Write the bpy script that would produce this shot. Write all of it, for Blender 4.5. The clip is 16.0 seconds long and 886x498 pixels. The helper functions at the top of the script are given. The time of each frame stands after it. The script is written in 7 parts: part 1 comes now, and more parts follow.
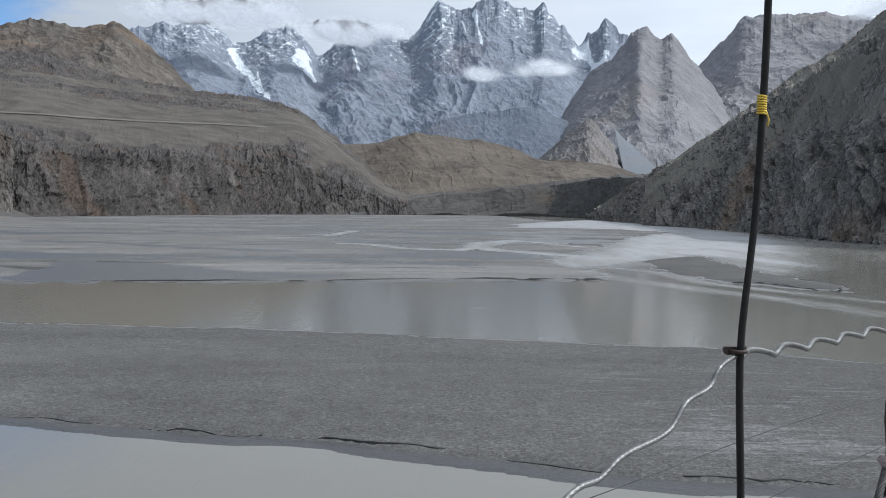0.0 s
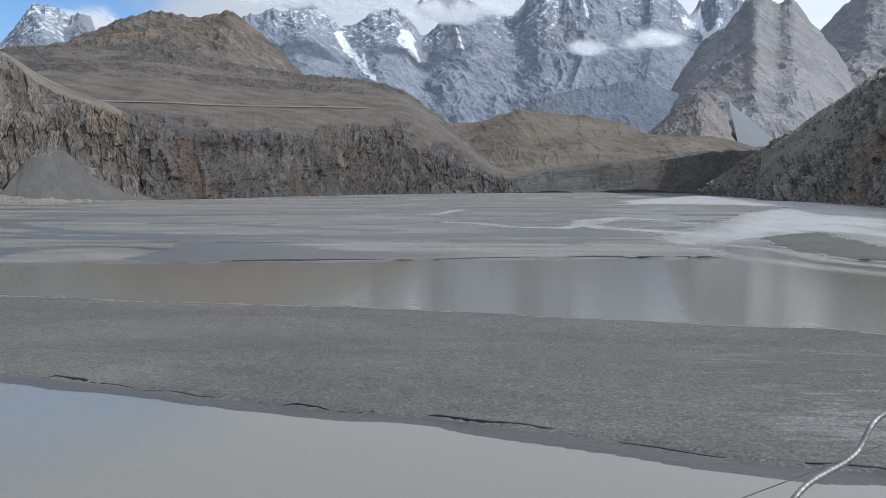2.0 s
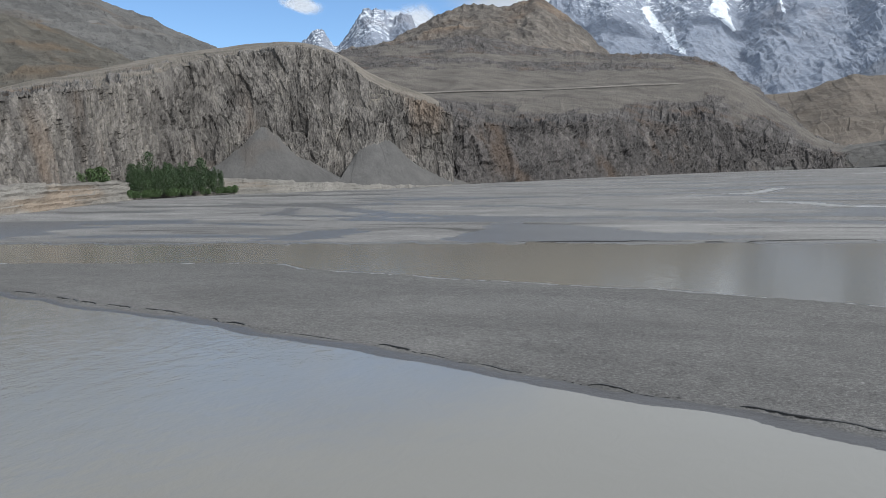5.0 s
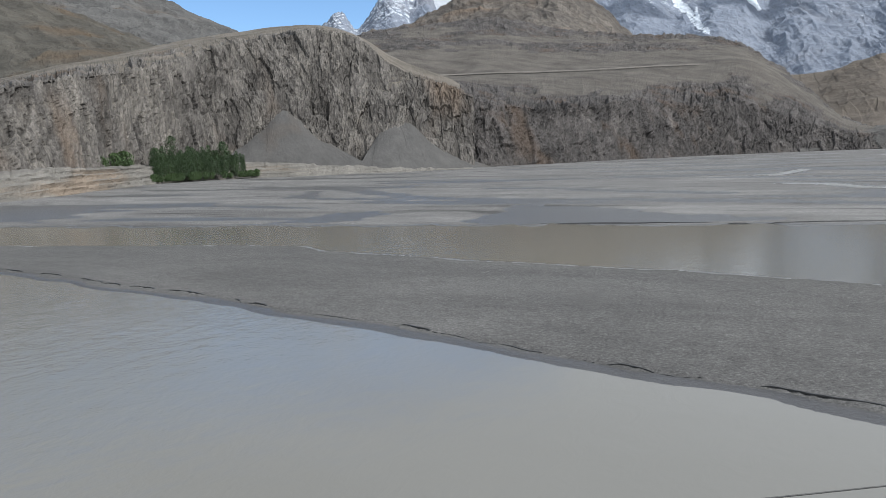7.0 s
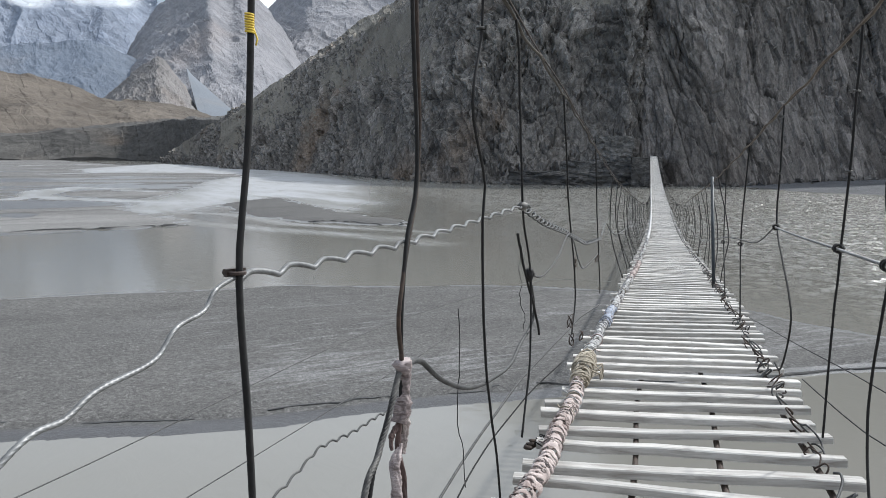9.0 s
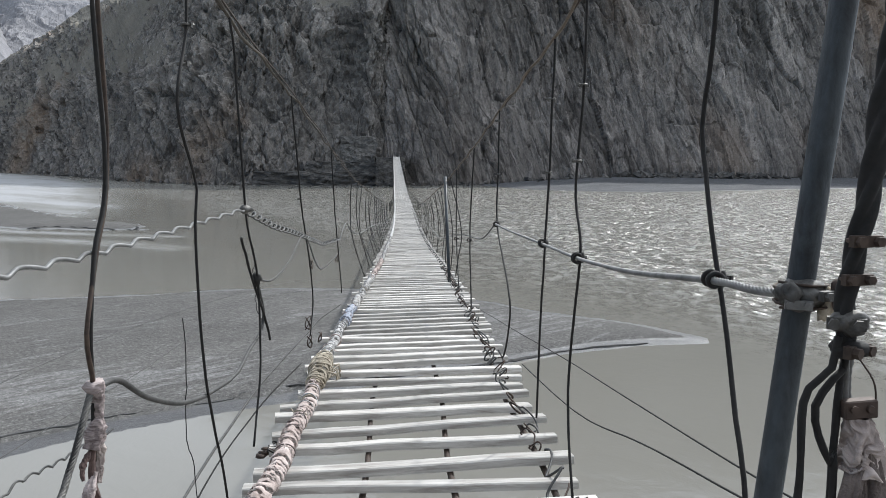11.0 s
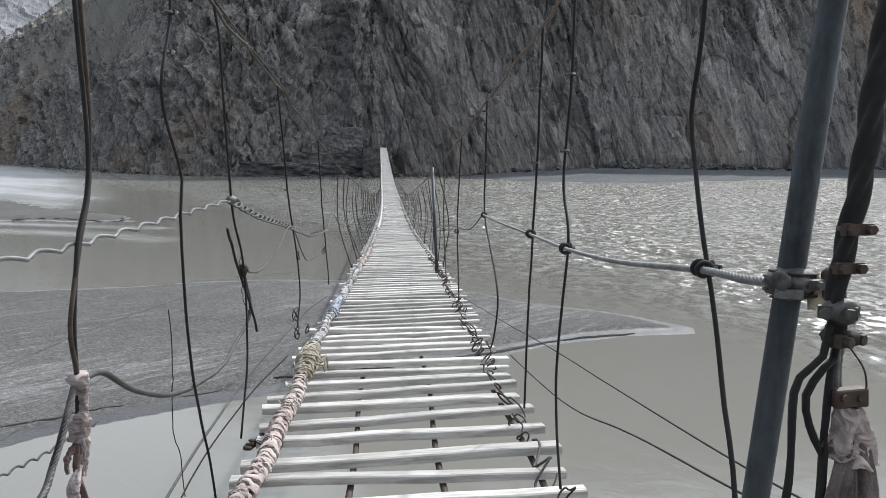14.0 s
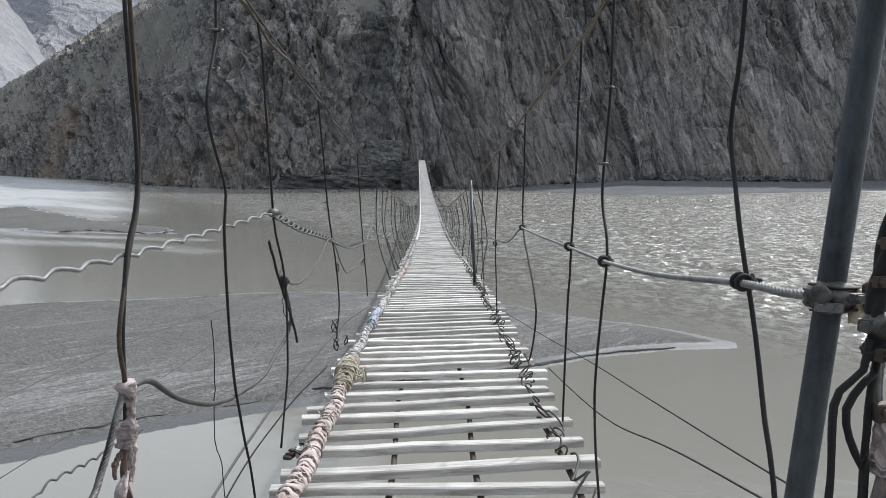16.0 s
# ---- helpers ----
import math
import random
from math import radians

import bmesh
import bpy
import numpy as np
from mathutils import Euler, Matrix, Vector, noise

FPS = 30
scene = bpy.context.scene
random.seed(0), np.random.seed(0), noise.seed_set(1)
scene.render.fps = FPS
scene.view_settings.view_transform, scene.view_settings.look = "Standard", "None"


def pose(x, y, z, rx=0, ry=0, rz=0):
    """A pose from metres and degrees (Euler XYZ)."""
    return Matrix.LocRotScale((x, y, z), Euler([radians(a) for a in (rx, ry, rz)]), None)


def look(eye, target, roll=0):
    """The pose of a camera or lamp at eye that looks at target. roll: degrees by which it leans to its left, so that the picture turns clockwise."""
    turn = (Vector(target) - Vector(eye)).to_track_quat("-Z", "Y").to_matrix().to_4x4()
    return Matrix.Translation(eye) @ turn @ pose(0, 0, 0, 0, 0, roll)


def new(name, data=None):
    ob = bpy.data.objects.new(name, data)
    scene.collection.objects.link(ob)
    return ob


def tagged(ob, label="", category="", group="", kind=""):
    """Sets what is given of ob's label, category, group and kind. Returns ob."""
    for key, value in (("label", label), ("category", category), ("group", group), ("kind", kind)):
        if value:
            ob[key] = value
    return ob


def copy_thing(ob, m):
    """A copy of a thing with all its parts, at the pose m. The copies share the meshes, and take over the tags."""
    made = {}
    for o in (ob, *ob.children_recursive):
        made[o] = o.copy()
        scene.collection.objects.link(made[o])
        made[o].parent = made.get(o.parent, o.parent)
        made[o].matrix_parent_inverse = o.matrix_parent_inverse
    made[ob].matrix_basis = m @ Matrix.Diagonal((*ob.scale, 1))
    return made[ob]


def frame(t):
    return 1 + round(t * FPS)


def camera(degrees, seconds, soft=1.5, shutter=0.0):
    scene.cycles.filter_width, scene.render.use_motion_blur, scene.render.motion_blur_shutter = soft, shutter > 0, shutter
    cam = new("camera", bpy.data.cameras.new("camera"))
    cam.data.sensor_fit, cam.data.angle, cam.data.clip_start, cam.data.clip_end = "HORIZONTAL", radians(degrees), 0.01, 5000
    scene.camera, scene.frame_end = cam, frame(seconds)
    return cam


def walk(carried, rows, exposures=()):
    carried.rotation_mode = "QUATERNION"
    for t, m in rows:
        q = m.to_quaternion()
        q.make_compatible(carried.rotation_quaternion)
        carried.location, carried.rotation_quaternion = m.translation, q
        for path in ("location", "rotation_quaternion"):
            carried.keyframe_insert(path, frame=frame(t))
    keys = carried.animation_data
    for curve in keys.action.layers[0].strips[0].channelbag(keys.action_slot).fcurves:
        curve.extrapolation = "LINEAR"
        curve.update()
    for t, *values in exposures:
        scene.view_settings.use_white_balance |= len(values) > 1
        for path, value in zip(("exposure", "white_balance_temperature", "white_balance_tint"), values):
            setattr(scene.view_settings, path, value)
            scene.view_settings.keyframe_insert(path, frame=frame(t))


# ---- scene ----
# Camera and its way
cam = camera(57.09, 16.0, soft=0.9)
PATH = [
    (0.0, pose(-0.000, 0.000, 6.000, 87.003, -0.740, 0.000)),
    (0.5, pose(-0.008, -0.003, 5.997, 86.833, -0.500, 1.462)),
    (1.0, pose(-0.009, -0.003, 5.995, 86.316, -0.365, 3.028)),
    (1.5, pose(-0.015, -0.005, 5.992, 85.825, -0.062, 4.693)),
    (2.0, pose(-0.052, 0.043, 6.026, 85.446, 0.201, 7.366)),
    (2.5, pose(-0.027, 0.035, 6.019, 85.289, 0.402, 10.620)),
    (3.0, pose(-0.013, 0.011, 6.026, 85.028, 0.663, 15.065)),
    (3.5, pose(-0.015, -0.003, 6.031, 85.218, 0.938, 19.037)),
    (4.0, pose(-0.007, 0.002, 6.034, 85.440, 1.180, 21.974)),
    (4.5, pose(-0.018, -0.009, 6.031, 85.159, 1.637, 25.517)),
    (5.0, pose(-0.030, -0.022, 6.031, 84.501, 1.797, 28.517)),
    (5.2, pose(-0.034, -0.027, 6.029, 84.141, 1.919, 29.334)),
    (6.2, pose(-0.010, -0.030, 5.980, 83.500, 2.100, 31.000)),
    (7.3, pose(0.014, -0.023, 5.937, 83.168, 1.962, 28.356)),
    (7.5, pose(0.018, -0.020, 5.940, 82.854, 1.751, 24.440)),
    (7.7, pose(0.016, -0.006, 5.952, 82.510, 1.226, 17.230)),
    (8.0, pose(0.014, 0.014, 5.970, 81.676, 0.438, 2.267)),
    (8.3, pose(0.046, 0.016, 5.971, 81.280, -0.509, -9.617)),
    (8.5, pose(0.067, 0.017, 5.972, 82.151, -0.432, -16.621)),
    (8.8, pose(0.090, 0.012, 5.973, 83.126, -0.636, -25.462)),
    (9.0, pose(0.106, 0.008, 5.974, 83.301, -0.399, -28.986)),
    (9.2, pose(0.119, 0.002, 5.975, 83.477, -0.200, -31.275)),
    (9.5, pose(0.139, -0.007, 5.976, 83.666, -0.035, -36.138)),
    (10.0, pose(0.160, -0.033, 5.980, 83.957, 0.001, -43.717)),
    (10.2, pose(0.167, -0.031, 5.982, 84.031, 0.110, -45.717)),
    (11.2, pose(0.190, -0.030, 5.982, 83.300, -0.600, -46.600)),
    (12.3, pose(0.200, -0.023, 5.982, 82.528, -1.340, -45.098)),
    (12.5, pose(0.207, -0.028, 5.982, 82.676, -1.394, -46.526)),
    (13.0, pose(0.207, -0.031, 5.980, 82.827, -1.316, -49.030)),
    (13.5, pose(0.210, -0.020, 5.979, 82.790, -0.801, -48.720)),
    (14.0, pose(0.194, -0.023, 5.979, 82.834, -0.532, -47.520)),
    (14.5, pose(0.186, -0.024, 5.981, 83.201, -0.427, -46.651)),
    (15.0, pose(0.185, -0.024, 5.981, 83.540, -0.505, -45.864)),
    (15.5, pose(0.176, -0.025, 5.980, 83.766, -0.440, -44.580)),
    (16.0, pose(0.181, -0.033, 5.981, 83.685, -0.365, -44.852)),
]

walk(cam, PATH, [(0.0, -0.10, 5900, 8), (3.5, 0.00, 5940, 8), (5.2, 0.01, 6030, 8), (7.5, 0.05, 6060, 8), (8.0, 0.20, 5980, 8), (8.5, 0.40, 5990, 8), (9.0, 0.27, 6000, 8), (12.3, 0.33, 6050, 8), (16.0, 0.34, 6050, 8)])

# ---------------------------------------------------------------- sky and sun
SUN_AZ, SUN_EL = 82.0, 44.0          # degrees to the right of +y, above the horizon
sun_way = Vector((math.sin(radians(SUN_AZ)) * math.cos(radians(SUN_EL)),
                  math.cos(radians(SUN_AZ)) * math.cos(radians(SUN_EL)), math.sin(radians(SUN_EL))))
lamp = new("sun", bpy.data.lights.new("sun", "SUN"))
lamp.data.energy, lamp.data.angle, lamp.data.color = 3.4, radians(1.6), (1.0, 0.95, 0.88)
lamp.matrix_world = look((0, 0, 0), -sun_way)

world = bpy.data.worlds.new("sky")
scene.world = world
world.use_nodes = True


class Tree:
    """Short hand for building a node tree."""

    def __init__(self, tree):
        self.t = tree
        tree.nodes.clear()

    def n(self, kind, props=None, **ins):
        node = self.t.nodes.new(kind)
        p = props or {}
        if "operation" in p:
            node.operation = p["operation"]
        if p.get("use_clamp"):
            node.use_clamp = True
        if "data_type" in p:
            node.data_type = p["data_type"]
        if "blend_type" in p:
            node.blend_type = p["blend_type"]
        if "interpolation_type" in p:
            node.interpolation_type = p["interpolation_type"]
        if "feature" in p:
            node.feature = p["feature"]
        if "vector_type" in p:
            node.vector_type = p["vector_type"]
        if "attribute_name" in p:
            node.attribute_name = p["attribute_name"]
        for k, v in ins.items():
            key = int(k[1:]) if k[0] == "_" and k[1:].isdigit() else k.replace("_", " ")
            sock = node.inputs[key]
            if isinstance(v, bpy.types.NodeSocket):
                self.t.links.new(v, sock)
            else:
                sock.default_value = v
        return node

    def math(self, op, a, b=0.0, clamp=False):
        return self.n("ShaderNodeMath", {"operation": op, "use_clamp": clamp}, _0=a, _1=b).outputs[0]

    def vmath(self, op, a, b=(0, 0, 0)):
        return self.n("ShaderNodeVectorMath", {"operation": op}, _0=a, _1=b).outputs[0]

    def noise(self, vec, scale, detail=6.0, rough=0.55, warp=0.0):
        return self.n("ShaderNodeTexNoise", None, Vector=vec, Scale=scale, Detail=detail, Roughness=rough, Distortion=warp).outputs[0]

    def ramp(self, fac, stops, mode="LINEAR"):
        node = self.n("ShaderNodeValToRGB", None, Fac=fac)
        cr = node.color_ramp
        cr.interpolation = mode
        while len(cr.elements) > 1:
            cr.elements.remove(cr.elements[-1])
        cr.elements[0].position, cr.elements[0].color = stops[0][0], col(stops[0][1])
        for p, c in stops[1:]:
            e = cr.elements.new(p)
            e.color = col(c)
        return node.outputs[0]

    def mix(self, fac, a, b, mode="MIX"):
        node = self.n("ShaderNodeMix", {"data_type": "RGBA", "blend_type": mode}, _0=fac, _6=a if isinstance(a, bpy.types.NodeSocket) else col(a),
                      _7=b if isinstance(b, bpy.types.NodeSocket) else col(b))
        return node.outputs[2]

    def step(self, v, lo, hi):
        return self.n("ShaderNodeMapRange", {"interpolation_type": "SMOOTHSTEP"}, Value=v, From_Min=lo, From_Max=hi).outputs[0]

    def bump(self, height, strength, dist, normal=None):
        node = self.n("ShaderNodeBump", None, Height=height, Strength=strength, Distance=dist)
        if normal is not None:
            self.t.links.new(normal, node.inputs["Normal"])
        return node.outputs[0]


def col(c):
    if isinstance(c, (int, float)):
        return (c, c, c, 1)
    return (*c, 1) if len(c) == 3 else tuple(c)


w = Tree(world.node_tree)
sky_node = w.n("ShaderNodeTexSky")
sky_node.sky_type, sky_node.sun_disc, sky_node.sun_elevation, sky_node.sun_rotation = "NISHITA", False, radians(SUN_EL), radians(SUN_AZ)
sky_node.altitude, sky_node.air_density, sky_node.dust_density, sky_node.ozone_density = 2400.0, 1.0, 1.2, 1.0
sky = sky_node.outputs[0]
way = w.n("ShaderNodeTexCoord").outputs["Generated"]
sep = w.n("ShaderNodeSeparateXYZ", None, Vector=way)
up = w.math("MAXIMUM", sep.outputs[2], 0.03)
flat = w.n("ShaderNodeCombineXYZ", None, X=w.math("DIVIDE", sep.outputs[0], up), Y=w.math("DIVIDE", sep.outputs[1], up), Z=0.0).outputs[0]
deck = w.noise(flat, 0.55, 9.0, 0.56, 0.3)
cover = w.math("MULTIPLY", w.math("ADD", sep.outputs[0], 0.42), 0.36)     # thicker towards the sunny side of the valley
cover = w.math("ADD", cover, w.math("SUBTRACT", w.math("MULTIPLY", w.step(sep.outputs[0], -0.44, -0.26), 0.16), w.math("MULTIPLY", w.math("SUBTRACT", 1.0, w.step(sep.outputs[0], -0.50, -0.40)), 0.08)))
cover = w.math("ADD", cover, w.math("MULTIPLY", w.step(sep.outputs[2], 0.25, 0.37), 0.9))      # thicker overhead
cloud = w.step(w.math("ADD", deck, cover), 0.46, 0.66)
shade = w.noise(flat, 1.7, 5.0, 0.5, 0.0)
white = w.mix(shade, (8.6, 9.0, 9.6), (10.9, 11.1, 11.4))
sky = w.mix(1.0, sky, (1.35, 1.5, 1.6), "MULTIPLY")
white = w.mix(1.0, white, w.math("ADD", 0.82, w.math("MULTIPLY", sep.outputs[0], 0.46)), "MULTIPLY")
mixed = w.mix(w.math("MULTIPLY", cloud, 0.95), sky, white)
w.n("ShaderNodeOutputWorld", None, Surface=w.n("ShaderNodeBackground", None, Color=mixed, Strength=0.10).outputs[0])


# ---------------------------------------------------------------- number noise
def lattice(ix, iy, iz, seed):
    h = (ix * 374761393 + iy * 668265263 + iz * 2147483647 + seed * 974634777) & 0xFFFFFFFF
    h = ((h ^ (h >> 13)) * 1274126177) & 0xFFFFFFFF
    return ((h ^ (h >> 16)) & 0xFFFF) / 65535.0


def vnoise(x, y, z, seed=0):
    """Smooth value noise in -1..1."""
    x, y, z = (np.asarray(a, float) for a in np.broadcast_arrays(x, y, z))
    fx, fy, fz = np.floor(x), np.floor(y), np.floor(z)
    ix, iy, iz = fx.astype(np.int64), fy.astype(np.int64), fz.astype(np.int64)
    u, v, q = x - fx, y - fy, z - fz
    u, v, q = (a * a * a * (a * (a * 6 - 15) + 10) for a in (u, v, q))
    out = 0
    for dx in (0, 1):
        for dy in (0, 1):
            for dz in (0, 1):
                wgt = (u if dx else 1 - u) * (v if dy else 1 - v) * (q if dz else 1 - q)
                out = out + wgt * lattice(ix + dx, iy + dy, iz + dz, seed)
    return out * 2 - 1


def fbm(x, y, z, octaves=4, seed=0, gain=0.5, ridged=False):
    amp, tot, out = 1.0, 0.0, 0
    for k in range(octaves):
        f = 2.03 ** k
        v = vnoise(x * f + 17.3 * k, y * f - 9.1 * k, z * f + 3.7 * k, seed + k)
        out = out + amp * ((1 - 2 * np.abs(v)) if ridged else v)
        tot += amp
        amp *= gain
    return out / tot


def crests(x, y, octaves=6, seed=0):
    """Branching mountain ridges, 0 in the valleys to about 1 on the crests."""
    out, amp, weight, tot = 0, 1.0, 1.0, 0.0
    for k in range(octaves):
        f = 2.07 ** k
        v = (1 - np.abs(vnoise(x * f + 13.1 * k, y * f - 7.7 * k, 0 * x, seed + k))) ** 2 * weight
        weight = np.clip(v * 1.7, 0, 1)
        out = out + amp * v
        tot += amp
        amp *= 0.52
    return out / tot * 1.35


def slabs(x, y, seed=0):
    """Broken slabs: each cell a tilted plane. Returns its height, a groove along its edges and its own random number."""
    fx, fy = np.floor(x), np.floor(y)
    best, second = np.full(x.shape, 9.0), np.full(x.shape, 9.0)
    hgt, own = np.zeros(x.shape), np.zeros(x.shape)
    for dx in (-1, 0, 1):
        for dy in (-1, 0, 1):
            cx, cy = (fx + dx).astype(np.int64), (fy + dy).astype(np.int64)
            px, py = fx + dx + lattice(cx, cy, 0 * cx, seed), fy + dy + lattice(cx, cy, 0 * cx + 1, seed)
            d = np.maximum(np.abs(x - px), 0.85 * np.abs(y - py)) + 0.25 * np.hypot(x - px, y - py)
            r1, r2, r3 = (lattice(cx, cy, 0 * cx + k, seed) * 2 - 1 for k in (2, 3, 4))
            plane = r1 + 0.8 * r2 * (x - px) + 0.6 * r3 * (y - py)
            near = d < best
            second = np.where(near, best, np.minimum(second, d))
            hgt = np.where(near, plane, hgt)
            own = np.where(near, r1, own)
            best = np.where(near, d, best)
    return hgt, np.clip(1 - (second - best) / 0.10, 0, 1), own


# ---------------------------------------------------------------- materials
def material(name):
    m = bpy.data.materials.new(name)
    m.use_nodes = True
    return m, Tree(m.node_tree)


def finish(tr, color, rough, normal=None, **more):
    sh = tr.n("ShaderNodeBsdfPrincipled", None, Base_Color=color if isinstance(color, bpy.types.NodeSocket) else col(color), Roughness=rough, **more)
    if normal is not None:
        tr.t.links.new(normal, sh.inputs["Normal"])
    tr.n("ShaderNodeOutputMaterial", None, Surface=sh.outputs[0])


def scaled(tr, vec, s):
    return tr.vmath("MULTIPLY", vec, s)


def rock(name, dark, mid, light, size, squash=(1, 1, 1), turn=(0, 0, 0), relief=1.0, dust=None, dust_at=0.62, snow=0.0, snow_z=0.0, contrast=1.0, seams=0.0, facet=0.0, crack=0.5, slabby=0.0):
    """Bare rock: tones at three scales, cracks along the bedding, dust on the flatter parts, snow high up."""
    m, tr = material(name)
    geo = tr.n("ShaderNodeNewGeometry")
    pos = geo.outputs["Position"]
    bent = tr.n("ShaderNodeMapping", {"vector_type": "TEXTURE"}, Vector=pos, Rotation=tuple(radians(a) for a in turn), Scale=tuple(1 / a for a in squash)).outputs[0]
    big = tr.noise(bent, 0.22 / size, 5, 0.6, 0.2)
    fine = tr.noise(bent, 1.6 / size, 8, 0.68, 0.1)
    grain = tr.noise(pos, 7.0 / size, 4, 0.7)
    tone = tr.math("ADD", tr.math("MULTIPLY", big, 0.5), tr.math("MULTIPLY", fine, 0.5))
    color = tr.ramp(tone, [(0.24, dark), (0.5, mid), (0.76, light)])
    # broken blocks at two sizes: each with its own tone and tilt, dark cracks between them
    stir = tr.n("ShaderNodeTexNoise", None, Vector=bent, Scale=0.5 / size, Detail=4.0, Roughness=0.6).outputs[1]
    loose = tr.vmath("ADD", bent, tr.vmath("MULTIPLY", tr.vmath("SUBTRACT", stir, (0.5, 0.5, 0.5)), (0.9 * size, 0.9 * size, 0.9 * size)))
    grades = (0.42, 1.7, 5.2) if facet > 0.19 else (0.42, 1.7)
    cells = [tr.n("ShaderNodeTexVoronoi", None, Vector=loose, Scale=k / size).outputs[1] for k in grades]
    rims = [tr.n("ShaderNodeTexVoronoi", {"feature": "DISTANCE_TO_EDGE"}, Vector=loose, Scale=k / size).outputs[0] for k in (0.42, 1.7)]
    plain_face = tr.math("MULTIPLY", tr.step(tr.noise(bent, 0.16 / size, 3, 0.55, 0.3), 0.47, 0.58), slabby)      # whole slabs that have not shattered
    for c, a in zip(cells, (0.55, 0.7, 0.9)):
        color = tr.mix(tr.math("MULTIPLY", a * min(1.0, 2 * facet), tr.math("SUBTRACT", 1.0, tr.math("MULTIPLY", plain_face, 0.75 if a > 0.6 else 0.2))), color, tr.ramp(tr.n("ShaderNodeSeparateXYZ", None, Vector=c).outputs[0], [(0.05, 0.72), (0.5, 1.0), (0.95, 1.32)]), "MULTIPLY")
    split = tr.math("MULTIPLY", tr.step(tr.math("ADD", rims[0], tr.math("MULTIPLY", tr.math("SUBTRACT", fine, 0.5), 0.10)), 0.0, 0.035), tr.math("ADD", 0.55, tr.math("MULTIPLY", tr.step(rims[1], 0.0, 0.07), 0.45)))
    color = tr.mix(crack * min(1.0, 3 * facet), color, tr.mix(split, 0.30, 1.04), "MULTIPLY")
    bare = 1.0
    own = tr.n("ShaderNodeAttribute", {"attribute_name": "tone"}).outputs["Fac"]
    color = tr.mix(contrast, color, tr.ramp(tr.math("ADD", tr.math("MULTIPLY", own, 0.5), 0.5), [(0.1, 0.62), (0.5, 1.0), (0.9, 1.42)]), "MULTIPLY")
    rust = tr.step(tr.noise(bent, 0.09 / size, 3, 0.6), 0.52, 0.70)
    color = tr.mix(tr.math("MULTIPLY", rust, 0.6 * contrast), color, (mid[0] * 1.35, mid[1] * 1.05, mid[2] * 0.80))
    line1 = tr.math("ABSOLUTE", tr.math("SUBTRACT", tr.noise(bent, 0.34 / size, 3, 0.5, 0.2), 0.5))
    line2 = tr.math("ABSOLUTE", tr.math("SUBTRACT", tr.noise(tr.vmath("ADD", bent, (31, 7, 3)), 1.7 / size, 4, 0.6, 0.5), 0.5))
    seam = tr.math("MULTIPLY", tr.step(line1, 0.0, 0.022), tr.math("ADD", 0.65, tr.math("MULTIPLY", tr.step(line2, 0.0, 0.04), 0.35)))
    color = tr.mix(seams, color, tr.mix(seam, 0.5, 1.05), "MULTIPLY")
    color = tr.mix(0.6 * contrast, color, tr.ramp(grain, [(0.3, 0.5), (0.7, 1.5)]), "MULTIPLY")
    slope = tr.n("ShaderNodeSeparateXYZ", None, Vector=geo.outputs["Normal"]).outputs[2]
    wob = tr.math("ADD", slope, tr.math("MULTIPLY", tr.math("SUBTRACT", fine, 0.5), 0.45))
    wob = tr.math("ADD", wob, tr.math("MULTIPLY", tr.math("SUBTRACT", tr.noise(pos, 0.10 / size, 5, 0.6), 0.5), 0.55))
    if dust is not None:
        wob = tr.math("ADD", wob, tr.math("MULTIPLY", tr.math("SUBTRACT", 0.5, tr.n("ShaderNodeAttribute", {"attribute_name": "crag"}).outputs["Fac"]), 1.1))
        lying = tr.step(wob, dust_at - 0.08, dust_at + 0.12)
        bare = tr.math("SUBTRACT", 1.0, lying)
        color = tr.mix(lying, color, tr.mix(1.0, tr.ramp(tr.noise(tr.vmath("MULTIPLY", pos, (1, 1, 0.35)), 0.12 / size, 7, 0.62, 0.3), [(0.28, tuple(0.56 * c for c in dust)), (0.5, dust), (0.72, tuple(1.36 * c for c in dust))]), tr.ramp(grain, [(0.3, 0.8), (0.7, 1.2)]), "MULTIPLY"))
    if snow:
        high = tr.n("ShaderNodeSeparateXYZ", None, Vector=pos).outputs[2]
        gully = tr.n("ShaderNodeAttribute", {"attribute_name": "gully"}).outputs["Fac"]
        lie = tr.math("ADD", tr.math("MULTIPLY", tr.math("SUBTRACT", high, snow_z), 0.0012), tr.math("MULTIPLY", gully, 0.42))
        lie = tr.math("ADD", lie, tr.math("MULTIPLY", tr.math("SUBTRACT", fine, 0.5), 2.2))
        lie = tr.math("ADD", lie, tr.math("MULTIPLY", tr.math("SUBTRACT", grain, 0.5), 1.5))
        lie = tr.math("ADD", lie, tr.math("MULTIPLY", tr.math("SUBTRACT", tr.n("ShaderNodeSeparateXYZ", None, Vector=cells[1]).outputs[1], 0.5), 0.5))
        lie = tr.math("ADD", lie, tr.math("MULTIPLY", tr.math("SUBTRACT", slope, 0.6), 0.5))
        color = tr.mix(tr.math("MULTIPLY", tr.step(lie, 0.60, 0.76), snow), color, (0.66, 0.70, 0.75))
    hgt = tr.math("ADD", tr.math("MULTIPLY", fine, 1.0), tr.math("ADD", tr.math("MULTIPLY", seam, 0.35 * seams), tr.math("MULTIPLY", grain, 0.22)))
    normal = tr.bump(hgt, 0.9, relief)
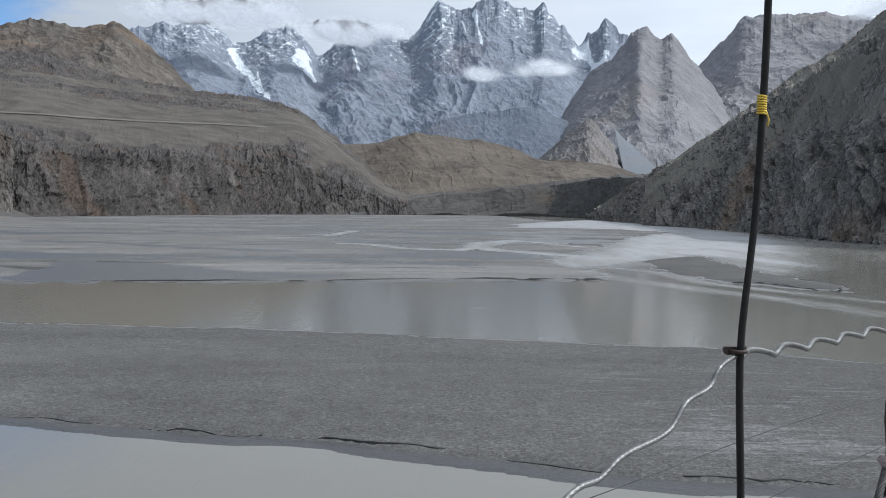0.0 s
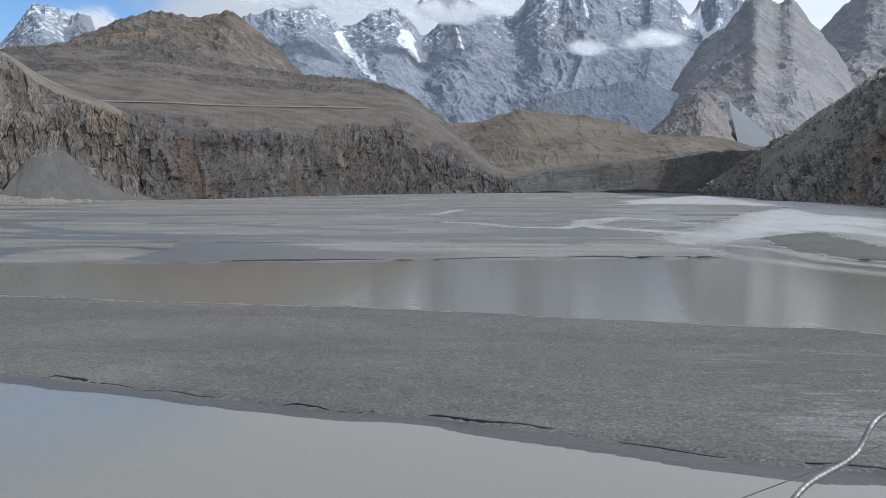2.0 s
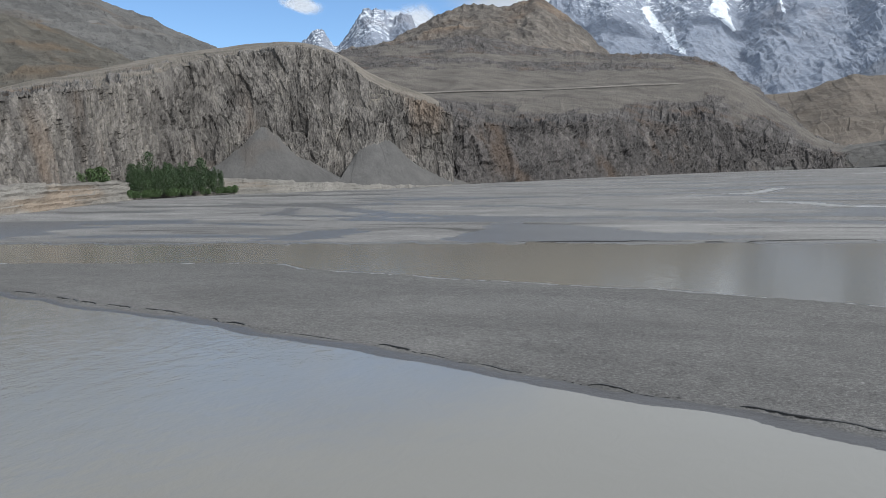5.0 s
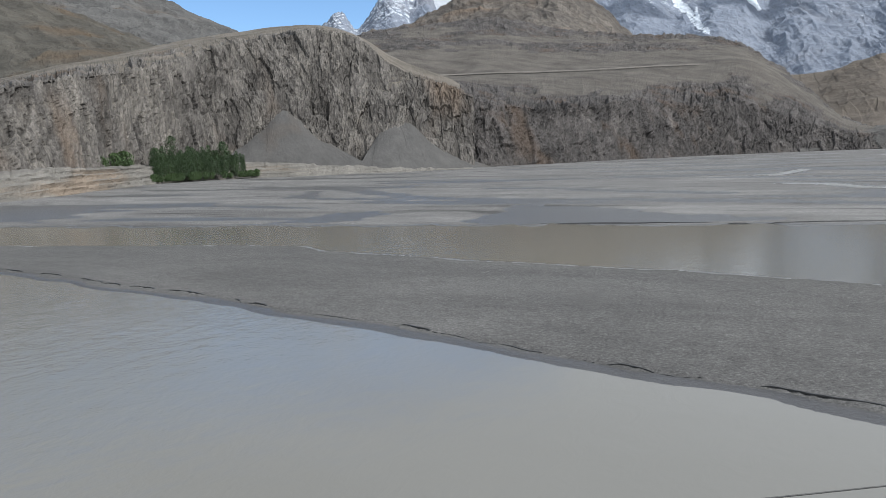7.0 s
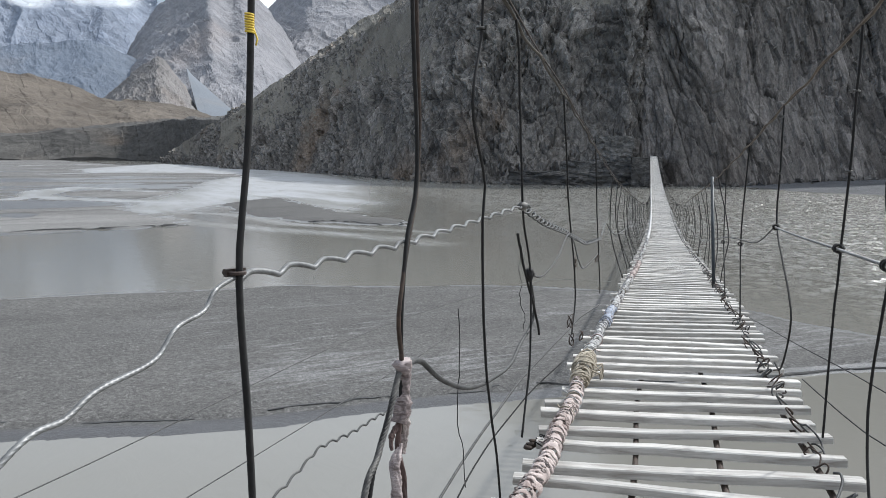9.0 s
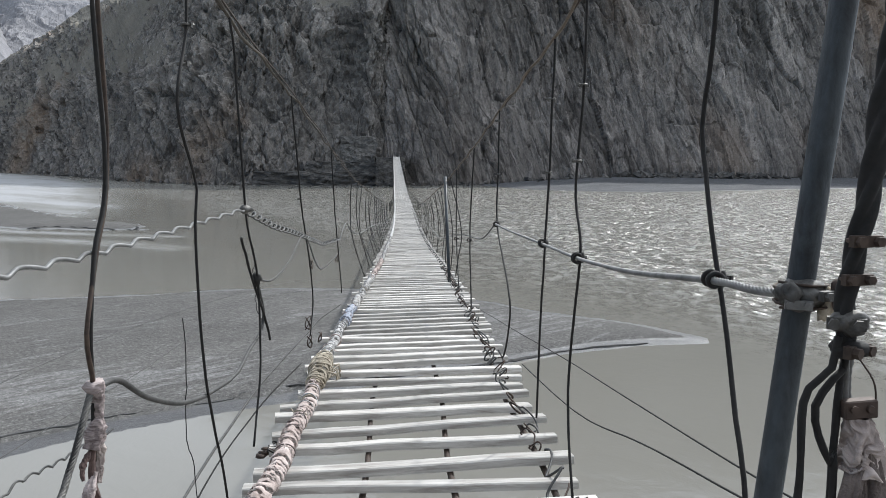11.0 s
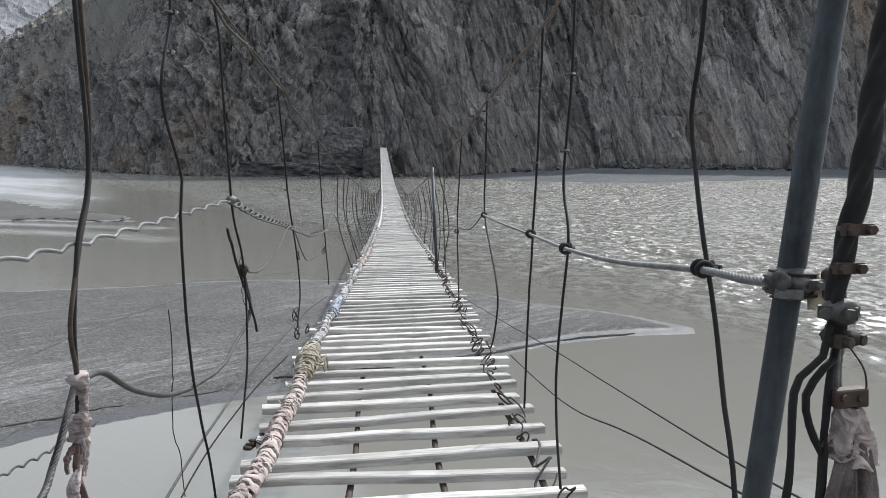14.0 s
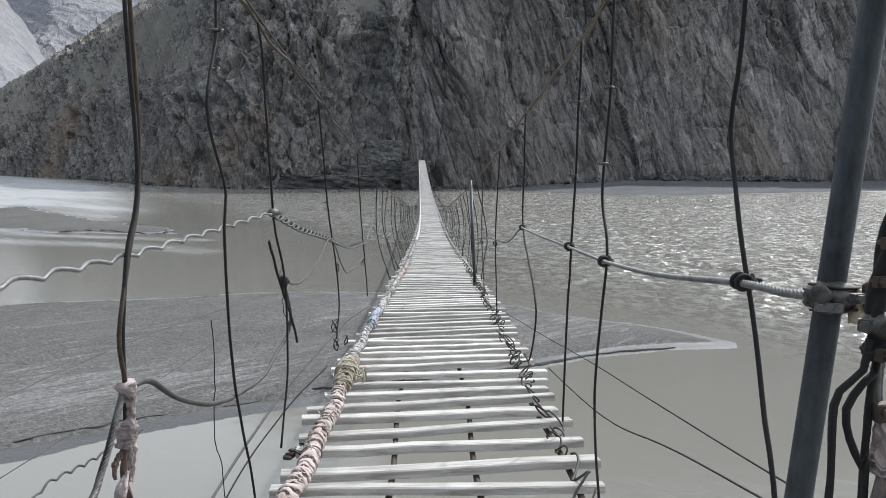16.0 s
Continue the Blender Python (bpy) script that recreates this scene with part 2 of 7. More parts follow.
    if facet:
        tilt = tr.vmath("ADD", tr.vmath("SUBTRACT", cells[0], (0.5, 0.5, 0.5)), tr.vmath("MULTIPLY", tr.vmath("SUBTRACT", cells[1], (0.5, 0.5, 0.5)), (0.8, 0.8, 0.8)))
        if len(cells) > 2:
            tilt = tr.vmath("ADD", tilt, tr.vmath("MULTIPLY", tr.vmath("SUBTRACT", cells[2], (0.5, 0.5, 0.5)), (0.9, 0.9, 0.9)))
        amount = tr.math("MULTIPLY", tr.math("MULTIPLY", bare, 2.0 * facet), tr.math("SUBTRACT", 1.0, tr.math("MULTIPLY", plain_face, 0.75)))
        tilt = tr.vmath("MULTIPLY", tilt, tr.n("ShaderNodeCombineXYZ", None, X=amount, Y=amount, Z=amount).outputs[0])
        normal = tr.vmath("NORMALIZE", tr.vmath("ADD", normal, tilt), (0, 0, 0))
    finish(tr, color, 0.92, normal, Specular_IOR_Level=0.2)
    return m


M_CLIFF_R = rock("slate_cliff", (0.074, 0.065, 0.059), (0.160, 0.145, 0.132), (0.275, 0.252, 0.226), 3.4, (1, 1, 0.24), (0, -14, -38), 0.28,
                 dust=(0.215, 0.204, 0.182), dust_at=0.42, seams=0.45, facet=0.28, crack=0.85, slabby=1.0)
M_SLOPE_R = rock("grey_rock_slope", (0.076, 0.069, 0.063), (0.160, 0.147, 0.133), (0.272, 0.250, 0.222), 2.4, (1, 1, 0.45), (0, -10, -30), 0.25,
                 dust=(0.158, 0.145, 0.122), dust_at=0.66, seams=0.3, facet=0.32, crack=0.8)
M_CLIFF_L = rock("brown_cliff", (0.050, 0.046, 0.043), (0.126, 0.115, 0.104), (0.245, 0.222, 0.190), 2.6, (1, 1, 0.34), (0, 6, 30), 0.8,
                 dust=(0.158, 0.139, 0.115), dust_at=0.55, seams=0.3, facet=0.22, crack=0.6)
M_HILL = rock("dusty_hill", (0.034, 0.032, 0.032), (0.078, 0.071, 0.067), (0.158, 0.143, 0.130), 2.1, (1, 1, 0.5), (0, 0, 0), 1.0,
              dust=(0.112, 0.100, 0.087), dust_at=0.94, seams=0.2, facet=0.2, crack=0.5)
M_BROWN = rock("brown_mountain", (0.066, 0.060, 0.054), (0.135, 0.119, 0.104), (0.225, 0.196, 0.165), 14.0, (1, 1, 0.5), (0, 6, 0), 5.0, facet=0.15, crack=0.25)
M_GREYSLOPE = rock("grey_slope", (0.062, 0.061, 0.060), (0.094, 0.091, 0.087), (0.140, 0.133, 0.124), 14.0, (1, 1, 0.5), (0, 0, 0), 4.0, facet=0.15, crack=0.2)
M_OLIVE = rock("olive_slope", (0.062, 0.057, 0.048), (0.092, 0.084, 0.070), (0.135, 0.123, 0.104), 9.0, (1, 1, 0.5), (0, 0, 0), 2.0, facet=0.12, crack=0.2)
# Next rock colours (grey, snowy, ridge) hold distance haze: paler, bluer, lower contrast
M_FAR = rock("hazed_grey_mountain", (0.165, 0.166, 0.180), (0.222, 0.218, 0.229), (0.290, 0.280, 0.285), 34.0, (1, 1, 0.6), (0, 24, 0), 4.5,
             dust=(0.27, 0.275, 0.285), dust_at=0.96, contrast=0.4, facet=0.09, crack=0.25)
M_SNOWY = rock("hazed_snowy_peaks", (0.150, 0.176, 0.224), (0.200, 0.224, 0.272), (0.270, 0.292, 0.336), 34.0, (1, 1, 0.5), (0, 22, 0), 5.0, snow=1.0, snow_z=740.0, contrast=0.4, facet=0.1, crack=0.25)
M_DARKRIDGE = rock("hazed_blue_ridge", (0.105, 0.126, 0.164), (0.135, 0.157, 0.195), (0.17, 0.192, 0.226), 20.0, (1, 1, 0.5), (0, 8, 0), 2.5, contrast=0.4, facet=0.07, crack=0.15)
M_PALEHILL = rock("pale_hills", (0.062, 0.052, 0.045), (0.108, 0.092, 0.078), (0.215, 0.194, 0.170), 7.5, (1, 1, 0.7), (0, 0, 0), 1.2, dust=(0.122, 0.103, 0.085), dust_at=0.58, contrast=0.8, facet=0.0, crack=0.0)
M_CONE = rock("pinkish_grey_cone", (0.135, 0.128, 0.126), (0.190, 0.178, 0.172), (0.26, 0.243, 0.232), 16.0, (1, 1, 0.6), (0, 20, 0), 3.0, contrast=0.5, facet=0.10, crack=0.25)
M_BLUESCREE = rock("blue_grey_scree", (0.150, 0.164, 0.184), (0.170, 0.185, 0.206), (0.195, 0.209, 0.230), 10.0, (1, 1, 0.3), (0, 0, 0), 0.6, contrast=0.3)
M_DARKBANK = rock("dark_bank", (0.042, 0.041, 0.039), (0.078, 0.074, 0.069), (0.128, 0.121, 0.112), 4.0, (0.55, 0.55, 1.1), (0, 0, 0), 0.8, dust=(0.088, 0.082, 0.074), dust_at=1.25, facet=0.16, crack=0.4)
M_PALEBANK = rock("pale_silt_bank", (0.12, 0.112, 0.10), (0.195, 0.183, 0.163), (0.295, 0.278, 0.25), 2.2, (0.35, 0.35, 1.8), (0, 0, 0), 0.5, dust=(0.175, 0.163, 0.145), dust_at=0.75, facet=0.15, crack=0.3)
M_SCREE = rock("grey_scree", (0.074, 0.071, 0.068), (0.100, 0.096, 0.092), (0.132, 0.126, 0.119), 1.6, (1, 1, 0.6), (0, 0, 0), 0.25, contrast=0.35, facet=0.06, crack=0.1)


def sand_material():
    m, tr = material("grey_river_sand")
    geo = tr.n("ShaderNodeNewGeometry")
    pos = geo.outputs["Position"]
    where = tr.n("ShaderNodeSeparateXYZ", None, Vector=pos)
    x, y, z = where.outputs[0], where.outputs[1], where.outputs[2]
    patch = tr.noise(scaled(tr, pos, (0.05, 0.13, 0)), 1.0, 6, 0.6, 0.8)
    stone = tr.noise(pos, 9.0, 5, 0.8)
    gravel = tr.noise(pos, 27.0, 3, 0.7)
    fine = tr.noise(pos, 1.6, 7, 0.72)
    dry = tr.ramp(tr.math("ADD", tr.math("MULTIPLY", patch, 0.6), tr.math("MULTIPLY", fine, 0.4)), [(0.36, (0.098, 0.095, 0.092)), (0.64, (0.157, 0.152, 0.146))])
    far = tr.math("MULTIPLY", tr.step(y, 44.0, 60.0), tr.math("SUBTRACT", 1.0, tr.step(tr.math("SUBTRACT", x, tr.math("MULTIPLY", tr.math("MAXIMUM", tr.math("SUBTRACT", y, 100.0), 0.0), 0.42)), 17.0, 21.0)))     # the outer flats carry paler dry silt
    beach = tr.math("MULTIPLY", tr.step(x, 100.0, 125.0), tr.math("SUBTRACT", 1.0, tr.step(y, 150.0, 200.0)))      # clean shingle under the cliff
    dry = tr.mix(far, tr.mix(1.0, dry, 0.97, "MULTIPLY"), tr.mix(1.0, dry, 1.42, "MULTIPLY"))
    dry = tr.mix(beach, dry, tr.mix(1.0, dry, (0.96, 1.0, 1.08), "MULTIPLY"))
    # long streaks that the falling water combed into the flats
    comb = tr.noise(scaled(tr, pos, (0.014, 0.075, 0)), 1.0, 5, 0.62, 1.2)
    dry = tr.mix(tr.math("MULTIPLY", far, tr.step(comb, 0.55, 0.62)), dry, tr.mix(1.0, dry, 0.76, "MULTIPLY"))
    dry = tr.mix(tr.math("MULTIPLY", far, tr.math("SUBTRACT", 1.0, tr.step(comb, 0.36, 0.44))), dry, tr.mix(1.0, dry, 1.22, "MULTIPLY"))
    thread = tr.noise(tr.vmath("ADD", scaled(tr, pos, (0.026, 0.21, 0)), (5, 17, 0)), 1.0, 5, 0.6, 1.6)
    dry = tr.mix(tr.math("MULTIPLY", far, tr.step(thread, 0.58, 0.63)), dry, tr.mix(1.0, dry, 0.58, "MULTIPLY"))
    dry = tr.mix(tr.math("MULTIPLY", far, tr.math("SUBTRACT", 1.0, tr.step(thread, 0.33, 0.38))), dry, tr.mix(1.0, dry, 1.35, "MULTIPLY"))
    # pale rippled silt washed over the near bar
    rill = tr.math("ADD", tr.noise(scaled(tr, pos, (0.35, 2.2, 0)), 1.0, 5, 0.65, 1.4), tr.math("MULTIPLY", tr.math("SUBTRACT", tr.noise(scaled(tr, pos, (0.10, 0.28, 0)), 1.0, 3, 0.5), 0.5), 0.9))
    washed = tr.math("MULTIPLY", tr.math("MULTIPLY", tr.step(x, 2.0, 9.0), tr.math("SUBTRACT", 1.0, tr.step(y, 27.0, 32.0))), tr.step(rill, 0.50, 0.70))
    dry = tr.mix(tr.math("MULTIPLY", washed, 0.55), dry, (0.255, 0.252, 0.252))
    dry = tr.mix(0.95, dry, tr.ramp(stone, [(0.34, 0.55), (0.5, 0.95), (0.60, 1.2), (0.72, 2.1)]), "MULTIPLY")
    dry = tr.mix(0.7, dry, tr.ramp(gravel, [(0.36, 0.6), (0.5, 0.96), (0.66, 1.6)]), "MULTIPLY")
    wet = tr.math("SUBTRACT", 1.0, tr.step(tr.math("ADD", z, tr.math("MULTIPLY", tr.math("SUBTRACT", fine, 0.5), 0.03)), 0.035, 0.062))
    color = tr.mix(tr.math("MULTIPLY", wet, 0.85), dry, (0.066, 0.065, 0.067))
    tip = tr.math("MULTIPLY", tr.step(x, 9.0, 14.0), tr.math("SUBTRACT", 1.0, tr.step(x, 40.0, 50.0)))
    rim = tr.math("MULTIPLY", tr.step(y, 27.0, 32.0), tr.math("SUBTRACT", 1.0, tr.step(y, 43.0, 46.0)))
    silt_sheen = tr.math("MULTIPLY", wet, tr.math("MAXIMUM", tip, rim))      # painted sun glint on the wet tip; pale silt along the far rim
    color = tr.mix(tr.math("MULTIPLY", silt_sheen, 0.24), color, (0.36, 0.36, 0.355))
    rough = tr.math("SUBTRACT", 0.88, tr.math("MULTIPLY", wet, 0.55))
    hgt = tr.math("ADD", tr.math("MULTIPLY", stone, 0.4), fine)
    finish(tr, color, rough, tr.bump(hgt, 0.7, 0.06), Specular_IOR_Level=tr.math("ADD", 0.06, tr.math("MULTIPLY", wet, 0.26)))
    return m


def water_material():
    m, tr = material("silty_river_water")
    pos = tr.n("ShaderNodeNewGeometry").outputs["Position"]
    xyz = tr.n("ShaderNodeSeparateXYZ", None, Vector=pos)
    # the main stream runs fast along the far side; the near arms lie nearly still
    stream = tr.step(tr.math("ADD", tr.math("SUBTRACT", xyz.outputs[0], tr.math("MULTIPLY", xyz.outputs[1], 0.25)), tr.math("MULTIPLY", tr.noise(pos, 0.06, 3, 0.5), 10.0)), 25.0, 42.0)
    stream = tr.math("MAXIMUM", stream, tr.math("MULTIPLY", tr.step(tr.math("ADD", xyz.outputs[0], tr.math("MULTIPLY", xyz.outputs[1], 0.28)), 36.0, 56.0), 0.10))
    near = tr.math("SUBTRACT", 1.0, tr.step(tr.math("ADD", xyz.outputs[0], tr.math("MULTIPLY", xyz.outputs[1], 0.25)), -16.0, -2.0))
    calm = tr.math("ADD", 0.035, tr.math("MULTIPLY", near, 0.05))
    heave = tr.noise(scaled(tr, pos, (0.6, 0.3, 1)), 0.2, 4, 0.6, 0.8)
    ripple = tr.noise(scaled(tr, pos, (1.0, 0.75, 1)), 1.3, 5, 0.62, 0.7)
    chop = tr.noise(scaled(tr, pos, (0.8, 0.45, 1)), 0.55, 6, 0.66, 1.1)
    tint = tr.noise(scaled(tr, pos, (0.03, 0.06, 1)), 1.0, 4, 0.5, 0.6)
    color = tr.mix(tint, (0.166, 0.158, 0.137), (0.216, 0.209, 0.190))
    hill_reflection = tr.math("MULTIPLY", tr.math("MULTIPLY", tr.step(xyz.outputs[1], 30.0, 36.0), tr.math("SUBTRACT", 1.0, tr.step(xyz.outputs[1], 62.0, 70.0))), tr.math("SUBTRACT", 1.0, tr.step(xyz.outputs[0], -6.0, 22.0)))      # the brown hill's reflection in the still side arm, painted into the colour
    color = tr.mix(tr.math("MULTIPLY", hill_reflection, 0.7), color, (0.138, 0.124, 0.094))
    # pale patches paint the glitter of the chop along with its foam
    foam_glitter = tr.math("MULTIPLY", stream, tr.step(tr.noise(scaled(tr, pos, (0.5, 0.22, 1)), 1.0, 7, 0.7, 1.0), 0.50, 0.70))
    sky_glint = tr.n("ShaderNodeAttribute", {"attribute_name": "gully"}).outputs["Fac"]      # mask of painted sky glint on reach and channels, and of the foam lines
    color = tr.mix(tr.math("MULTIPLY", foam_glitter, 0.10), color, (0.46, 0.46, 0.45))
    broken = tr.noise(scaled(tr, pos, (0.20, 0.06, 1)), 1.0, 7, 0.68, 0.8)
    color = tr.mix(tr.math("MULTIPLY", tr.math("MULTIPLY", sky_glint, 4.0, True), tr.step(tr.math("ADD", sky_glint, tr.math("MULTIPLY", tr.math("SUBTRACT", broken, 0.5), 3.4)), 0.15, 1.3)), color, (0.35, 0.35, 0.355))
    n1 = tr.bump(ripple, tr.math("ADD", tr.math("MULTIPLY", stream, 0.4), tr.math("ADD", calm, 0.012)), 0.25)
    n2 = tr.bump(chop, tr.math("ADD", tr.math("MULTIPLY", stream, 0.5), tr.math("MULTIPLY", near, 0.05)), 0.6, n1)
    n2 = tr.bump(heave, tr.math("MULTIPLY", stream, 0.22), 2.2, n2)
    fizz = tr.noise(scaled(tr, pos, (1.0, 0.55, 1)), 5.0, 3, 0.6, 0.5)
    n2 = tr.bump(fizz, tr.math("ADD", tr.math("MULTIPLY", near, 0.10), tr.math("MULTIPLY", stream, 0.9)), 0.07, n2)
    turned = tr.n("ShaderNodeMapping", {"vector_type": "POINT"}, Vector=pos, Rotation=(0, 0, radians(48.0)), Scale=(1, 1, 1)).outputs[0]
    sx = tr.noise(scaled(tr, turned, (1.0, 0.6, 1)), 1.9, 4, 0.62, 0.7)
    sy = tr.noise(tr.vmath("ADD", scaled(tr, turned, (1.0, 0.6, 1)), (37, 11, 5)), 1.9, 4, 0.62, 0.7)
    east = tr.step(tr.math("SUBTRACT", xyz.outputs[0], tr.math("MULTIPLY", xyz.outputs[1], 0.9)), -6.0, 34.0)      # rougher towards the outer bank
    glint = tr.math("MULTIPLY", stream, tr.math("ADD", 0.35, tr.math("MULTIPLY", east, 0.65)))
    tilt = tr.n("ShaderNodeCombineXYZ", None, X=tr.math("MULTIPLY", tr.math("SUBTRACT", sx, 0.5), tr.math("ADD", 0.02, tr.math("MULTIPLY", glint, 5.4))), Y=tr.math("MULTIPLY", tr.math("SUBTRACT", sy, 0.5), tr.math("ADD", 0.02, tr.math("MULTIPLY", glint, 5.4))), Z=0.0).outputs[0]
    n2 = tr.vmath("NORMALIZE", tr.vmath("ADD", n2, tilt), (0, 0, 0))
    finish(tr, color, tr.math("ADD", 0.10, tr.math("ADD", tr.math("MULTIPLY", glint, 0.12), tr.math("MULTIPLY", tr.math("MINIMUM", sky_glint, 1.0), 0.35))), n2, IOR=1.333, Specular_IOR_Level=0.5)
    return m


def wood_material(name, light, dark, spread=0.25):
    m, tr = material(name)
    tc = tr.n("ShaderNodeTexCoord").outputs["Object"]
    rnd = tr.n("ShaderNodeObjectInfo").outputs["Random"]
    v = tr.vmath("ADD", scaled(tr, tc, (1.0, 9.0, 9.0)), tr.n("ShaderNodeCombineXYZ", None, X=tr.math("MULTIPLY", rnd, 40.0), Y=rnd, Z=rnd).outputs[0])
    grain = tr.noise(v, 5.0, 7, 0.65, 0.6)
    spot = tr.noise(v, 1.1, 4, 0.6)
    color = tr.ramp(grain, [(0.3, dark), (0.62, light)])
    color = tr.mix(0.7, color, tr.ramp(spot, [(0.3, 0.6), (0.6, 1.1)]), "MULTIPLY")
    color = tr.mix(1.0, color, tr.mix(rnd, 1.0 - spread, 1.0 + spread), "MULTIPLY")
    finish(tr, color, 0.8, tr.bump(grain, 0.5, 0.004))
    return m


def plain(name, a, b, rough, scale=30.0, metal=0.0, relief=0.3, depth=0.002, squash=(1, 1, 1)):
    m, tr = material(name)
    pos = tr.n("ShaderNodeNewGeometry").outputs["Position"]
    v = scaled(tr, pos, squash)
    g = tr.noise(v, scale, 6, 0.65, 0.3)
    big = tr.noise(v, scale * 0.13, 4, 0.6)
    color = tr.ramp(tr.math("ADD", tr.math("MULTIPLY", g, 0.6), tr.math("MULTIPLY", big, 0.4)), [(0.36, a), (0.64, b)])
    finish(tr, color, rough, tr.bump(g, relief, depth), Metallic=metal)
    return m


M_SAND = sand_material()
# Wet silt, near black so that it also paints the undercut's shade
M_SCARP_SHADE = plain("shade_black_wet_silt", (0.012, 0.012, 0.012), (0.035, 0.034, 0.033), 0.6, 12.0, 0, 0.8, 0.02)
M_WATER = water_material()
M_PLANK = wood_material("weathered_plank", (0.67, 0.645, 0.608), (0.32, 0.29, 0.26))
M_STEEL = plain("galvanised_cable", (0.10, 0.10, 0.10), (0.27, 0.27, 0.265), 0.5, 60.0, 0.6)
M_BLACK = plain("tarred_black_cable", (0.006, 0.006, 0.006), (0.020, 0.018, 0.017), 0.85, 80.0)
M_RUST = plain("rusted_wire", (0.026, 0.020, 0.017), (0.085, 0.058, 0.043), 0.75, 60.0, 0.25)
M_GREYWIRE = plain("dull_grey_wire", (0.032, 0.032, 0.032), (0.10, 0.098, 0.095), 0.6, 60.0, 0.3)
M_ROPE = plain("dark_main_cable", (0.030, 0.025, 0.020), (0.095, 0.078, 0.060), 0.85, 40.0)
M_BARKED = plain("brown_bound_cable", (0.07, 0.055, 0.043), (0.18, 0.145, 0.11), 0.85, 40.0)
M_POLE = plain("blue_grey_steel_tube", (0.009, 0.012, 0.015), (0.058, 0.069, 0.078), 0.55, 60.0, 0.15, 0.5, 0.003, (1, 1, 0.4))
M_IRON = plain("corroded_clamp_iron", (0.035, 0.034, 0.033), (0.17, 0.163, 0.152), 0.55, 70.0, 0.5, 0.6, 0.004)
M_COPPER = plain("copper_rust_clamp", (0.032, 0.023, 0.019), (0.095, 0.066, 0.053), 0.6, 50.0, 0.3)
M_YELLOW = plain("yellow_cord", (0.55, 0.36, 0.03), (0.80, 0.58, 0.08), 0.7, 60.0)
M_RAG_PINK = plain("faded_pink_rag", (0.25, 0.19, 0.17), (0.60, 0.51, 0.475), 0.95, 28.0, 0, 0.8, 0.01)
M_RAG_WHITE = plain("dirty_white_rag", (0.28, 0.27, 0.26), (0.58, 0.57, 0.56), 0.95, 28.0, 0, 0.8, 0.01)
M_RAG_BLUE = plain("grey_blue_rag", (0.20, 0.22, 0.27), (0.44, 0.47, 0.54), 0.95, 28.0, 0, 0.8, 0.01)
M_RAG_TAN = plain("straw_rope_binding", (0.22, 0.19, 0.145), (0.52, 0.46, 0.365), 0.95, 28.0, 0, 0.8, 0.01)
M_RAG_BEIGE = plain("dirty_beige_cloth", (0.17, 0.135, 0.125), (0.50, 0.43, 0.40), 0.95, 26.0, 0, 0.9, 0.008)
M_RAG_BROWN = plain("grey_brown_cloth", (0.085, 0.066, 0.060), (0.28, 0.235, 0.215), 0.95, 22.0, 0, 0.9, 0.012)
M_BARK = plain("poplar_bark", (0.10, 0.09, 0.075), (0.24, 0.22, 0.19), 0.9, 6.0)
M_LEAF = plain("poplar_leaves", (0.022, 0.045, 0.016), (0.055, 0.092, 0.032), 0.7, 1.2)
M_LEAF2 = plain("bright_leaves", (0.035, 0.068, 0.020), (0.085, 0.135, 0.042), 0.7, 1.2)
M_MASONRY = plain("abutment_stone", (0.13, 0.125, 0.115), (0.27, 0.255, 0.235), 0.9, 5.0, 0, 0.8, 0.03)


# ---------------------------------------------------------------- mesh helpers
def mesh_object(name, verts, faces, mat, parent=None, smooth=False):
    me = bpy.data.meshes.new(name)
    me.from_pydata([tuple(v) for v in verts], [], [tuple(f) for f in faces])
    if smooth:
        me.polygons.foreach_set("use_smooth", [True] * len(me.polygons))
    me.materials.append(mat)
    me.update()
    ob = new(name, me)
    ob.parent = parent
    return ob


def part(name, bm, mat, parent, label="", smooth=False):
    me = bpy.data.meshes.new(name)
    bm.to_mesh(me)
    bm.free()
    if smooth:
        me.polygons.foreach_set("use_smooth", [True] * len(me.polygons))
    me.materials.append(mat)
    ob = new(name, me)
    ob.parent = parent
    if label:
        tagged(ob, label)
    return ob


def sheet(name, grid, mat, gully=None, smooth=False, wrap=False):
    """A surface from a grid of points, rows x columns x 3."""
    r, c = grid.shape[:2]
    idx = np.arange(r * c).reshape(r, c)
    if wrap:
        idx = np.concatenate([idx, idx[:, :1]], 1)
    q = np.stack([idx[:-1, :-1], idx[:-1, 1:], idx[1:, 1:], idx[1:, :-1]], -1).reshape(-1, 4)
    me = bpy.data.meshes.new(name)
    me.vertices.add(r * c)
    me.vertices.foreach_set("co", grid.reshape(-1).astype(np.float32))
    me.loops.add(q.size)
    me.loops.foreach_set("vertex_index", q.reshape(-1).astype(np.int32))
    me.polygons.add(len(q))
    me.polygons.foreach_set("loop_start", np.arange(0, q.size, 4, dtype=np.int32))
    me.polygons.foreach_set("use_smooth", np.full(len(q), smooth))
    me.update(calc_edges=True)
    if gully is not None:
        me.attributes.new("gully", "FLOAT", "POINT").data.foreach_set("value", gully.reshape(-1).astype(np.float32))
    me.materials.append(mat)
    return new(name, me)


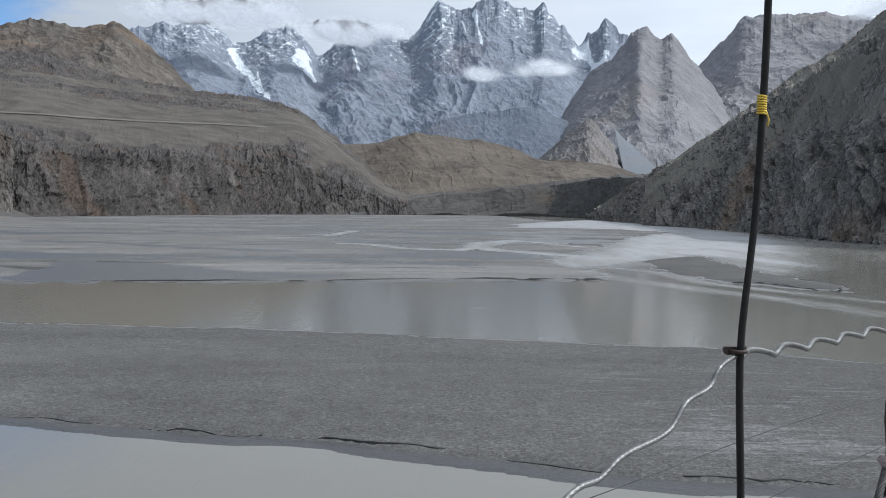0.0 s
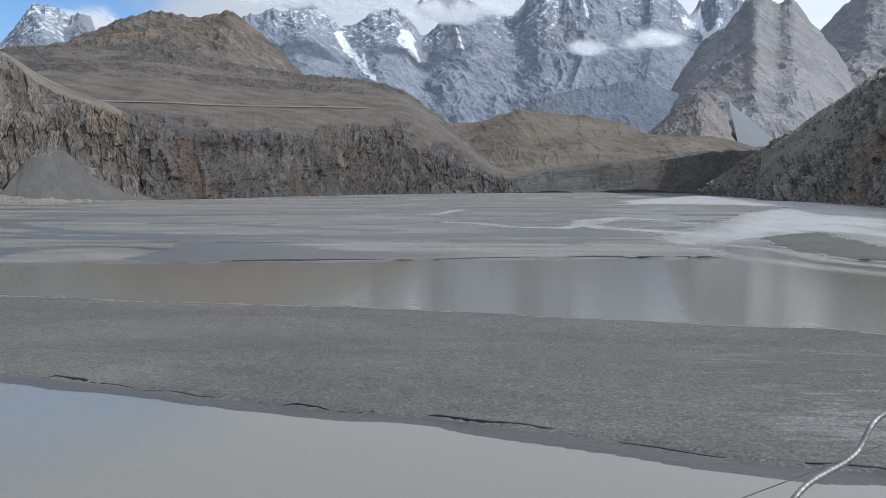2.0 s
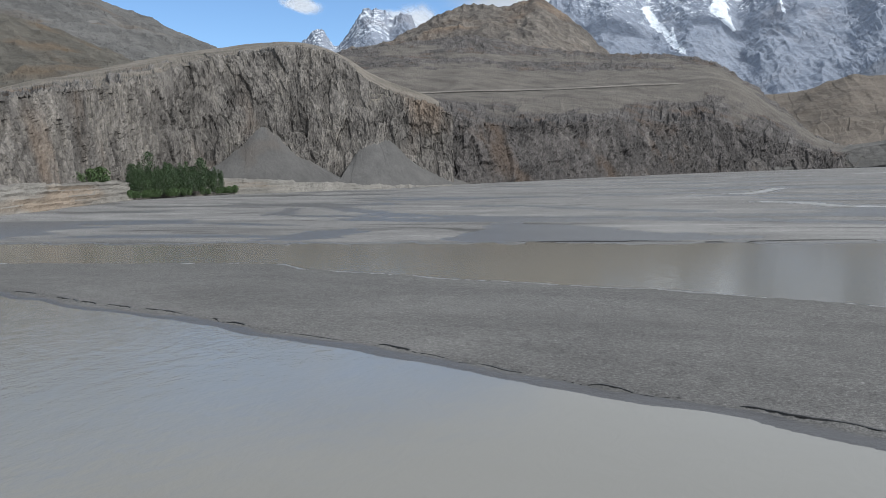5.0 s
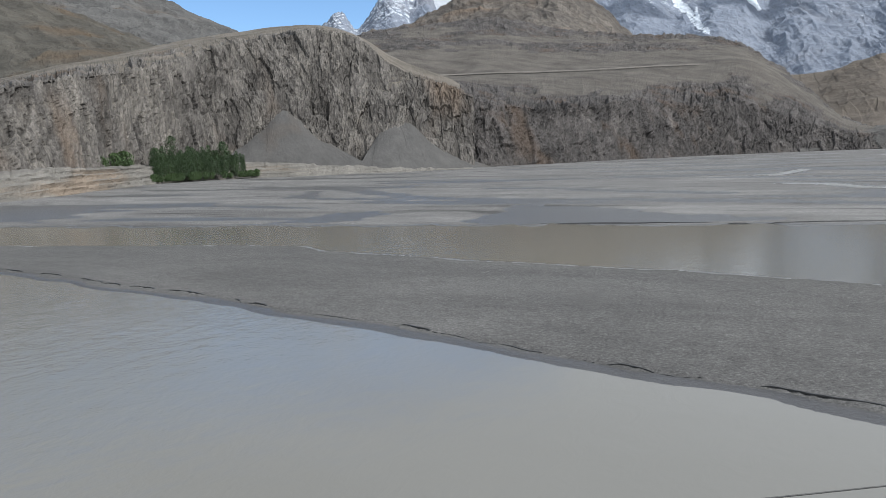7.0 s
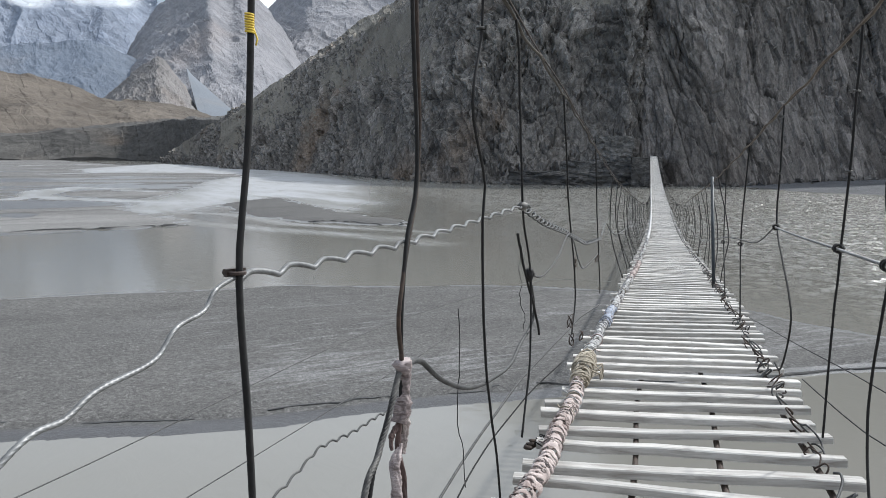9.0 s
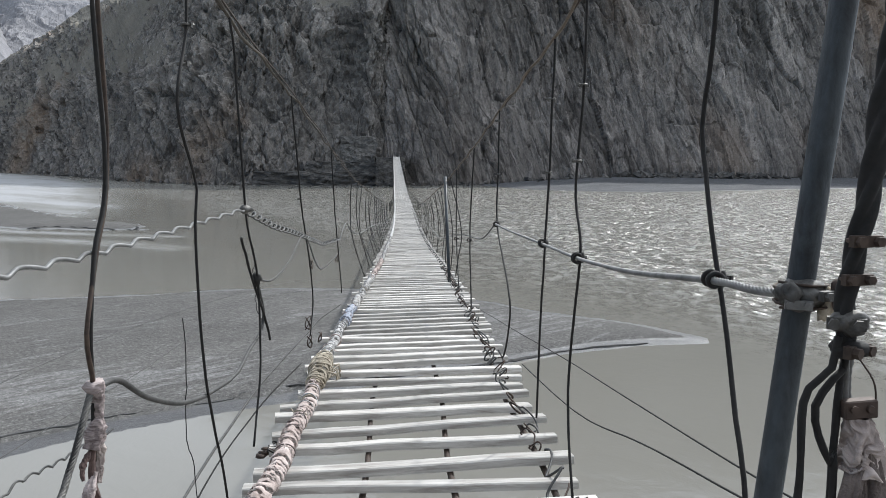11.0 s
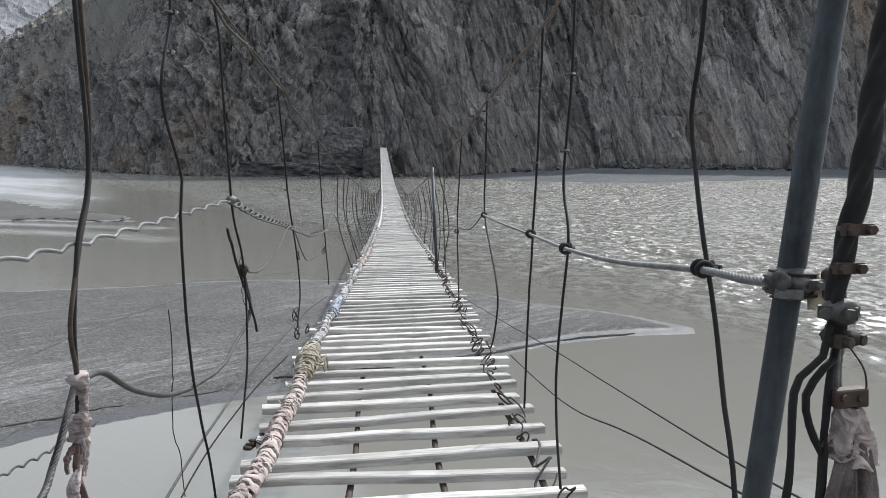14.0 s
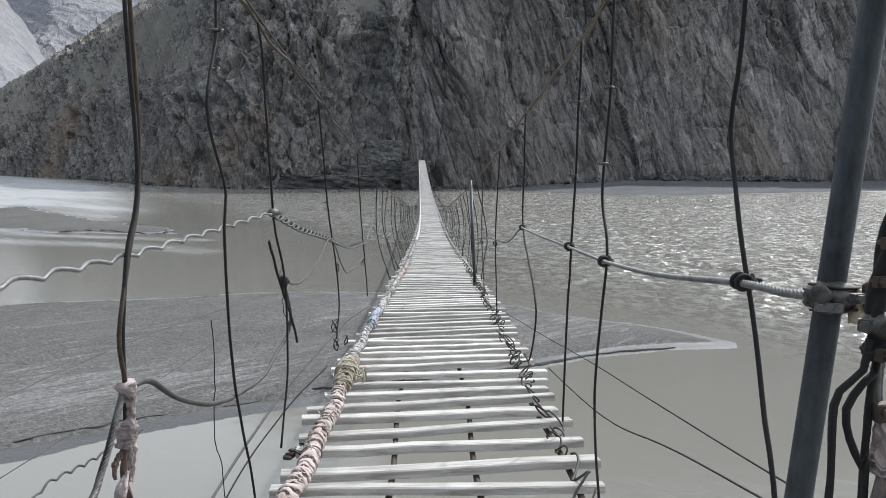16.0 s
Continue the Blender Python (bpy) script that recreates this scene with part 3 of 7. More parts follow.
def spline(points, count):
    """count points along a smooth curve through the given ones, evenly by length."""
    p = np.asarray(points, float)
    if len(p) == 2:
        return p[0] + (p[1] - p[0]) * np.linspace(0, 1, count)[:, None]
    e = np.concatenate([[2 * p[0] - p[1]], p, [2 * p[-1] - p[-2]]])
    t = np.linspace(0, 1, 13)[:-1, None]
    out = []
    for a, b, c, d in zip(e[:-3], e[1:-2], e[2:-1], e[3:]):
        out.append(0.5 * (2 * b + (c - a) * t + (2 * a - 5 * b + 4 * c - d) * t ** 2 + (3 * b - a - 3 * c + d) * t ** 3))
    out = np.concatenate(out + [p[-1:]])
    s = np.concatenate([[0], np.cumsum(np.linalg.norm(np.diff(out, axis=0), axis=1))])
    k = np.linspace(0, s[-1], count)
    return np.stack([np.interp(k, s, out[:, i]) for i in range(3)], 1)


def columns(points, count):
    """Like spline, but with the same number of points between each pair, so that rows stay in step."""
    p = np.asarray(points, float)
    n = len(p)
    e = np.concatenate([[2 * p[0] - p[1]], p, [2 * p[-1] - p[-2]]])
    k = np.linspace(0, n - 1, count)
    i = np.minimum(k.astype(int), n - 2)
    t = (k - i)[:, None]
    a, b, c, d = e[i], e[i + 1], e[i + 2], e[i + 3]
    return 0.5 * (2 * b + (c - a) * t + (2 * a - 5 * b + 4 * c - d) * t ** 2 + (3 * b - a - 3 * c + d) * t ** 3)


def land(name, lines, across, rows, rough, mat, size, squash=0.25, lean=(0.0, 0.0), label="", seed=0, octaves=6, jag=0.0, slab=0.0, alpine=False, slab_on=None, tall=1.0, strata=None, chutes=()):
    """Land lofted over contour lines from foot to crest. rough: the relief in metres on each line; size: the width of its ribs."""
    base = [columns(l, across) for l in lines]
    out, amp, crag = [], [], []
    on = slab_on or [1.0] * len(rough)
    for a, b, n, ra, rb, ca, cb in zip(base[:-1], base[1:], rows, rough[:-1], rough[1:], on[:-1], on[1:]):
        for k in range(n):
            f = k / n
            out.append(a + (b - a) * f)
            amp.append(ra + (rb - ra) * f)
            crag.append(ca + (cb - ca) * f)
    out.append(base[-1])
    amp.append(rough[-1])
    crag.append(on[-1])
    crag = np.array(crag)[:, None]
    g = np.array(out)
    amp = np.array(amp)[:, None]
    du = np.gradient(g, axis=1)
    dv = np.gradient(g, axis=0)
    nrm = np.cross(du, dv)
    nrm /= np.maximum(np.linalg.norm(nrm, axis=2, keepdims=True), 1e-6)
    if np.mean(nrm[..., 2]) < 0:
        nrm = -nrm
    x = g[..., 0] + lean[0] * g[..., 2]
    y = g[..., 1] + lean[1] * g[..., 2]
    arc = np.concatenate([[0], np.cumsum(np.linalg.norm(np.diff(base[0][:, :2], axis=0), axis=1))])[None, :] + 0 * x
    h = g[..., 2]
    bend = fbm(arc / (2.2 * size), h / (2.2 * size), 0 * h, 3, seed + 20) * 0.35 * size
    run = arc + bend + (lean[0] + lean[1]) * h
    ribs = fbm(run / size, h * squash / size, 0 * h, octaves, seed, 0.55, True)
    lumps = fbm(x / (3.1 * size), y / (3.1 * size), h / (3.1 * size), 3, seed + 50)
    tone = 0.5 * fbm(run / (2 * size), h / (3 * size), 0 * h, 3, seed + 33)
    if slab:
        s1, c1, o1 = slabs(run / (slab * 2.6), (h + 0.35 * bend) / (slab * 4.2 * tall), seed + 60)
        s2, c2, o2 = slabs((run + 0.3 * bend) / (slab * 0.8), h / (slab * 1.2 * tall), seed + 70)
        s3, c3, o3 = slabs(run / (slab * 0.3), (h + 0.2 * bend) / (slab * 0.42 * tall), seed + 80)
        d = 0.22 * ribs + 0.62 * lumps
        crag = np.clip(crag + 2.8 * np.minimum(crag, 1.2 - np.minimum(crag, 1.0)) * fbm(arc / (3 * size), h / (1.1 * size), 0 * h, 4, seed + 44, 0.6), 0, 1.2)
        d = d + crag * (0.30 * s1 + 0.17 * s2 + 0.08 * s3 - 0.16 * c1 - 0.06 * c2)
        tone = 0.45 * o1 + 0.35 * o2 + 0.2 * o3
    elif alpine:
        reach = np.concatenate([np.zeros((1, g.shape[1])), np.cumsum(np.linalg.norm(np.diff(g[..., :2], axis=0), axis=2), 0)], 0)
        spurs = crests((run + 0.25 * size * fbm(arc / size, reach / size, 0 * h, 3, seed + 4)) / size, reach / (1.9 * size), 7, seed)
        small = crests((run + 0.1 * size * vnoise(arc / (0.3 * size), reach / (0.3 * size), 0 * h, seed + 6)) / (0.27 * size), reach / (0.8 * size), 5, seed + 9)
        facet, _, own = slabs((run + 0.4 * h) / (0.06 * size), (h + 0.3 * run) / (0.10 * size), seed + 15)
        d = 0.85 * (spurs - 0.62) + 0.36 * (small - 0.6) + 0.3 * lumps + 0.06 * facet + 0.13 * fbm((x + 0.6 * h) / (0.16 * size), y / (0.16 * size), h / (0.16 * size), 4, seed + 26, 0.6, True) + 0.05 * fbm(run / (0.10 * size), reach / (0.22 * size), 0 * h, 4, seed + 25, 0.62, True)
        tone = tone + 0.35 * own
        ribs = 2 * spurs - 1
        nrm = 0.45 * nrm + np.array([0, 0, 0.55])
    else:
        blocks, _, _ = slabs(run / (0.5 * size), h / (0.9 * size), seed + 90)
        d = 0.55 * ribs + 0.75 * lumps + 0.14 * blocks
    if strata:
        q = (h + 0.15 * strata[0] * fbm(arc / 30, 0 * h, 0 * h, 3, seed + 12)) / strata[0]
        d = d + strata[1] * (np.abs((q % 1.0) * 2 - 1) ** 3 - 0.4) + 0.5 * strata[1] * (vnoise(np.floor(q * 2) * 3.7, arc / 25, 0 * h, seed) > 0)
    g2 = g + nrm * (amp * d)[..., None]
    if jag:
        f = np.linspace(0, 1, len(g))[:, None] ** 6
        g2[..., 2] += jag * f * (fbm(arc / (0.42 * size), h * 0.4 / size, 0 * h, 3, seed + 7, 0.6, True) + 0.5 * fbm(arc / (0.12 * size), h / size, 0 * h, 3, seed + 8, 0.6, True))
    gul = np.clip(-(0.62 * ribs + 0.5 * lumps) * 1.2, -1, 1)
    bear, rise = np.degrees(np.arctan2(g[..., 0], g[..., 1])), np.degrees(np.arctan2(g[..., 2], np.hypot(g[..., 0], g[..., 1])))
    for b0, r0, b1, r1, w0, w1, much in chutes:       # snow-filled chutes that run down the face, by bearing and rise
        t = np.clip(((bear - b0) * (b1 - b0) + (rise - r0) * (r1 - r0)) / ((b1 - b0) ** 2 + (r1 - r0) ** 2), 0, 1)
        off = np.hypot(bear - b0 - t * (b1 - b0), rise - r0 - t * (r1 - r0)) + 0.16 * fbm(bear * 2, rise * 2, 0 * h, 4, seed + 2)
        gul = gul + much * np.clip(1.6 - off / (w0 + (w1 - w0) * t), 0, 1)
    # the sheet goes on below the ground it stands in
    deep = 12.0 if size < 50 else 40.0
    g2 = np.concatenate([g2[:1] - np.array([0, 0, deep]), g2])
    gul, tone, crag = (np.concatenate([a[:1], a]) for a in (gul, tone + 0 * h, (crag if slab else 0.5) + 0 * h))
    ob = sheet(name, g2, mat, gul)
    ob.data.attributes.new("crag", "FLOAT", "POINT").data.foreach_set("value", crag.reshape(-1).astype(np.float32))
    ob.data.attributes.new("tone", "FLOAT", "POINT").data.foreach_set("value", tone.reshape(-1).astype(np.float32))
    return tagged(ob, label, kind="structure")


# ---------------------------------------------------------------- river bed, bars and water
NEAR_BAR = [(-90, 30), (-60, 28.6), (-42, 27), (-34.5, 25.6), (-27, 24.8), (-21.5, 23.4), (-15.6, 22.5), (-11.5, 21.4), (-7.6, 20.4), (-4.5, 19.7), (-2.7, 19.5), (0, 18.7),
            (2.5, 17.7), (5, 17), (9, 16.5), (11, 16.1), (14.5, 15.3), (18.2, 14.3), (20.3, 13.85), (23, 12.9), (24.4, 12.0), (25.0, 11.5), (25.7, 11.9), (26.1, 14.0), (26.1, 16.3),
            (25.6, 18.5), (25.6, 21), (24.5, 26), (22.7, 29), (19.5, 31.3), (16, 33), (11.5, 35.1), (5.5, 36), (-3, 37.7), (-10.5, 39.2), (-21, 39.8), (-32.6, 41.2), (-36, 43.4),
            (-46, 41.6), (-58, 38.2), (-90, 36)]
FLATS = [(-120, 44), (-79, 51), (-59, 54.4), (-41.6, 57.3), (-27, 60.5), (-12, 62.5), (1, 65.7), (15, 67.2), (14, 77), (12.9, 89), (16, 105), (23.5, 122), (44, 174), (61, 211),
         (64, 250), (62, 285), (52, 351), (44, 420), (40, 700), (-900, 700), (-900, 20)]
MID_BAR = [(22.4, 92.9), (27.3, 99.0), (33.3, 105.9), (33.2, 100.2), (31.8, 86.7), (31.3, 76.5), (31.4, 69.5), (31.4, 62.9), (30.1, 60.2), (27.5, 62.0), (25.8, 65.3), (23.5, 66.4), (21.6, 74.4), (21.1, 82.5)]
FAR_GRAVEL = [(128, 116), (121, 96), (118, 88), (121, 78), (128, 70), (149, 64), (191, 51), (260, 20), (420, 60), (300, 200), (160, 140)]
GLINT_REACH = [(12.3, 92.0), (20.6, 110.8), (29.5, 138.4), (40.1, 175.9), (59.3, 210.1), (50.9, 231.7), (23.6, 249.6), (23.3, 289.2), (72.8, 409.7), (77.7, 343.2), (83.2, 288.0), (79.3, 209.1), (66.9, 148.9), (41.2, 90.0), (31.8, 77.9), (32.4, 88.5), (34.0, 102.5), (34.1, 108.6), (22.7, 94.0), (16.4, 84.8), (12.2, 81.0)]
FOAM_LINES = [([(12.2, 86.5), (13.7, 76.3), (15.2, 68.9), (18.3, 62.9), (22.3, 56.3), (24.9, 51.2), (25.9, 47.2)], 1.6), ([(16.2, 84.0), (20.3, 77.4), (21.9, 65.7), (25.7, 59.7), (29.3, 54.1)], 1.2)]
WET_LINES = [([(-130, 140), (-91.8, 122.9), (-61, 97.3), (-45.6, 91.2), (-28, 91.2), (-14.8, 88.5), (2, 84)], 1.8), ([(-95, 118), (-82.6, 97.8), (-60, 92)], 1.2), ([(-60, 121), (-50, 119.7), (-32, 108), (-20, 104)], 1.6),
             ([(-30, 152), (0, 150), (22, 158)], 2.2), ([(-70, 205), (-30, 190), (10, 186), (34, 196)], 3.0), ([(-120, 250), (-50, 240), (10, 262)], 4.0)]
WET_PATCHES = [[(-35.3, 70.5), (-36.8, 81.8), (-28.2, 78.1), (-18, 72), (-10, 68), (-16, 63), (-28.6, 61.2)], [(-50.9, 59.4), (-53, 68.9), (-50.8, 72.8), (-47, 68), (-46.3, 61.7)], [(-35.5, 69.7), (-34.2, 76.6), (-29.2, 77.5), (-27.8, 61.2), (-31.7, 59.8)]]
CHANNELS = [([(-6.7, 348.7), (16.9, 366.6), (42.1, 385.8)], 4.0), ([(-15.7, 127.6), (-10.7, 125.2), (-5.4, 114.7), (2.1, 112.1), (5.7, 122.5), (13.5, 147.2)], 1.0), ([(18.2, 131.2), (21.6, 126.6)], 0.9), ([(-25.1, 162.2), (-22.6, 159.9), (-20.6, 190.2)], 1.2), ([(23.4, 98.3), (14.7, 104.3), (7.9, 112.3), (5.1, 122.2), (6.5, 135.7), (12.8, 146.2), (19.4, 137.1)], 1.5), ([(13.6, 228.5), (30.8, 249.2), (56.5, 275.2), (66.2, 249.0), (61.9, 205.4)], 2.4)]


def inside_distance(poly, x, y):
    """Signed distance to a polygon, positive inside."""
    p = np.array(poly, float)
    q = np.roll(p, -1, 0)
    best = np.full(x.shape, 1e9)
    odd = np.zeros(x.shape, bool)
    for (ax, ay), (bx, by) in zip(p, q):
        ex, ey = bx - ax, by - ay
        t = np.clip(((x - ax) * ex + (y - ay) * ey) / (ex * ex + ey * ey), 0, 1)
        best = np.minimum(best, (x - ax - t * ex) ** 2 + (y - ay - t * ey) ** 2)
        cross = (ay > y) != (by > y)
        odd ^= cross & (x < ex * (y - ay) / (by - ay + 1e-12) + ax)
    d = np.sqrt(best)
    return np.where(odd, d, -d)


def line_distance(points, x, y):
    best = np.full(x.shape, 1e9)
    for (ax, ay), (bx, by) in zip(points[:-1], points[1:]):
        ex, ey = bx - ax, by - ay
        t = np.clip(((x - ax) * ex + (y - ay) * ey) / (ex * ex + ey * ey), 0, 1)
        best = np.minimum(best, np.hypot(x - ax - t * ex, y - ay - t * ey))
    return best


def bed_height(x, y):
    r = np.hypot(x, y)
    wav = 0.55 * fbm(x / 2.4, y / 2.4, 0 * x, 3, 11) * np.clip(r / 25, 0.2, 3)
    a = inside_distance(NEAR_BAR, x, y) + wav * 0.45
    shelf = np.clip(a, 0, None)
    ha = 0.012 + 0.045 * np.minimum(shelf, 0.7) + 0.075 * np.clip((shelf - 0.75 - 0.2 * vnoise(x / 1.7, y / 1.7, 0)) / 0.12, 0, 1) \
        + 0.012 * np.minimum(shelf, 9) + 0.035 * fbm(x / 5, y / 2.2, 0 * x, 4, 4)
    b = inside_distance(FLATS, x, y) + wav * 1.6
    warp = 9 * fbm(x / 45, y / 45, 0 * x, 2, 31)
    braid = fbm((x + 3 * warp) / 42, (y + warp) / 11, 0 * x, 4, 21, 0.5)
    hb = np.minimum(0.03 * np.clip(b, 0, None), 0.045) + 0.062 + 0.20 * braid * np.clip(0.25 + b / 8, 0, 1)
    hb = np.where(hb < 0.024, 0.024 + 0.06 * (hb - 0.024), hb)
    for pts, wide in WET_LINES:
        hb = np.minimum(hb, 0.020 + 0.035 * np.clip(line_distance(pts, x, y) + 1.5 * wav - wide, 0, None))
    for poly in WET_PATCHES:
        hb = np.minimum(hb, 0.020 + 0.035 * np.clip(-inside_distance(poly, x, y) + 1.5 * wav, 0, None))
    c = inside_distance(MID_BAR, x, y) + wav * 1.2
    hc = np.minimum(0.10 * np.clip(c, 0, None), 0.22) + 0.02
    e = inside_distance(FAR_GRAVEL, x, y) + wav
    he = 0.045 * np.clip(e, 0, None) + 0.05 * fbm(x / 2, y / 2, 0 * x, 3, 8) + 0.02
    h = -0.9 + 0 * x
    for d, hh in ((a, ha), (b, hb), (c, hc), (e, np.minimum(he, 3.0))):
        h = np.maximum(h, np.where(d > 0, hh, np.maximum(-0.9, 0.12 * d)))
    h = np.minimum(h, np.maximum(-0.35, 0.04 - 0.12 * (inside_distance(GLINT_REACH, x, y) + 2 * wav)) + 0.9 * (inside_distance(GLINT_REACH, x, y) < -2))
    for pts, wide in CHANNELS:
        h = np.minimum(h, -0.10 + 0.10 * np.clip(line_distance(pts, x, y) + wav - wide, -1, None))
    s, u = 0.6855 * x + 0.728 * y, 0.728 * x - 0.6855 * y
    back = -s - 0.45 * np.abs(u) - 6
    h = np.where(back > 0, np.maximum(h, np.minimum(0.7 * back - 0.5, 30) + 0.8 * fbm(x / 5, y / 5, 0 * x, 3, 3)), h)
    return h


rad = np.concatenate([[0.5, 3, 6], 9 * 1.0085 ** np.arange(0, 470), np.geomspace(490, 4600, 26)])
view = np.radians(np.arange(-64, 84, 0.26))
rest = np.radians(np.arange(84, 296, 4.0))
ang = np.concatenate([view, rest])
gx, gy = np.outer(rad, np.sin(ang)), np.outer(rad, np.cos(ang))
gz = bed_height(gx, gy)
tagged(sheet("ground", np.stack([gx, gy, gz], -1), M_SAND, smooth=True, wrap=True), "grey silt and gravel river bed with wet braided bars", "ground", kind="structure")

w_rad = np.concatenate([[0.4, 4, 8], 11 * 1.006 ** np.arange(0, 522), np.geomspace(260, 900, 26)])
w_ang = np.concatenate([np.radians(np.arange(-62, -8, 1.0)), np.radians(np.arange(-8, 22, 0.4)), np.radians(np.arange(22, 84, 0.2)), np.radians(np.arange(84, 298, 6.0))])
wx, wy = np.outer(w_rad, np.sin(w_ang)), np.outer(w_rad, np.cos(w_ang))
fast = np.clip((wx - 0.25 * wy + 7 * fbm(wx / 15, wy / 15, 0 * wx, 2, 91) - 20) / 18, 0.12 * (wx + 0.28 * wy > 40), 1)
fast *= np.clip((260 - np.hypot(wx, wy)) / 60, 0, 1)
swell = fbm((wx + 0.3 * wy) / 2.4, (wy - 0.3 * wx) / 0.95, 0 * wx, 3, 93, 0.55, True)
fast *= np.clip(-bed_height(wx, wy) / 0.5, 0, 1)
wz = fast * 0.08 * swell * (0.55 + 0.6 * fbm(wx / 11, wy / 7, 0 * wx, 2, 97))
# sky glint over the rippled reach, put in as pale water colour
white = np.clip(0.5 + inside_distance(GLINT_REACH, wx, wy) / 10, 0, 1) * np.clip((38 - np.degrees(np.arctan2(wx, wy))) / 18, 0.2, 1)
for pts, wide in FOAM_LINES:
    white = np.maximum(white, 0.42 * np.clip(1.4 - line_distance(pts, wx, wy) / wide, 0, 1))
# bright sky reflection in the channels, painted pale
for pts, wide in CHANNELS:
    white = np.maximum(white, 0.7 * np.clip(2 - line_distance(pts, wx, wy) / wide, 0, 1))
tagged(sheet("water", np.stack([wx, wy, wz], -1), M_WATER, gully=white, smooth=True, wrap=True), "silty grey river water, still near by and choppy along the far side", "water", kind="structure")


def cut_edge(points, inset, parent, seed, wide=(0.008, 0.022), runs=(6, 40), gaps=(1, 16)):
    """The little scarp, broken here and there, that the falling river left along a bar; its undercut shade is painted
    dark.
    """
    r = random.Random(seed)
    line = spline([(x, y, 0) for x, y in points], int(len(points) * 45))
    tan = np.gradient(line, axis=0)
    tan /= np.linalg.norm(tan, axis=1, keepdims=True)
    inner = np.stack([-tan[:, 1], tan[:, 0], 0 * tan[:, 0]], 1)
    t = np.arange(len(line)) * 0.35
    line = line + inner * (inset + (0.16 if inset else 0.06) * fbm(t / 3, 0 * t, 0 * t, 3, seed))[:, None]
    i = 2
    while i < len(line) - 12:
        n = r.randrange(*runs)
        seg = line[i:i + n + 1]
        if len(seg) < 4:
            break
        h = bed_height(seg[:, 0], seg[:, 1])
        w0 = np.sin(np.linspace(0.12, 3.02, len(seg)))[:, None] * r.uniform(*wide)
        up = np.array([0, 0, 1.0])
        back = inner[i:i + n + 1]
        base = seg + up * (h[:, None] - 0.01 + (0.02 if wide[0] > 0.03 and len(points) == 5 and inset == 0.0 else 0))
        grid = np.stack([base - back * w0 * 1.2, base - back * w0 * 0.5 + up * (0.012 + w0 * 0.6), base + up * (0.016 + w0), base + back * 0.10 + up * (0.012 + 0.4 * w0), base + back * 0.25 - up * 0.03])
        ob = sheet("cut_edge", grid, M_SCARP_SHADE)
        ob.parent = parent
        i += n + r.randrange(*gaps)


# ---------------------------------------------------------------- cliffs, hills and mountains
land("right_hill", [[(80, 448, 0.4), (85, 376, 0.1), (91, 322, -0.3), (74, 301, -0.2), (80, 277, -0.1), (85, 251, 0.0), (85, 216, 0.0), (83, 188, 0.2), (80, 167, 0.0), (81, 152, 0.1), (85, 138, 0.1), (96, 132, 0.1), (108, 126, 0.2), (109, 122, 0.4), (132, 132, -0.3)],
                    [(81, 458, 1.2), (87, 385, 6.5), (95, 337, 10.4), (78, 319, 6.6), (85, 296, 9.9), (92, 272, 14.6), (93, 237, 18.1), (92, 209, 20.0), (89, 185, 21.4), (88, 166, 25.2), (92, 149, 27.5), (102, 141, 30.7), (113, 134, 31.8), (115, 128, 30.0), (134, 135, 32.7)],
                    [(83, 468, 1.4), (91, 405, 15.4), (102, 364, 27.8), (87, 351, 17.6), (96, 331, 27.3), (106, 312, 37.4), (110, 281, 42.8), (111, 252, 46.6), (108, 225, 46.7), (106, 199, 48.4), (104, 171, 50.2), (114, 159, 54.0), (124, 148, 56.7), (126, 140, 59.0), (145, 145, 64.1)],
                    [(93, 522, 0.5), (110, 488, 14.3), (127, 453, 30.6), (105, 427, 18.4), (117, 404, 31.4), (129, 379, 45.3), (139, 354, 55.5), (141, 320, 62.3), (139, 288, 64.0), (141, 265, 70.3), (136, 222, 73.6), (143, 199, 80.3), (151, 180, 83.9), (150, 168, 85.0), (169, 170, 90.7)]],
     520, (46, 60, 30), (1.8, 3.4, 2.6, 2.4), M_SLOPE_R, 9.0, 0.35, (0.15, 0.05), "dark grey rocky hillside with a dusty crest above the river", 3, slab=1.7, slab_on=(0.9, 0.8, 0.45, 0.3))
land("right_cliff", [[(113, 130, -0.1), (114, 117, 0.4), (121, 111, 0.5), (133, 109, 0.7), (145, 107, 1.4), (158, 102, 2.6), (171, 96, 3.4), (184, 89, 3.7), (198, 81, 3.8), (214, 72, 4.0), (232, 63, 4.1), (256, 47, 4.2), (289, 23, 4.4)],
                     [(120, 137, 31.3), (121, 125, 31.5), (129, 120, 33.1), (142, 118, 36.7), (154, 115, 39.3), (167, 110, 41.7), (181, 103, 42.8), (195, 96, 43.8), (210, 89, 45.1), (229, 80, 46.5), (247, 70, 47.8), (271, 53, 49.2), (305, 28, 50.8)],
                     [(129, 148, 63.7), (130, 134, 62.2), (138, 128, 62.9), (151, 126, 65.3), (164, 122, 67.5), (177, 117, 69.5), (192, 110, 71.5), (206, 103, 73.2), (222, 95, 75.1), (240, 86, 77.4), (259, 75, 79.6), (284, 58, 81.8), (319, 32, 84.1)],
                     [(150, 172, 93.1), (151, 156, 90.6), (160, 148, 92.5), (174, 145, 95.6), (189, 142, 99.3), (205, 136, 102.5), (221, 129, 105.4), (238, 120, 107.8), (255, 111, 110.5), (275, 99, 111.5), (297, 88, 113.3), (323, 68, 111.9), (358, 37, 110.4)]],
     640, (90, 70, 10), (1.0, 3.2, 3.4, 3.4), M_CLIFF_R, 7.0, 0.16, (0.34, 0.0), "dark slate cliff with steep cracked slabs behind the bridge", 9, slab=2.6, tall=2.0)
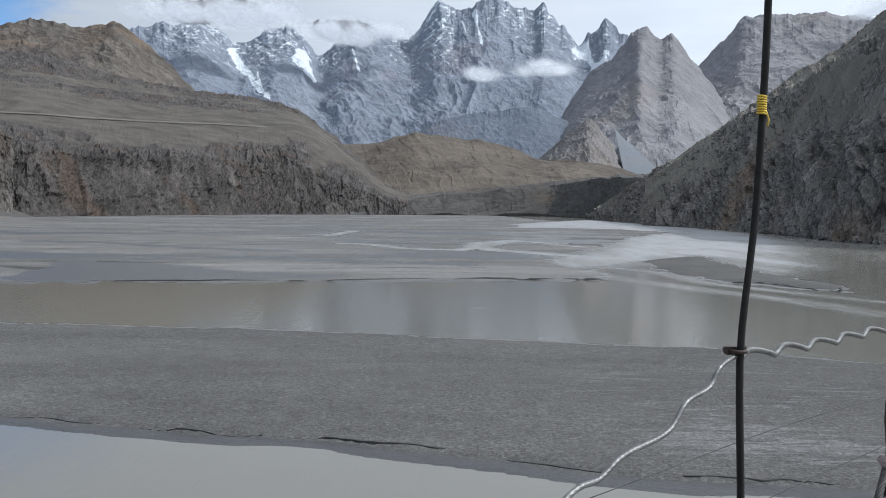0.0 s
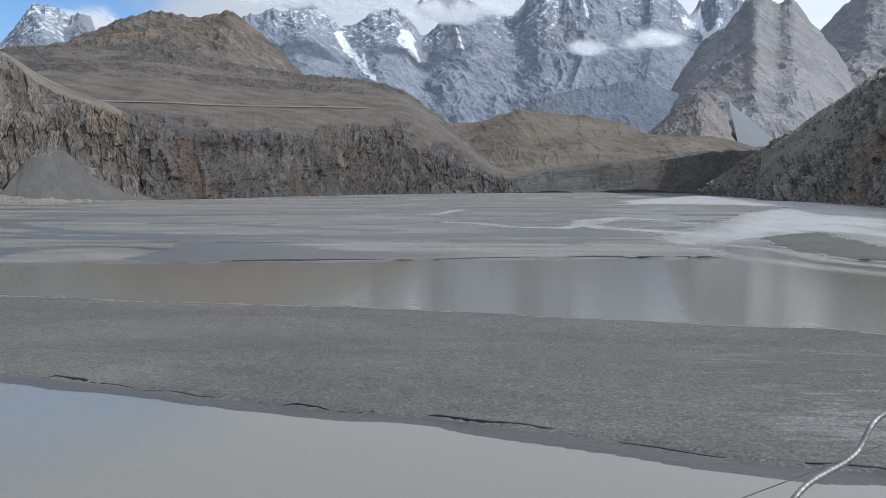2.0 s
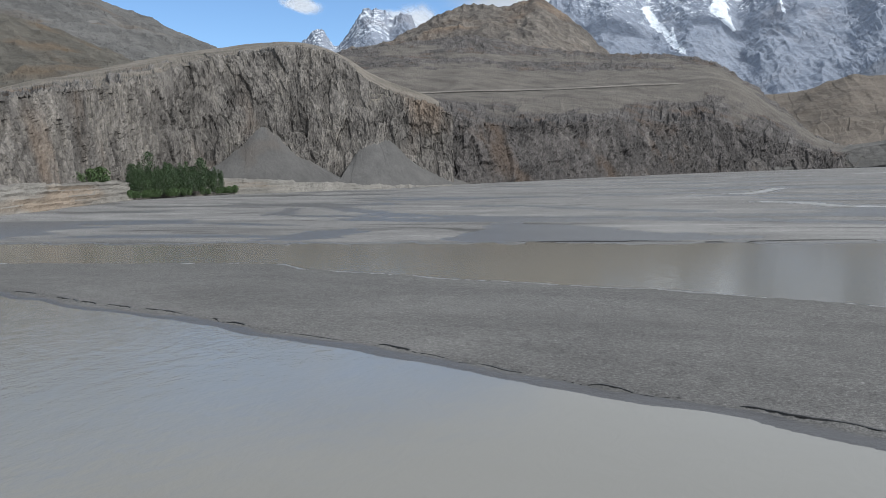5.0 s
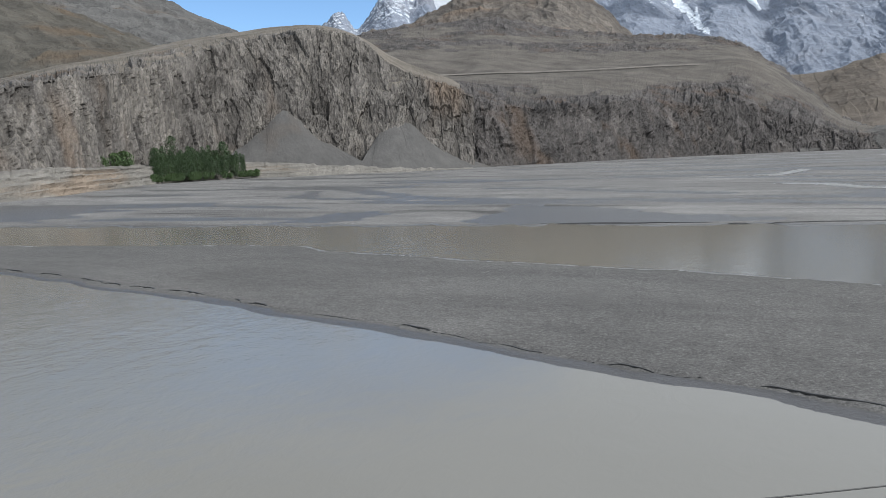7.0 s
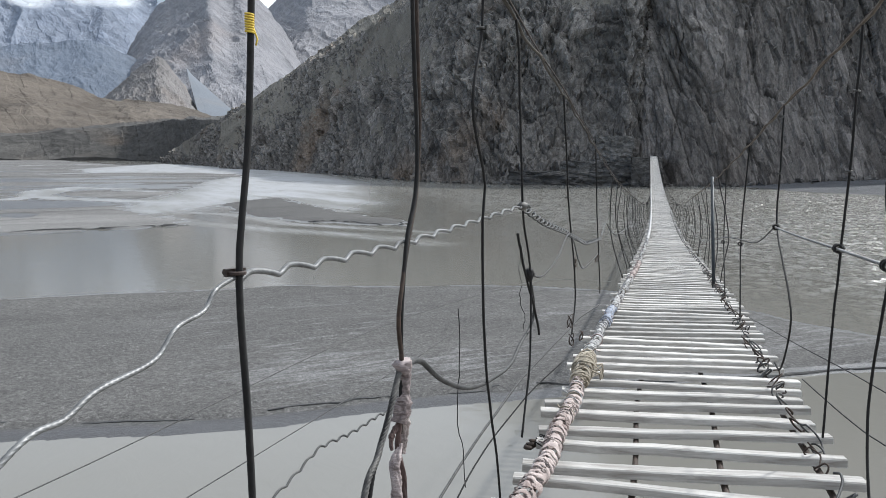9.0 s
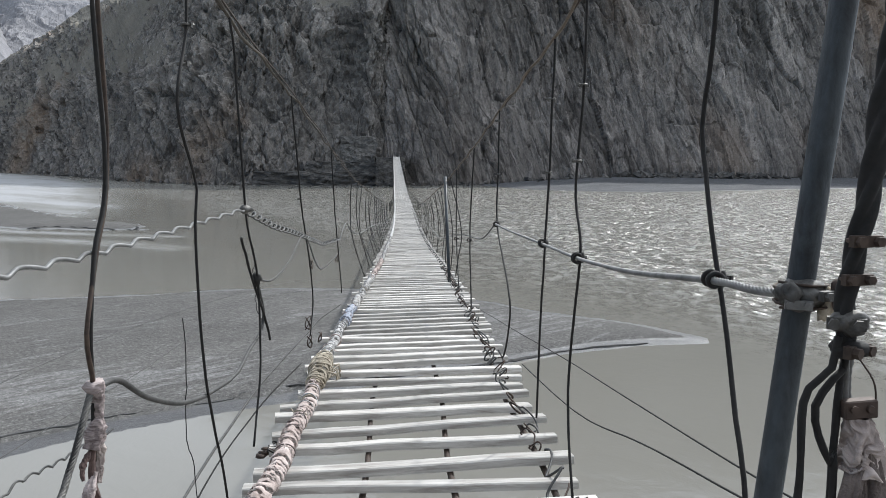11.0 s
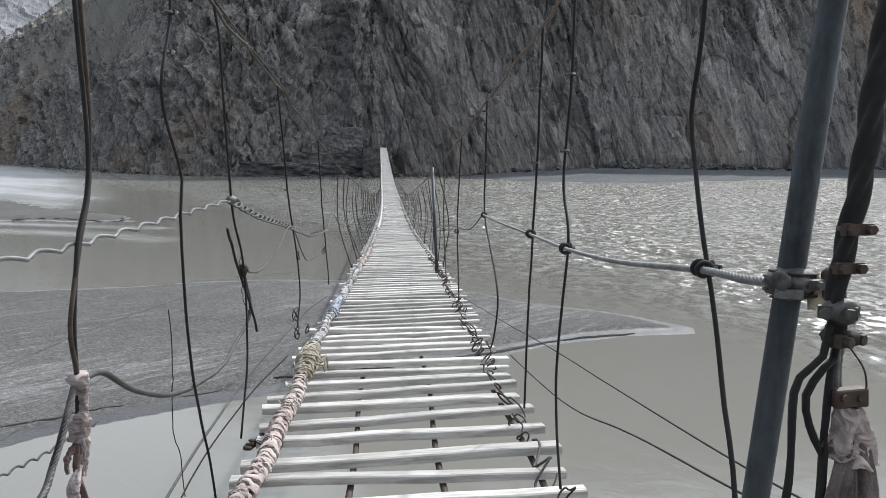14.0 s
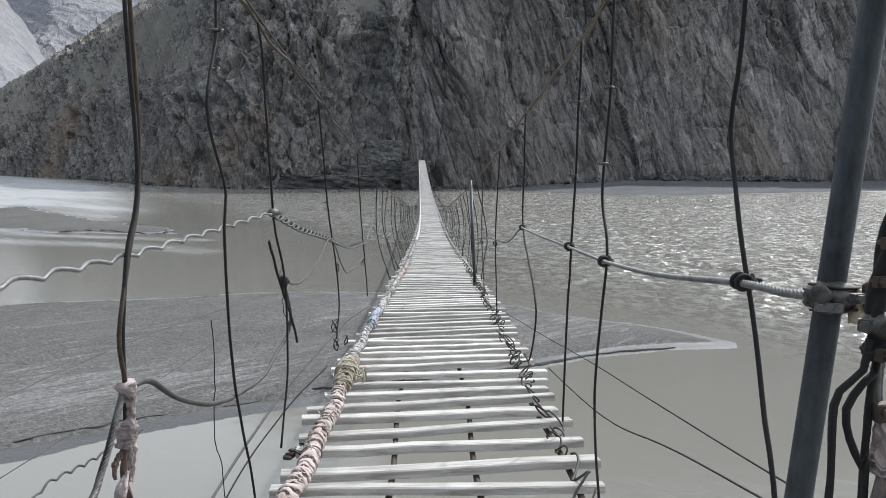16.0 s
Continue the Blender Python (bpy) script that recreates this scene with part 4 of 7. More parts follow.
land("left_cliff", [[(-167, 80, 5.0), (-172, 102, 5.4), (-182, 127, 5.9), (-198, 153, 6.1), (-220, 192, 6.2), (-221, 217, 6.1), (-218, 229, 5.9), (-208, 238, 5.3), (-197, 250, 3.9), (-188, 259, 3.0), (-179, 267, 2.2), (-172, 277, 1.3), (-163, 288, 0.6), (-157, 297, 0.2)],
                    [(-184, 90, 20.9), (-187, 112, 24.1), (-194, 137, 29.4), (-206, 162, 32.9), (-227, 201, 40.3), (-228, 227, 48.8), (-226, 241, 52.0), (-218, 253, 54.4), (-206, 265, 56.8), (-197, 275, 53.4), (-187, 282, 44.1), (-178, 289, 38.1), (-168, 299, 33.4), (-162, 308, 29.0)],
                    [(-342, 167, 36.7), (-334, 201, 42.5), (-326, 231, 50.5), (-330, 260, 57.0), (-336, 299, 67.2), (-333, 332, 74.5), (-321, 343, 76.4), (-306, 356, 79.3), (-276, 355, 76.1), (-250, 350, 67.7), (-232, 350, 56.7), (-215, 349, 49.2), (-201, 358, 43.2), (-191, 363, 35.9)]],
     620, (80, 26), (1.4, 2.1, 1.0), M_CLIFF_L, 8.0, 0.36, (0.1, 0.05), "brown columnar cliff with a dusty terrace on top", 17, slab=1.9, slab_on=(1, 0.85, 0), tall=1.35)
land("pale_bank", [[(-145, 69, -2.0), (-142, 84, -0.8), (-156, 108, 0.1), (-178, 138, 0.2), (-202, 176, 0.2), (-204, 199, -0.1), (-202, 211, -0.3), (-192, 220, -0.3), (-181, 229, -0.2), (-173, 238, -0.2), (-165, 247, -0.2), (-160, 256, -0.2), (-153, 270, 0.1), (-149, 281, 0.1)],
                   [(-150, 72, 3.3), (-148, 87, 4.5), (-162, 113, 5.4), (-183, 142, 5.5), (-206, 180, 5.5), (-208, 204, 5.3), (-205, 215, 4.9), (-196, 224, 4.3), (-185, 234, 3.2), (-176, 242, 2.2), (-168, 250, 1.4), (-162, 260, 0.8), (-155, 273, 0.2), (-151, 285, -0.0)],
                   [(-171, 82, 5.0), (-177, 104, 5.4), (-186, 130, 5.9), (-202, 156, 6.1), (-223, 196, 6.2), (-225, 220, 6.1), (-221, 233, 5.9), (-211, 242, 5.3), (-200, 253, 3.9), (-191, 263, 3.0), (-182, 272, 2.1), (-175, 281, 1.2), (-165, 292, 0.5), (-160, 301, 0.1)]],
     420, (14, 12), (0.4, 0.8, 0.6), M_PALEBANK, 4.0, 1.0, (0, 0), "pale silt river bank under the cliff", 23, strata=(1.3, 0.6))
land("road_hill", [[(-200, 262, -0.6), (-184, 278, -0.6), (-166, 294, -0.3), (-152, 310, -0.1), (-140, 348, -0.1), (-122, 400, 0.1), (-101, 444, 0.1), (-84, 475, -1.3), (-67, 496, -0.9), (-51, 512, -0.5), (-34, 529, -0.1), (-14, 556, -0.2)],
                   [(-212, 281, 36.7), (-195, 298, 37.0), (-177, 315, 33.8), (-162, 331, 27.7), (-149, 371, 26.4), (-130, 426, 29.8), (-108, 472, 28.8), (-89, 503, 30.4), (-70, 519, 23.2), (-53, 533, 15.5), (-36, 547, 10.7), (-14, 572, 6.0)],
                   [(-313, 415, 59.0), (-290, 444, 59.3), (-264, 471, 56.4), (-241, 494, 57.4), (-212, 529, 58.4), (-173, 569, 60.7), (-139, 609, 63.1), (-111, 630, 65.1), (-85, 629, 51.5), (-62, 622, 33.3), (-40, 614, 17.2), (-14, 618, 9.5)],
                   [(-481, 639, 119.9), (-447, 687, 131.2), (-414, 742, 140.0), (-380, 783, 145.5), (-327, 817, 132.1), (-256, 842, 121.6), (-195, 858, 116.6), (-151, 857, 102.2), (-111, 823, 74.0), (-78, 776, 48.1), (-48, 728, 22.3), (-14, 712, 12.5)],
                   [(-601, 799, 139.8), (-546, 838, 148.7), (-488, 873, 150.3), (-437, 899, 148.4), (-372, 928, 135.4), (-290, 957, 127.6), (-222, 975, 116.8), (-170, 965, 93.9), (-127, 941, 72.9), (-90, 896, 45.4), (-55, 848, 20.3), (-14, 830, 13.0)]],
     600, (56, 44, 50, 8), (2.4, 3.2, 0.9, 3.6, 4.0), M_HILL, 12.0, 0.55, (0.1, 0), "dusty brown hill with a dark rock foot and a road across it", 29, slab=2.0, slab_on=(1.0, 0.85, 0.02, 1.0, 0.6), tall=1.0)
land("brown_hill", [[(-639, 895, 116.0), (-615, 912, 115.4), (-577, 937, 114.4), (-545, 956, 113.3), (-518, 970, 112.4), (-485, 987, 111.1), (-441, 1008, 109.3), (-406, 1022, 107.8), (-375, 1034, 106.3), (-351, 1042, 105.1), (-330, 1049, 104.1), (-306, 1057, 102.8)],
                    [(-870, 1222, 211.1), (-836, 1246, 225.4), (-794, 1296, 255.4), (-759, 1340, 283.9), (-731, 1378, 306.9), (-692, 1420, 322.4), (-621, 1431, 313.3), (-566, 1432, 314.7), (-516, 1430, 281.2), (-477, 1422, 248.0), (-447, 1421, 209.5), (-411, 1422, 175.1)],
                    [(-1103, 1547, 221.5), (-1060, 1577, 233.2), (-994, 1619, 256.9), (-938, 1652, 280.6), (-892, 1677, 291.7), (-835, 1707, 289.4), (-759, 1742, 286.0), (-700, 1766, 283.0), (-647, 1787, 267.5), (-605, 1801, 252.6), (-570, 1813, 225.5), (-529, 1825, 198.2)]],
     320, (110, 8), (16, 12, 12), M_BROWN, 110.0, 0.3, (0.1, 0), "bare brown mountain behind the hill", 37, alpine=True, jag=9)
land("far_left_slope", [[(-845, 311, 71.9), (-807, 398, 78.6), (-776, 456, 84.9), (-751, 495, 90.9), (-723, 536, 94.3), (-704, 561, 97.4), (-685, 583, 103.2), (-658, 614, 109.2), (-620, 652, 115.2), (-592, 678, 115.1)],
                        [(-1867, 717, 476.5), (-1782, 907, 474.9), (-1714, 1031, 457.2), (-1660, 1116, 437.3), (-1598, 1203, 414.9), (-1556, 1256, 406.4), (-1516, 1304, 384.6), (-1457, 1370, 352.3), (-1376, 1452, 308.1), (-1316, 1506, 264.1)]], 260, (130,), (26, 20), M_GREYSLOPE, 190.0, 0.5, (0, 0), "grey brown mountain slope in the distance", 41, alpine=True)
land("near_left_slope", [[(-563, 207, 53.0), (-538, 266, 57.8), (-517, 304, 62.1), (-501, 330, 66.2), (-490, 347, 70.1), (-480, 360, 72.3), (-469, 374, 74.4), (-458, 388, 76.5), (-446, 401, 78.6)],
                         [(-935, 356, 211.1), (-893, 451, 202.3), (-859, 513, 192.8), (-831, 556, 186.4), (-813, 582, 179.2), (-797, 604, 169.6), (-780, 625, 158.3), (-762, 647, 146.6), (-743, 669, 134.5)]], 240, (110,), (5, 9), M_OLIVE, 80.0, 0.5, (0, 0), "bare green brown slope above the terrace", 43, alpine=True)
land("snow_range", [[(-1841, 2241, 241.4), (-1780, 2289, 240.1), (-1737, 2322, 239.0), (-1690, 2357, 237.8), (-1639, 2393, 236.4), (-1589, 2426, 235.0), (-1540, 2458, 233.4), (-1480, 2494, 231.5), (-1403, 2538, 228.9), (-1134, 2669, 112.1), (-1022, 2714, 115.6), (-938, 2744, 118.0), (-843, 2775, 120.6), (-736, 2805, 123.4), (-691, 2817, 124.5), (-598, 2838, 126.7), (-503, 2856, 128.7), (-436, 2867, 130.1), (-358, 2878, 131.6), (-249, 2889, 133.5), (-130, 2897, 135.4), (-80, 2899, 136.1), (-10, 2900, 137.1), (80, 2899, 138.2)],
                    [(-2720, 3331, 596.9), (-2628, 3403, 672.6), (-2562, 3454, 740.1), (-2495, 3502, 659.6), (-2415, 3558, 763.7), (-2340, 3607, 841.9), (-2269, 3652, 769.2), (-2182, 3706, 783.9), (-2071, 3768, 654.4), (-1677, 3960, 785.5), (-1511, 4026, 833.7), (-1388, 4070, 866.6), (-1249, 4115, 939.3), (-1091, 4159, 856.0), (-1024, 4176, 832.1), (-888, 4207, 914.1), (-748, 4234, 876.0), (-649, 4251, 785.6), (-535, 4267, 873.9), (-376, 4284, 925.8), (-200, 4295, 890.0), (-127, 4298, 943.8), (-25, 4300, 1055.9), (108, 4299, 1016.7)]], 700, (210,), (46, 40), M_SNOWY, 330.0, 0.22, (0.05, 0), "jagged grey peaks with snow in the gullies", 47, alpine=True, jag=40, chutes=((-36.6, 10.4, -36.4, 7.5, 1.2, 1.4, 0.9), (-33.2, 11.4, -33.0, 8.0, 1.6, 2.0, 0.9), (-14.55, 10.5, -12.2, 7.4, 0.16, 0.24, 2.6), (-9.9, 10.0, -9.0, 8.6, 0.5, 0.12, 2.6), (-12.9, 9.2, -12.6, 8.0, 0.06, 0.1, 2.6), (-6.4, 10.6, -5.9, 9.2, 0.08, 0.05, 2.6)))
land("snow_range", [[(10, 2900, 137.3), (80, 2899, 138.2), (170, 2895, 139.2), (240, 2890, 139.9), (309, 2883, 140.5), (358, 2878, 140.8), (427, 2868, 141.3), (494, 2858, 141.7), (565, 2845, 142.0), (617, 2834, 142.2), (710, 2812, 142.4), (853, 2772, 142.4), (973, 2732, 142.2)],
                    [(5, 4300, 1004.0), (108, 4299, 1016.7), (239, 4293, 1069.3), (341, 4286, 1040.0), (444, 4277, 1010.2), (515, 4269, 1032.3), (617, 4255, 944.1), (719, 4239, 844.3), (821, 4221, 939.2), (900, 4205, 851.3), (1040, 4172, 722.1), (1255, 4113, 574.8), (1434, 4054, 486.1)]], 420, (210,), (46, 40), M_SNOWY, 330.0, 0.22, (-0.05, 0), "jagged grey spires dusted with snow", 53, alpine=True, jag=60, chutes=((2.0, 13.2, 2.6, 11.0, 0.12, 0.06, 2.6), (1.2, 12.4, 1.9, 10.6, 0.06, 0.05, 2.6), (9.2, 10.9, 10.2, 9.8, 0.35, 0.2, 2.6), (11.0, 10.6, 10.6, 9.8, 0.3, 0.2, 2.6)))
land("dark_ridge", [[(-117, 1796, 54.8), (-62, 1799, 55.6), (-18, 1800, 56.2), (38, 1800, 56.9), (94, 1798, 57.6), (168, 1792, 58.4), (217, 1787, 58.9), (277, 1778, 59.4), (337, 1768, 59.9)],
                    [(-151, 2295, 167.9), (-80, 2299, 211.6), (-25, 2300, 243.9), (46, 2300, 259.0), (117, 2297, 270.6), (211, 2290, 282.0), (273, 2284, 275.8), (351, 2273, 235.1), (428, 2260, 175.9)]], 300, (70,), (9, 7), M_DARKRIDGE, 90.0, 0.3, (0, 0), "dark rock ridge below the peaks, tinted blue with painted haze", 59, alpine=True, jag=3)
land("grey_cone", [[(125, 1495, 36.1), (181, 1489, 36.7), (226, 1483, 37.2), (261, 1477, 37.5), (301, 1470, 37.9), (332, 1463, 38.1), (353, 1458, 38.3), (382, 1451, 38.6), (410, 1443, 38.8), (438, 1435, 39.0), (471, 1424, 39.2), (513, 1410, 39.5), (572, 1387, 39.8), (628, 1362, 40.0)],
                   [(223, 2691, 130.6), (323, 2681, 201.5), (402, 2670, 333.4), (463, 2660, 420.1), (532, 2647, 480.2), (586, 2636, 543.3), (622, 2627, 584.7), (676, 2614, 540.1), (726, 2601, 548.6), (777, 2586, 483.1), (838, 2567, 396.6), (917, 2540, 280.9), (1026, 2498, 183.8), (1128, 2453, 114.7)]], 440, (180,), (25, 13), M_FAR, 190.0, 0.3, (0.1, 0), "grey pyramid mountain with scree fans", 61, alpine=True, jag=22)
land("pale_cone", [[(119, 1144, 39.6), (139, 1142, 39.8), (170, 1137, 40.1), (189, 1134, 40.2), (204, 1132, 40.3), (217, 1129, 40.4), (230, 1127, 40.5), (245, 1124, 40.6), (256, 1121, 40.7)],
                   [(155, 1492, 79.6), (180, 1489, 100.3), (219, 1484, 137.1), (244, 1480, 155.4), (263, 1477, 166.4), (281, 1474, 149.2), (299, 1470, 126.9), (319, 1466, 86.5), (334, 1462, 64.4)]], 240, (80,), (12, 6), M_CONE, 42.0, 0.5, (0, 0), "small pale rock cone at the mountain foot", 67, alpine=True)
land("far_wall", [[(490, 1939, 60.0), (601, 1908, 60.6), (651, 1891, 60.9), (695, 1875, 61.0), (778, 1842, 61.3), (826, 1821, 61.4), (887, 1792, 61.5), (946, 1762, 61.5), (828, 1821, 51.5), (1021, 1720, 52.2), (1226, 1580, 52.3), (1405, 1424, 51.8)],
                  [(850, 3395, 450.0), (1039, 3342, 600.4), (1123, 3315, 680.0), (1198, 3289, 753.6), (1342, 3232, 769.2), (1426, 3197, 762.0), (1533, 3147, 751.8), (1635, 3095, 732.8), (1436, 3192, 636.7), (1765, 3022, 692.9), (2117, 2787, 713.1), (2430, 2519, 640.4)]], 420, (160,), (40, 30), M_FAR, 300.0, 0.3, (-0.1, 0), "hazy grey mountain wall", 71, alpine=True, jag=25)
land("middle_hills", [[(-110, 711, 11.2), (-81, 715, 11.6), (-62, 717, 11.9), (-42, 719, 12.2), (-25, 720, 12.4), (3, 720, 12.8), (23, 720, 13.0), (33, 719, 13.2), (58, 718, 13.5), (82, 715, 13.8), (126, 709, 14.3), (154, 703, 14.6), (177, 698, 14.8), (208, 689, 15.1)],
                      [(-130, 840, 31.9), (-96, 845, 31.3), (-73, 847, 30.5), (-50, 849, 30.9), (-29, 849, 33.5), (3, 850, 35.7), (27, 850, 37.8), (38, 849, 39.1), (68, 847, 38.2), (97, 844, 36.1), (148, 837, 35.4), (181, 830, 34.5), (208, 824, 30.1), (245, 814, 25.8)],
                      [(-169, 1087, 81.4), (-125, 1093, 85.4), (-95, 1096, 90.5), (-65, 1098, 97.1), (-38, 1099, 104.3), (3, 1100, 101.9), (34, 1099, 97.5), (49, 1099, 95.5), (87, 1097, 85.4), (125, 1093, 69.1), (191, 1083, 65.7), (234, 1075, 57.7), (269, 1066, 44.5), (317, 1053, 36.0)]], 360, (24, 70), (2, 8, 9), M_PALEHILL, 140.0, 0.6, (0, 0), "pale brown eroded hills in the valley", 73, alpine=True)
land("dark_bank", [[(-56, 497, -0.5), (-42, 533, -0.6), (-20, 545, -0.4), (2, 550, -0.2), (25, 552, -0.2), (52, 551, 0.0), (74, 545, -0.0), (90, 507, 0.2), (98, 460, 0.6), (108, 437, 0.9), (117, 414, 1.1)],
                   [(-59, 517, 4.4), (-44, 553, 7.6), (-21, 570, 11.1), (2, 580, 13.5), (27, 584, 16.3), (55, 582, 19.0), (78, 575, 21.9), (96, 542, 23.5), (103, 489, 24.1), (115, 466, 24.7), (121, 433, 23.6)],
                   [(-72, 636, 8.4), (-54, 678, 12.6), (-26, 700, 16.6), (3, 720, 19.2), (33, 719, 21.1), (67, 717, 24.5), (94, 694, 27.6), (118, 670, 30.4), (128, 607, 30.5), (143, 583, 31.0), (151, 539, 29.4)]], 320, (36, 14), (3.0, 3.0, 3.0), M_DARKBANK, 34.0, 0.9, (0, 0), "dark river terrace at the bend", 79)



edges = tagged(new("bar_edge"), "thin scarp cut by the water along the sand bars, painted dark with its undercut shade", "sand edge", kind="structure")
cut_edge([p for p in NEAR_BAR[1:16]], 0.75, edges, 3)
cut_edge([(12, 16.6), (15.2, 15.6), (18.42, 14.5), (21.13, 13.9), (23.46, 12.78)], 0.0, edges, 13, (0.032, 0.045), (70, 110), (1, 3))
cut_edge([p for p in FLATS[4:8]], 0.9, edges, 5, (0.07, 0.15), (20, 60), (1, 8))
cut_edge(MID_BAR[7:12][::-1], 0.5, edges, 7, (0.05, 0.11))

# grey scree fans below the left cliff
for foot, apex, lab in (([(-222, 211, 3.2), (-216, 217, 2.9), (-209, 224, 2.6), (-202, 230, 2.3), (-194, 238, 1.6), (-186, 247, 1.0), (-175, 257, 0.2)], [(-222, 228, 9.2), (-222, 238, 17.3), (-220, 244, 26.0), (-216, 247, 30.5), (-211, 250, 26.5), (-204, 253, 16.7), (-194, 255, 9.4)], "smooth grey scree fan at the foot of the cliff"),
                        ([(-182, 249, 0.2), (-173, 255, -0.3), (-166, 263, -0.8), (-161, 272, -1.2), (-157, 284, -1.4), (-153, 297, -1.5), (-150, 311, -1.3)], [(-185, 269, 14.3), (-184, 275, 20.6), (-182, 280, 22.9), (-179, 282, 21.8), (-176, 286, 17.2), (-171, 291, 11.6), (-166, 298, 5.3)], "grey scree fan spilling to the river bank")):
    land("scree_fan", [foot, apex], 160, (70,), (0.3, 0.5), M_SCREE, 9.0, 0.6, (0, 0), lab, 83)

bear = lambda b, r, z: (r * math.sin(radians(b)), r * math.cos(radians(b)), z)
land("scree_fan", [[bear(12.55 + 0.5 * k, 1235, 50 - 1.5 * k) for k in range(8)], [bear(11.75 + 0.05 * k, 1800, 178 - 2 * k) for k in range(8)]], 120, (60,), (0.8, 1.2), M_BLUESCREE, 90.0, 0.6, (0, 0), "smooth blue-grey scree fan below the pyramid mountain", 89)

# the road cut across the hill
road_line = columns([(-268, 398, 48.6), (-262, 426, 52.6), (-264, 471, 57.3), (-241, 494, 58.3), (-212, 529, 59.4), (-167, 576, 62.0), (-132, 616, 63.9), (-115, 630, 62.8)], 160)
side = np.gradient(road_line, axis=0)
side = np.stack([-side[:, 1], side[:, 0], 0 * side[:, 0]], 1)
side /= np.linalg.norm(side, axis=1, keepdims=True)
side *= np.sign((side * road_line).sum(1))[:, None]      # uphill
wob = 0.3 * fbm(np.arange(160) / 6, np.zeros(160), np.zeros(160), 3, 5)[:, None] * np.array([0, 0, 1.0])
road_line = road_line + wob
M_ROAD = plain("pale_road_gravel", (0.12, 0.108, 0.094), (0.20, 0.18, 0.157), 0.95, 0.25, 0, 0.5, 0.1)
thin = np.sin(np.linspace(0.05, 3.1, 160))[:, None] ** 0.3
tagged(sheet("road", np.stack([road_line + thin * side * 1.7 + np.array([0, 0, 0.55]), road_line + thin * side * 0.5 + np.array([0, 0, 0.35]), road_line - thin * side * 0.7 + np.array([0, 0, -0.3])]), M_ROAD), "pale gravel road across the hillside", "road", kind="structure")


# ---------------------------------------------------------------- clouds round the peaks
def cloud_material():
    m, tr = material("soft_cloud")
    soft = tr.n("ShaderNodeAttribute", {"attribute_name": "gully"}).outputs["Fac"]
    pos = tr.n("ShaderNodeNewGeometry").outputs["Position"]
    tear = tr.noise(pos, 0.008, 6, 0.6, 0.5)
    alpha = tr.math("MULTIPLY", tr.step(tr.math("ADD", soft, tr.math("MULTIPLY", tr.math("SUBTRACT", tear, 0.5), 1.3)), 0.05, 0.95), 0.82)
    lit = tr.n("ShaderNodeAddShader", None, _0=tr.n("ShaderNodeBsdfDiffuse", None, Color=col((0.22, 0.222, 0.23))).outputs[0], _1=tr.n("ShaderNodeBsdfTranslucent", None, Color=col((0.22, 0.222, 0.23))).outputs[0])
    body = tr.n("ShaderNodeAddShader", None, _0=lit.outputs[0], _1=tr.n("ShaderNodeEmission", None, Color=col((0.60, 0.625, 0.66)), Strength=0.72).outputs[0])      # added glow stands in for light scattered inside the cloud
    tr.n("ShaderNodeOutputMaterial", None, Surface=tr.n("ShaderNodeMixShader", None, _0=alpha, _1=tr.n("ShaderNodeBsdfTransparent").outputs[0], _2=body.outputs[0]).outputs[0])
    return m


M_CLOUD = cloud_material()


def cloud(centre, half, puffs, size, seed, label):
    """A bank of soft puffs, each a shallow dome that thins out to its rim."""
    r = random.Random(seed)
    vs, fs, soft, k = [], [], [], 0
    for i in range(puffs):
        c = Vector([centre[j] + half[j] * r.uniform(-1, 1) * (0.6 + 0.4 * r.random()) for j in range(3)])
        rx, rz = size * r.uniform(0.8, 1.5), size * r.uniform(0.6, 1.0)
        yaw = math.atan2(c.x, c.y) + r.uniform(-0.35, 0.35)
        ax, up = Vector((math.cos(yaw), -math.sin(yaw), 0)), Vector((-0.25 + 0.15 * r.uniform(-1, 1), -0.8, 0.62)).normalized()
        out = ax.cross(up)
        for ring in range(5):
            q = ring / 4
            for j in range(16):
                a = 6.283 * j / 16
                vs.append(c + ax * (rx * q * math.cos(a)) + up * (rz * q * math.sin(a)) + out * (0.3 * rz * (1 - q * q)))
                soft.append(1 - q)
        for ring in range(4):
            for j in range(16):
                a, b = k + ring * 16 + j, k + ring * 16 + (j + 1) % 16
                fs.append((a, b, b + 16, a + 16))
        k += 80
    ob = mesh_object("cloud", vs, fs, M_CLOUD, None, True)
    ob.data.attributes.new("gully", "FLOAT", "POINT").data.foreach_set("value", soft)
    return tagged(ob, label, "cloud", kind="stuff")


cloud((130, 3097, 512), (45, 30, 14), 4, 62, 3, "small white cloud below the spires")
cloud((417, 3072, 533), (170, 40, 12), 9, 62, 4, "thin white cloud across the mountain face")
cloud((1493, 2830, 722), (130, 60, 30), 6, 110, 5, "grey white cloud on the right summit")
cloud((-2727, 3453, 907), (110, 60, 30), 6, 90, 6, "small white cloud in the blue")
cloud((-1010, 3660, 858), (350, 60, 22), 34, 112, 11, "white cloud bank lying on the snowy crest")
cloud((-400, 3775, 806), (230, 60, 22), 28, 100, 12, "white cloud bank lying on the snowy crest")
cloud((-2321, 3913, 848), (160, 60, 36), 8, 110, 7, "white cloud behind the snow peak")

# ---------------------------------------------------------------- the suspension bridge
AXIS, SIDE = np.array([0.6855, 0.728]), np.array([0.728, -0.6855])


def at(s, u, z):
    """Place on the bridge: metres along it, to its right, and up."""
    return (0.6855 * s + 0.728 * u, 0.728 * s - 0.6855 * u, z)


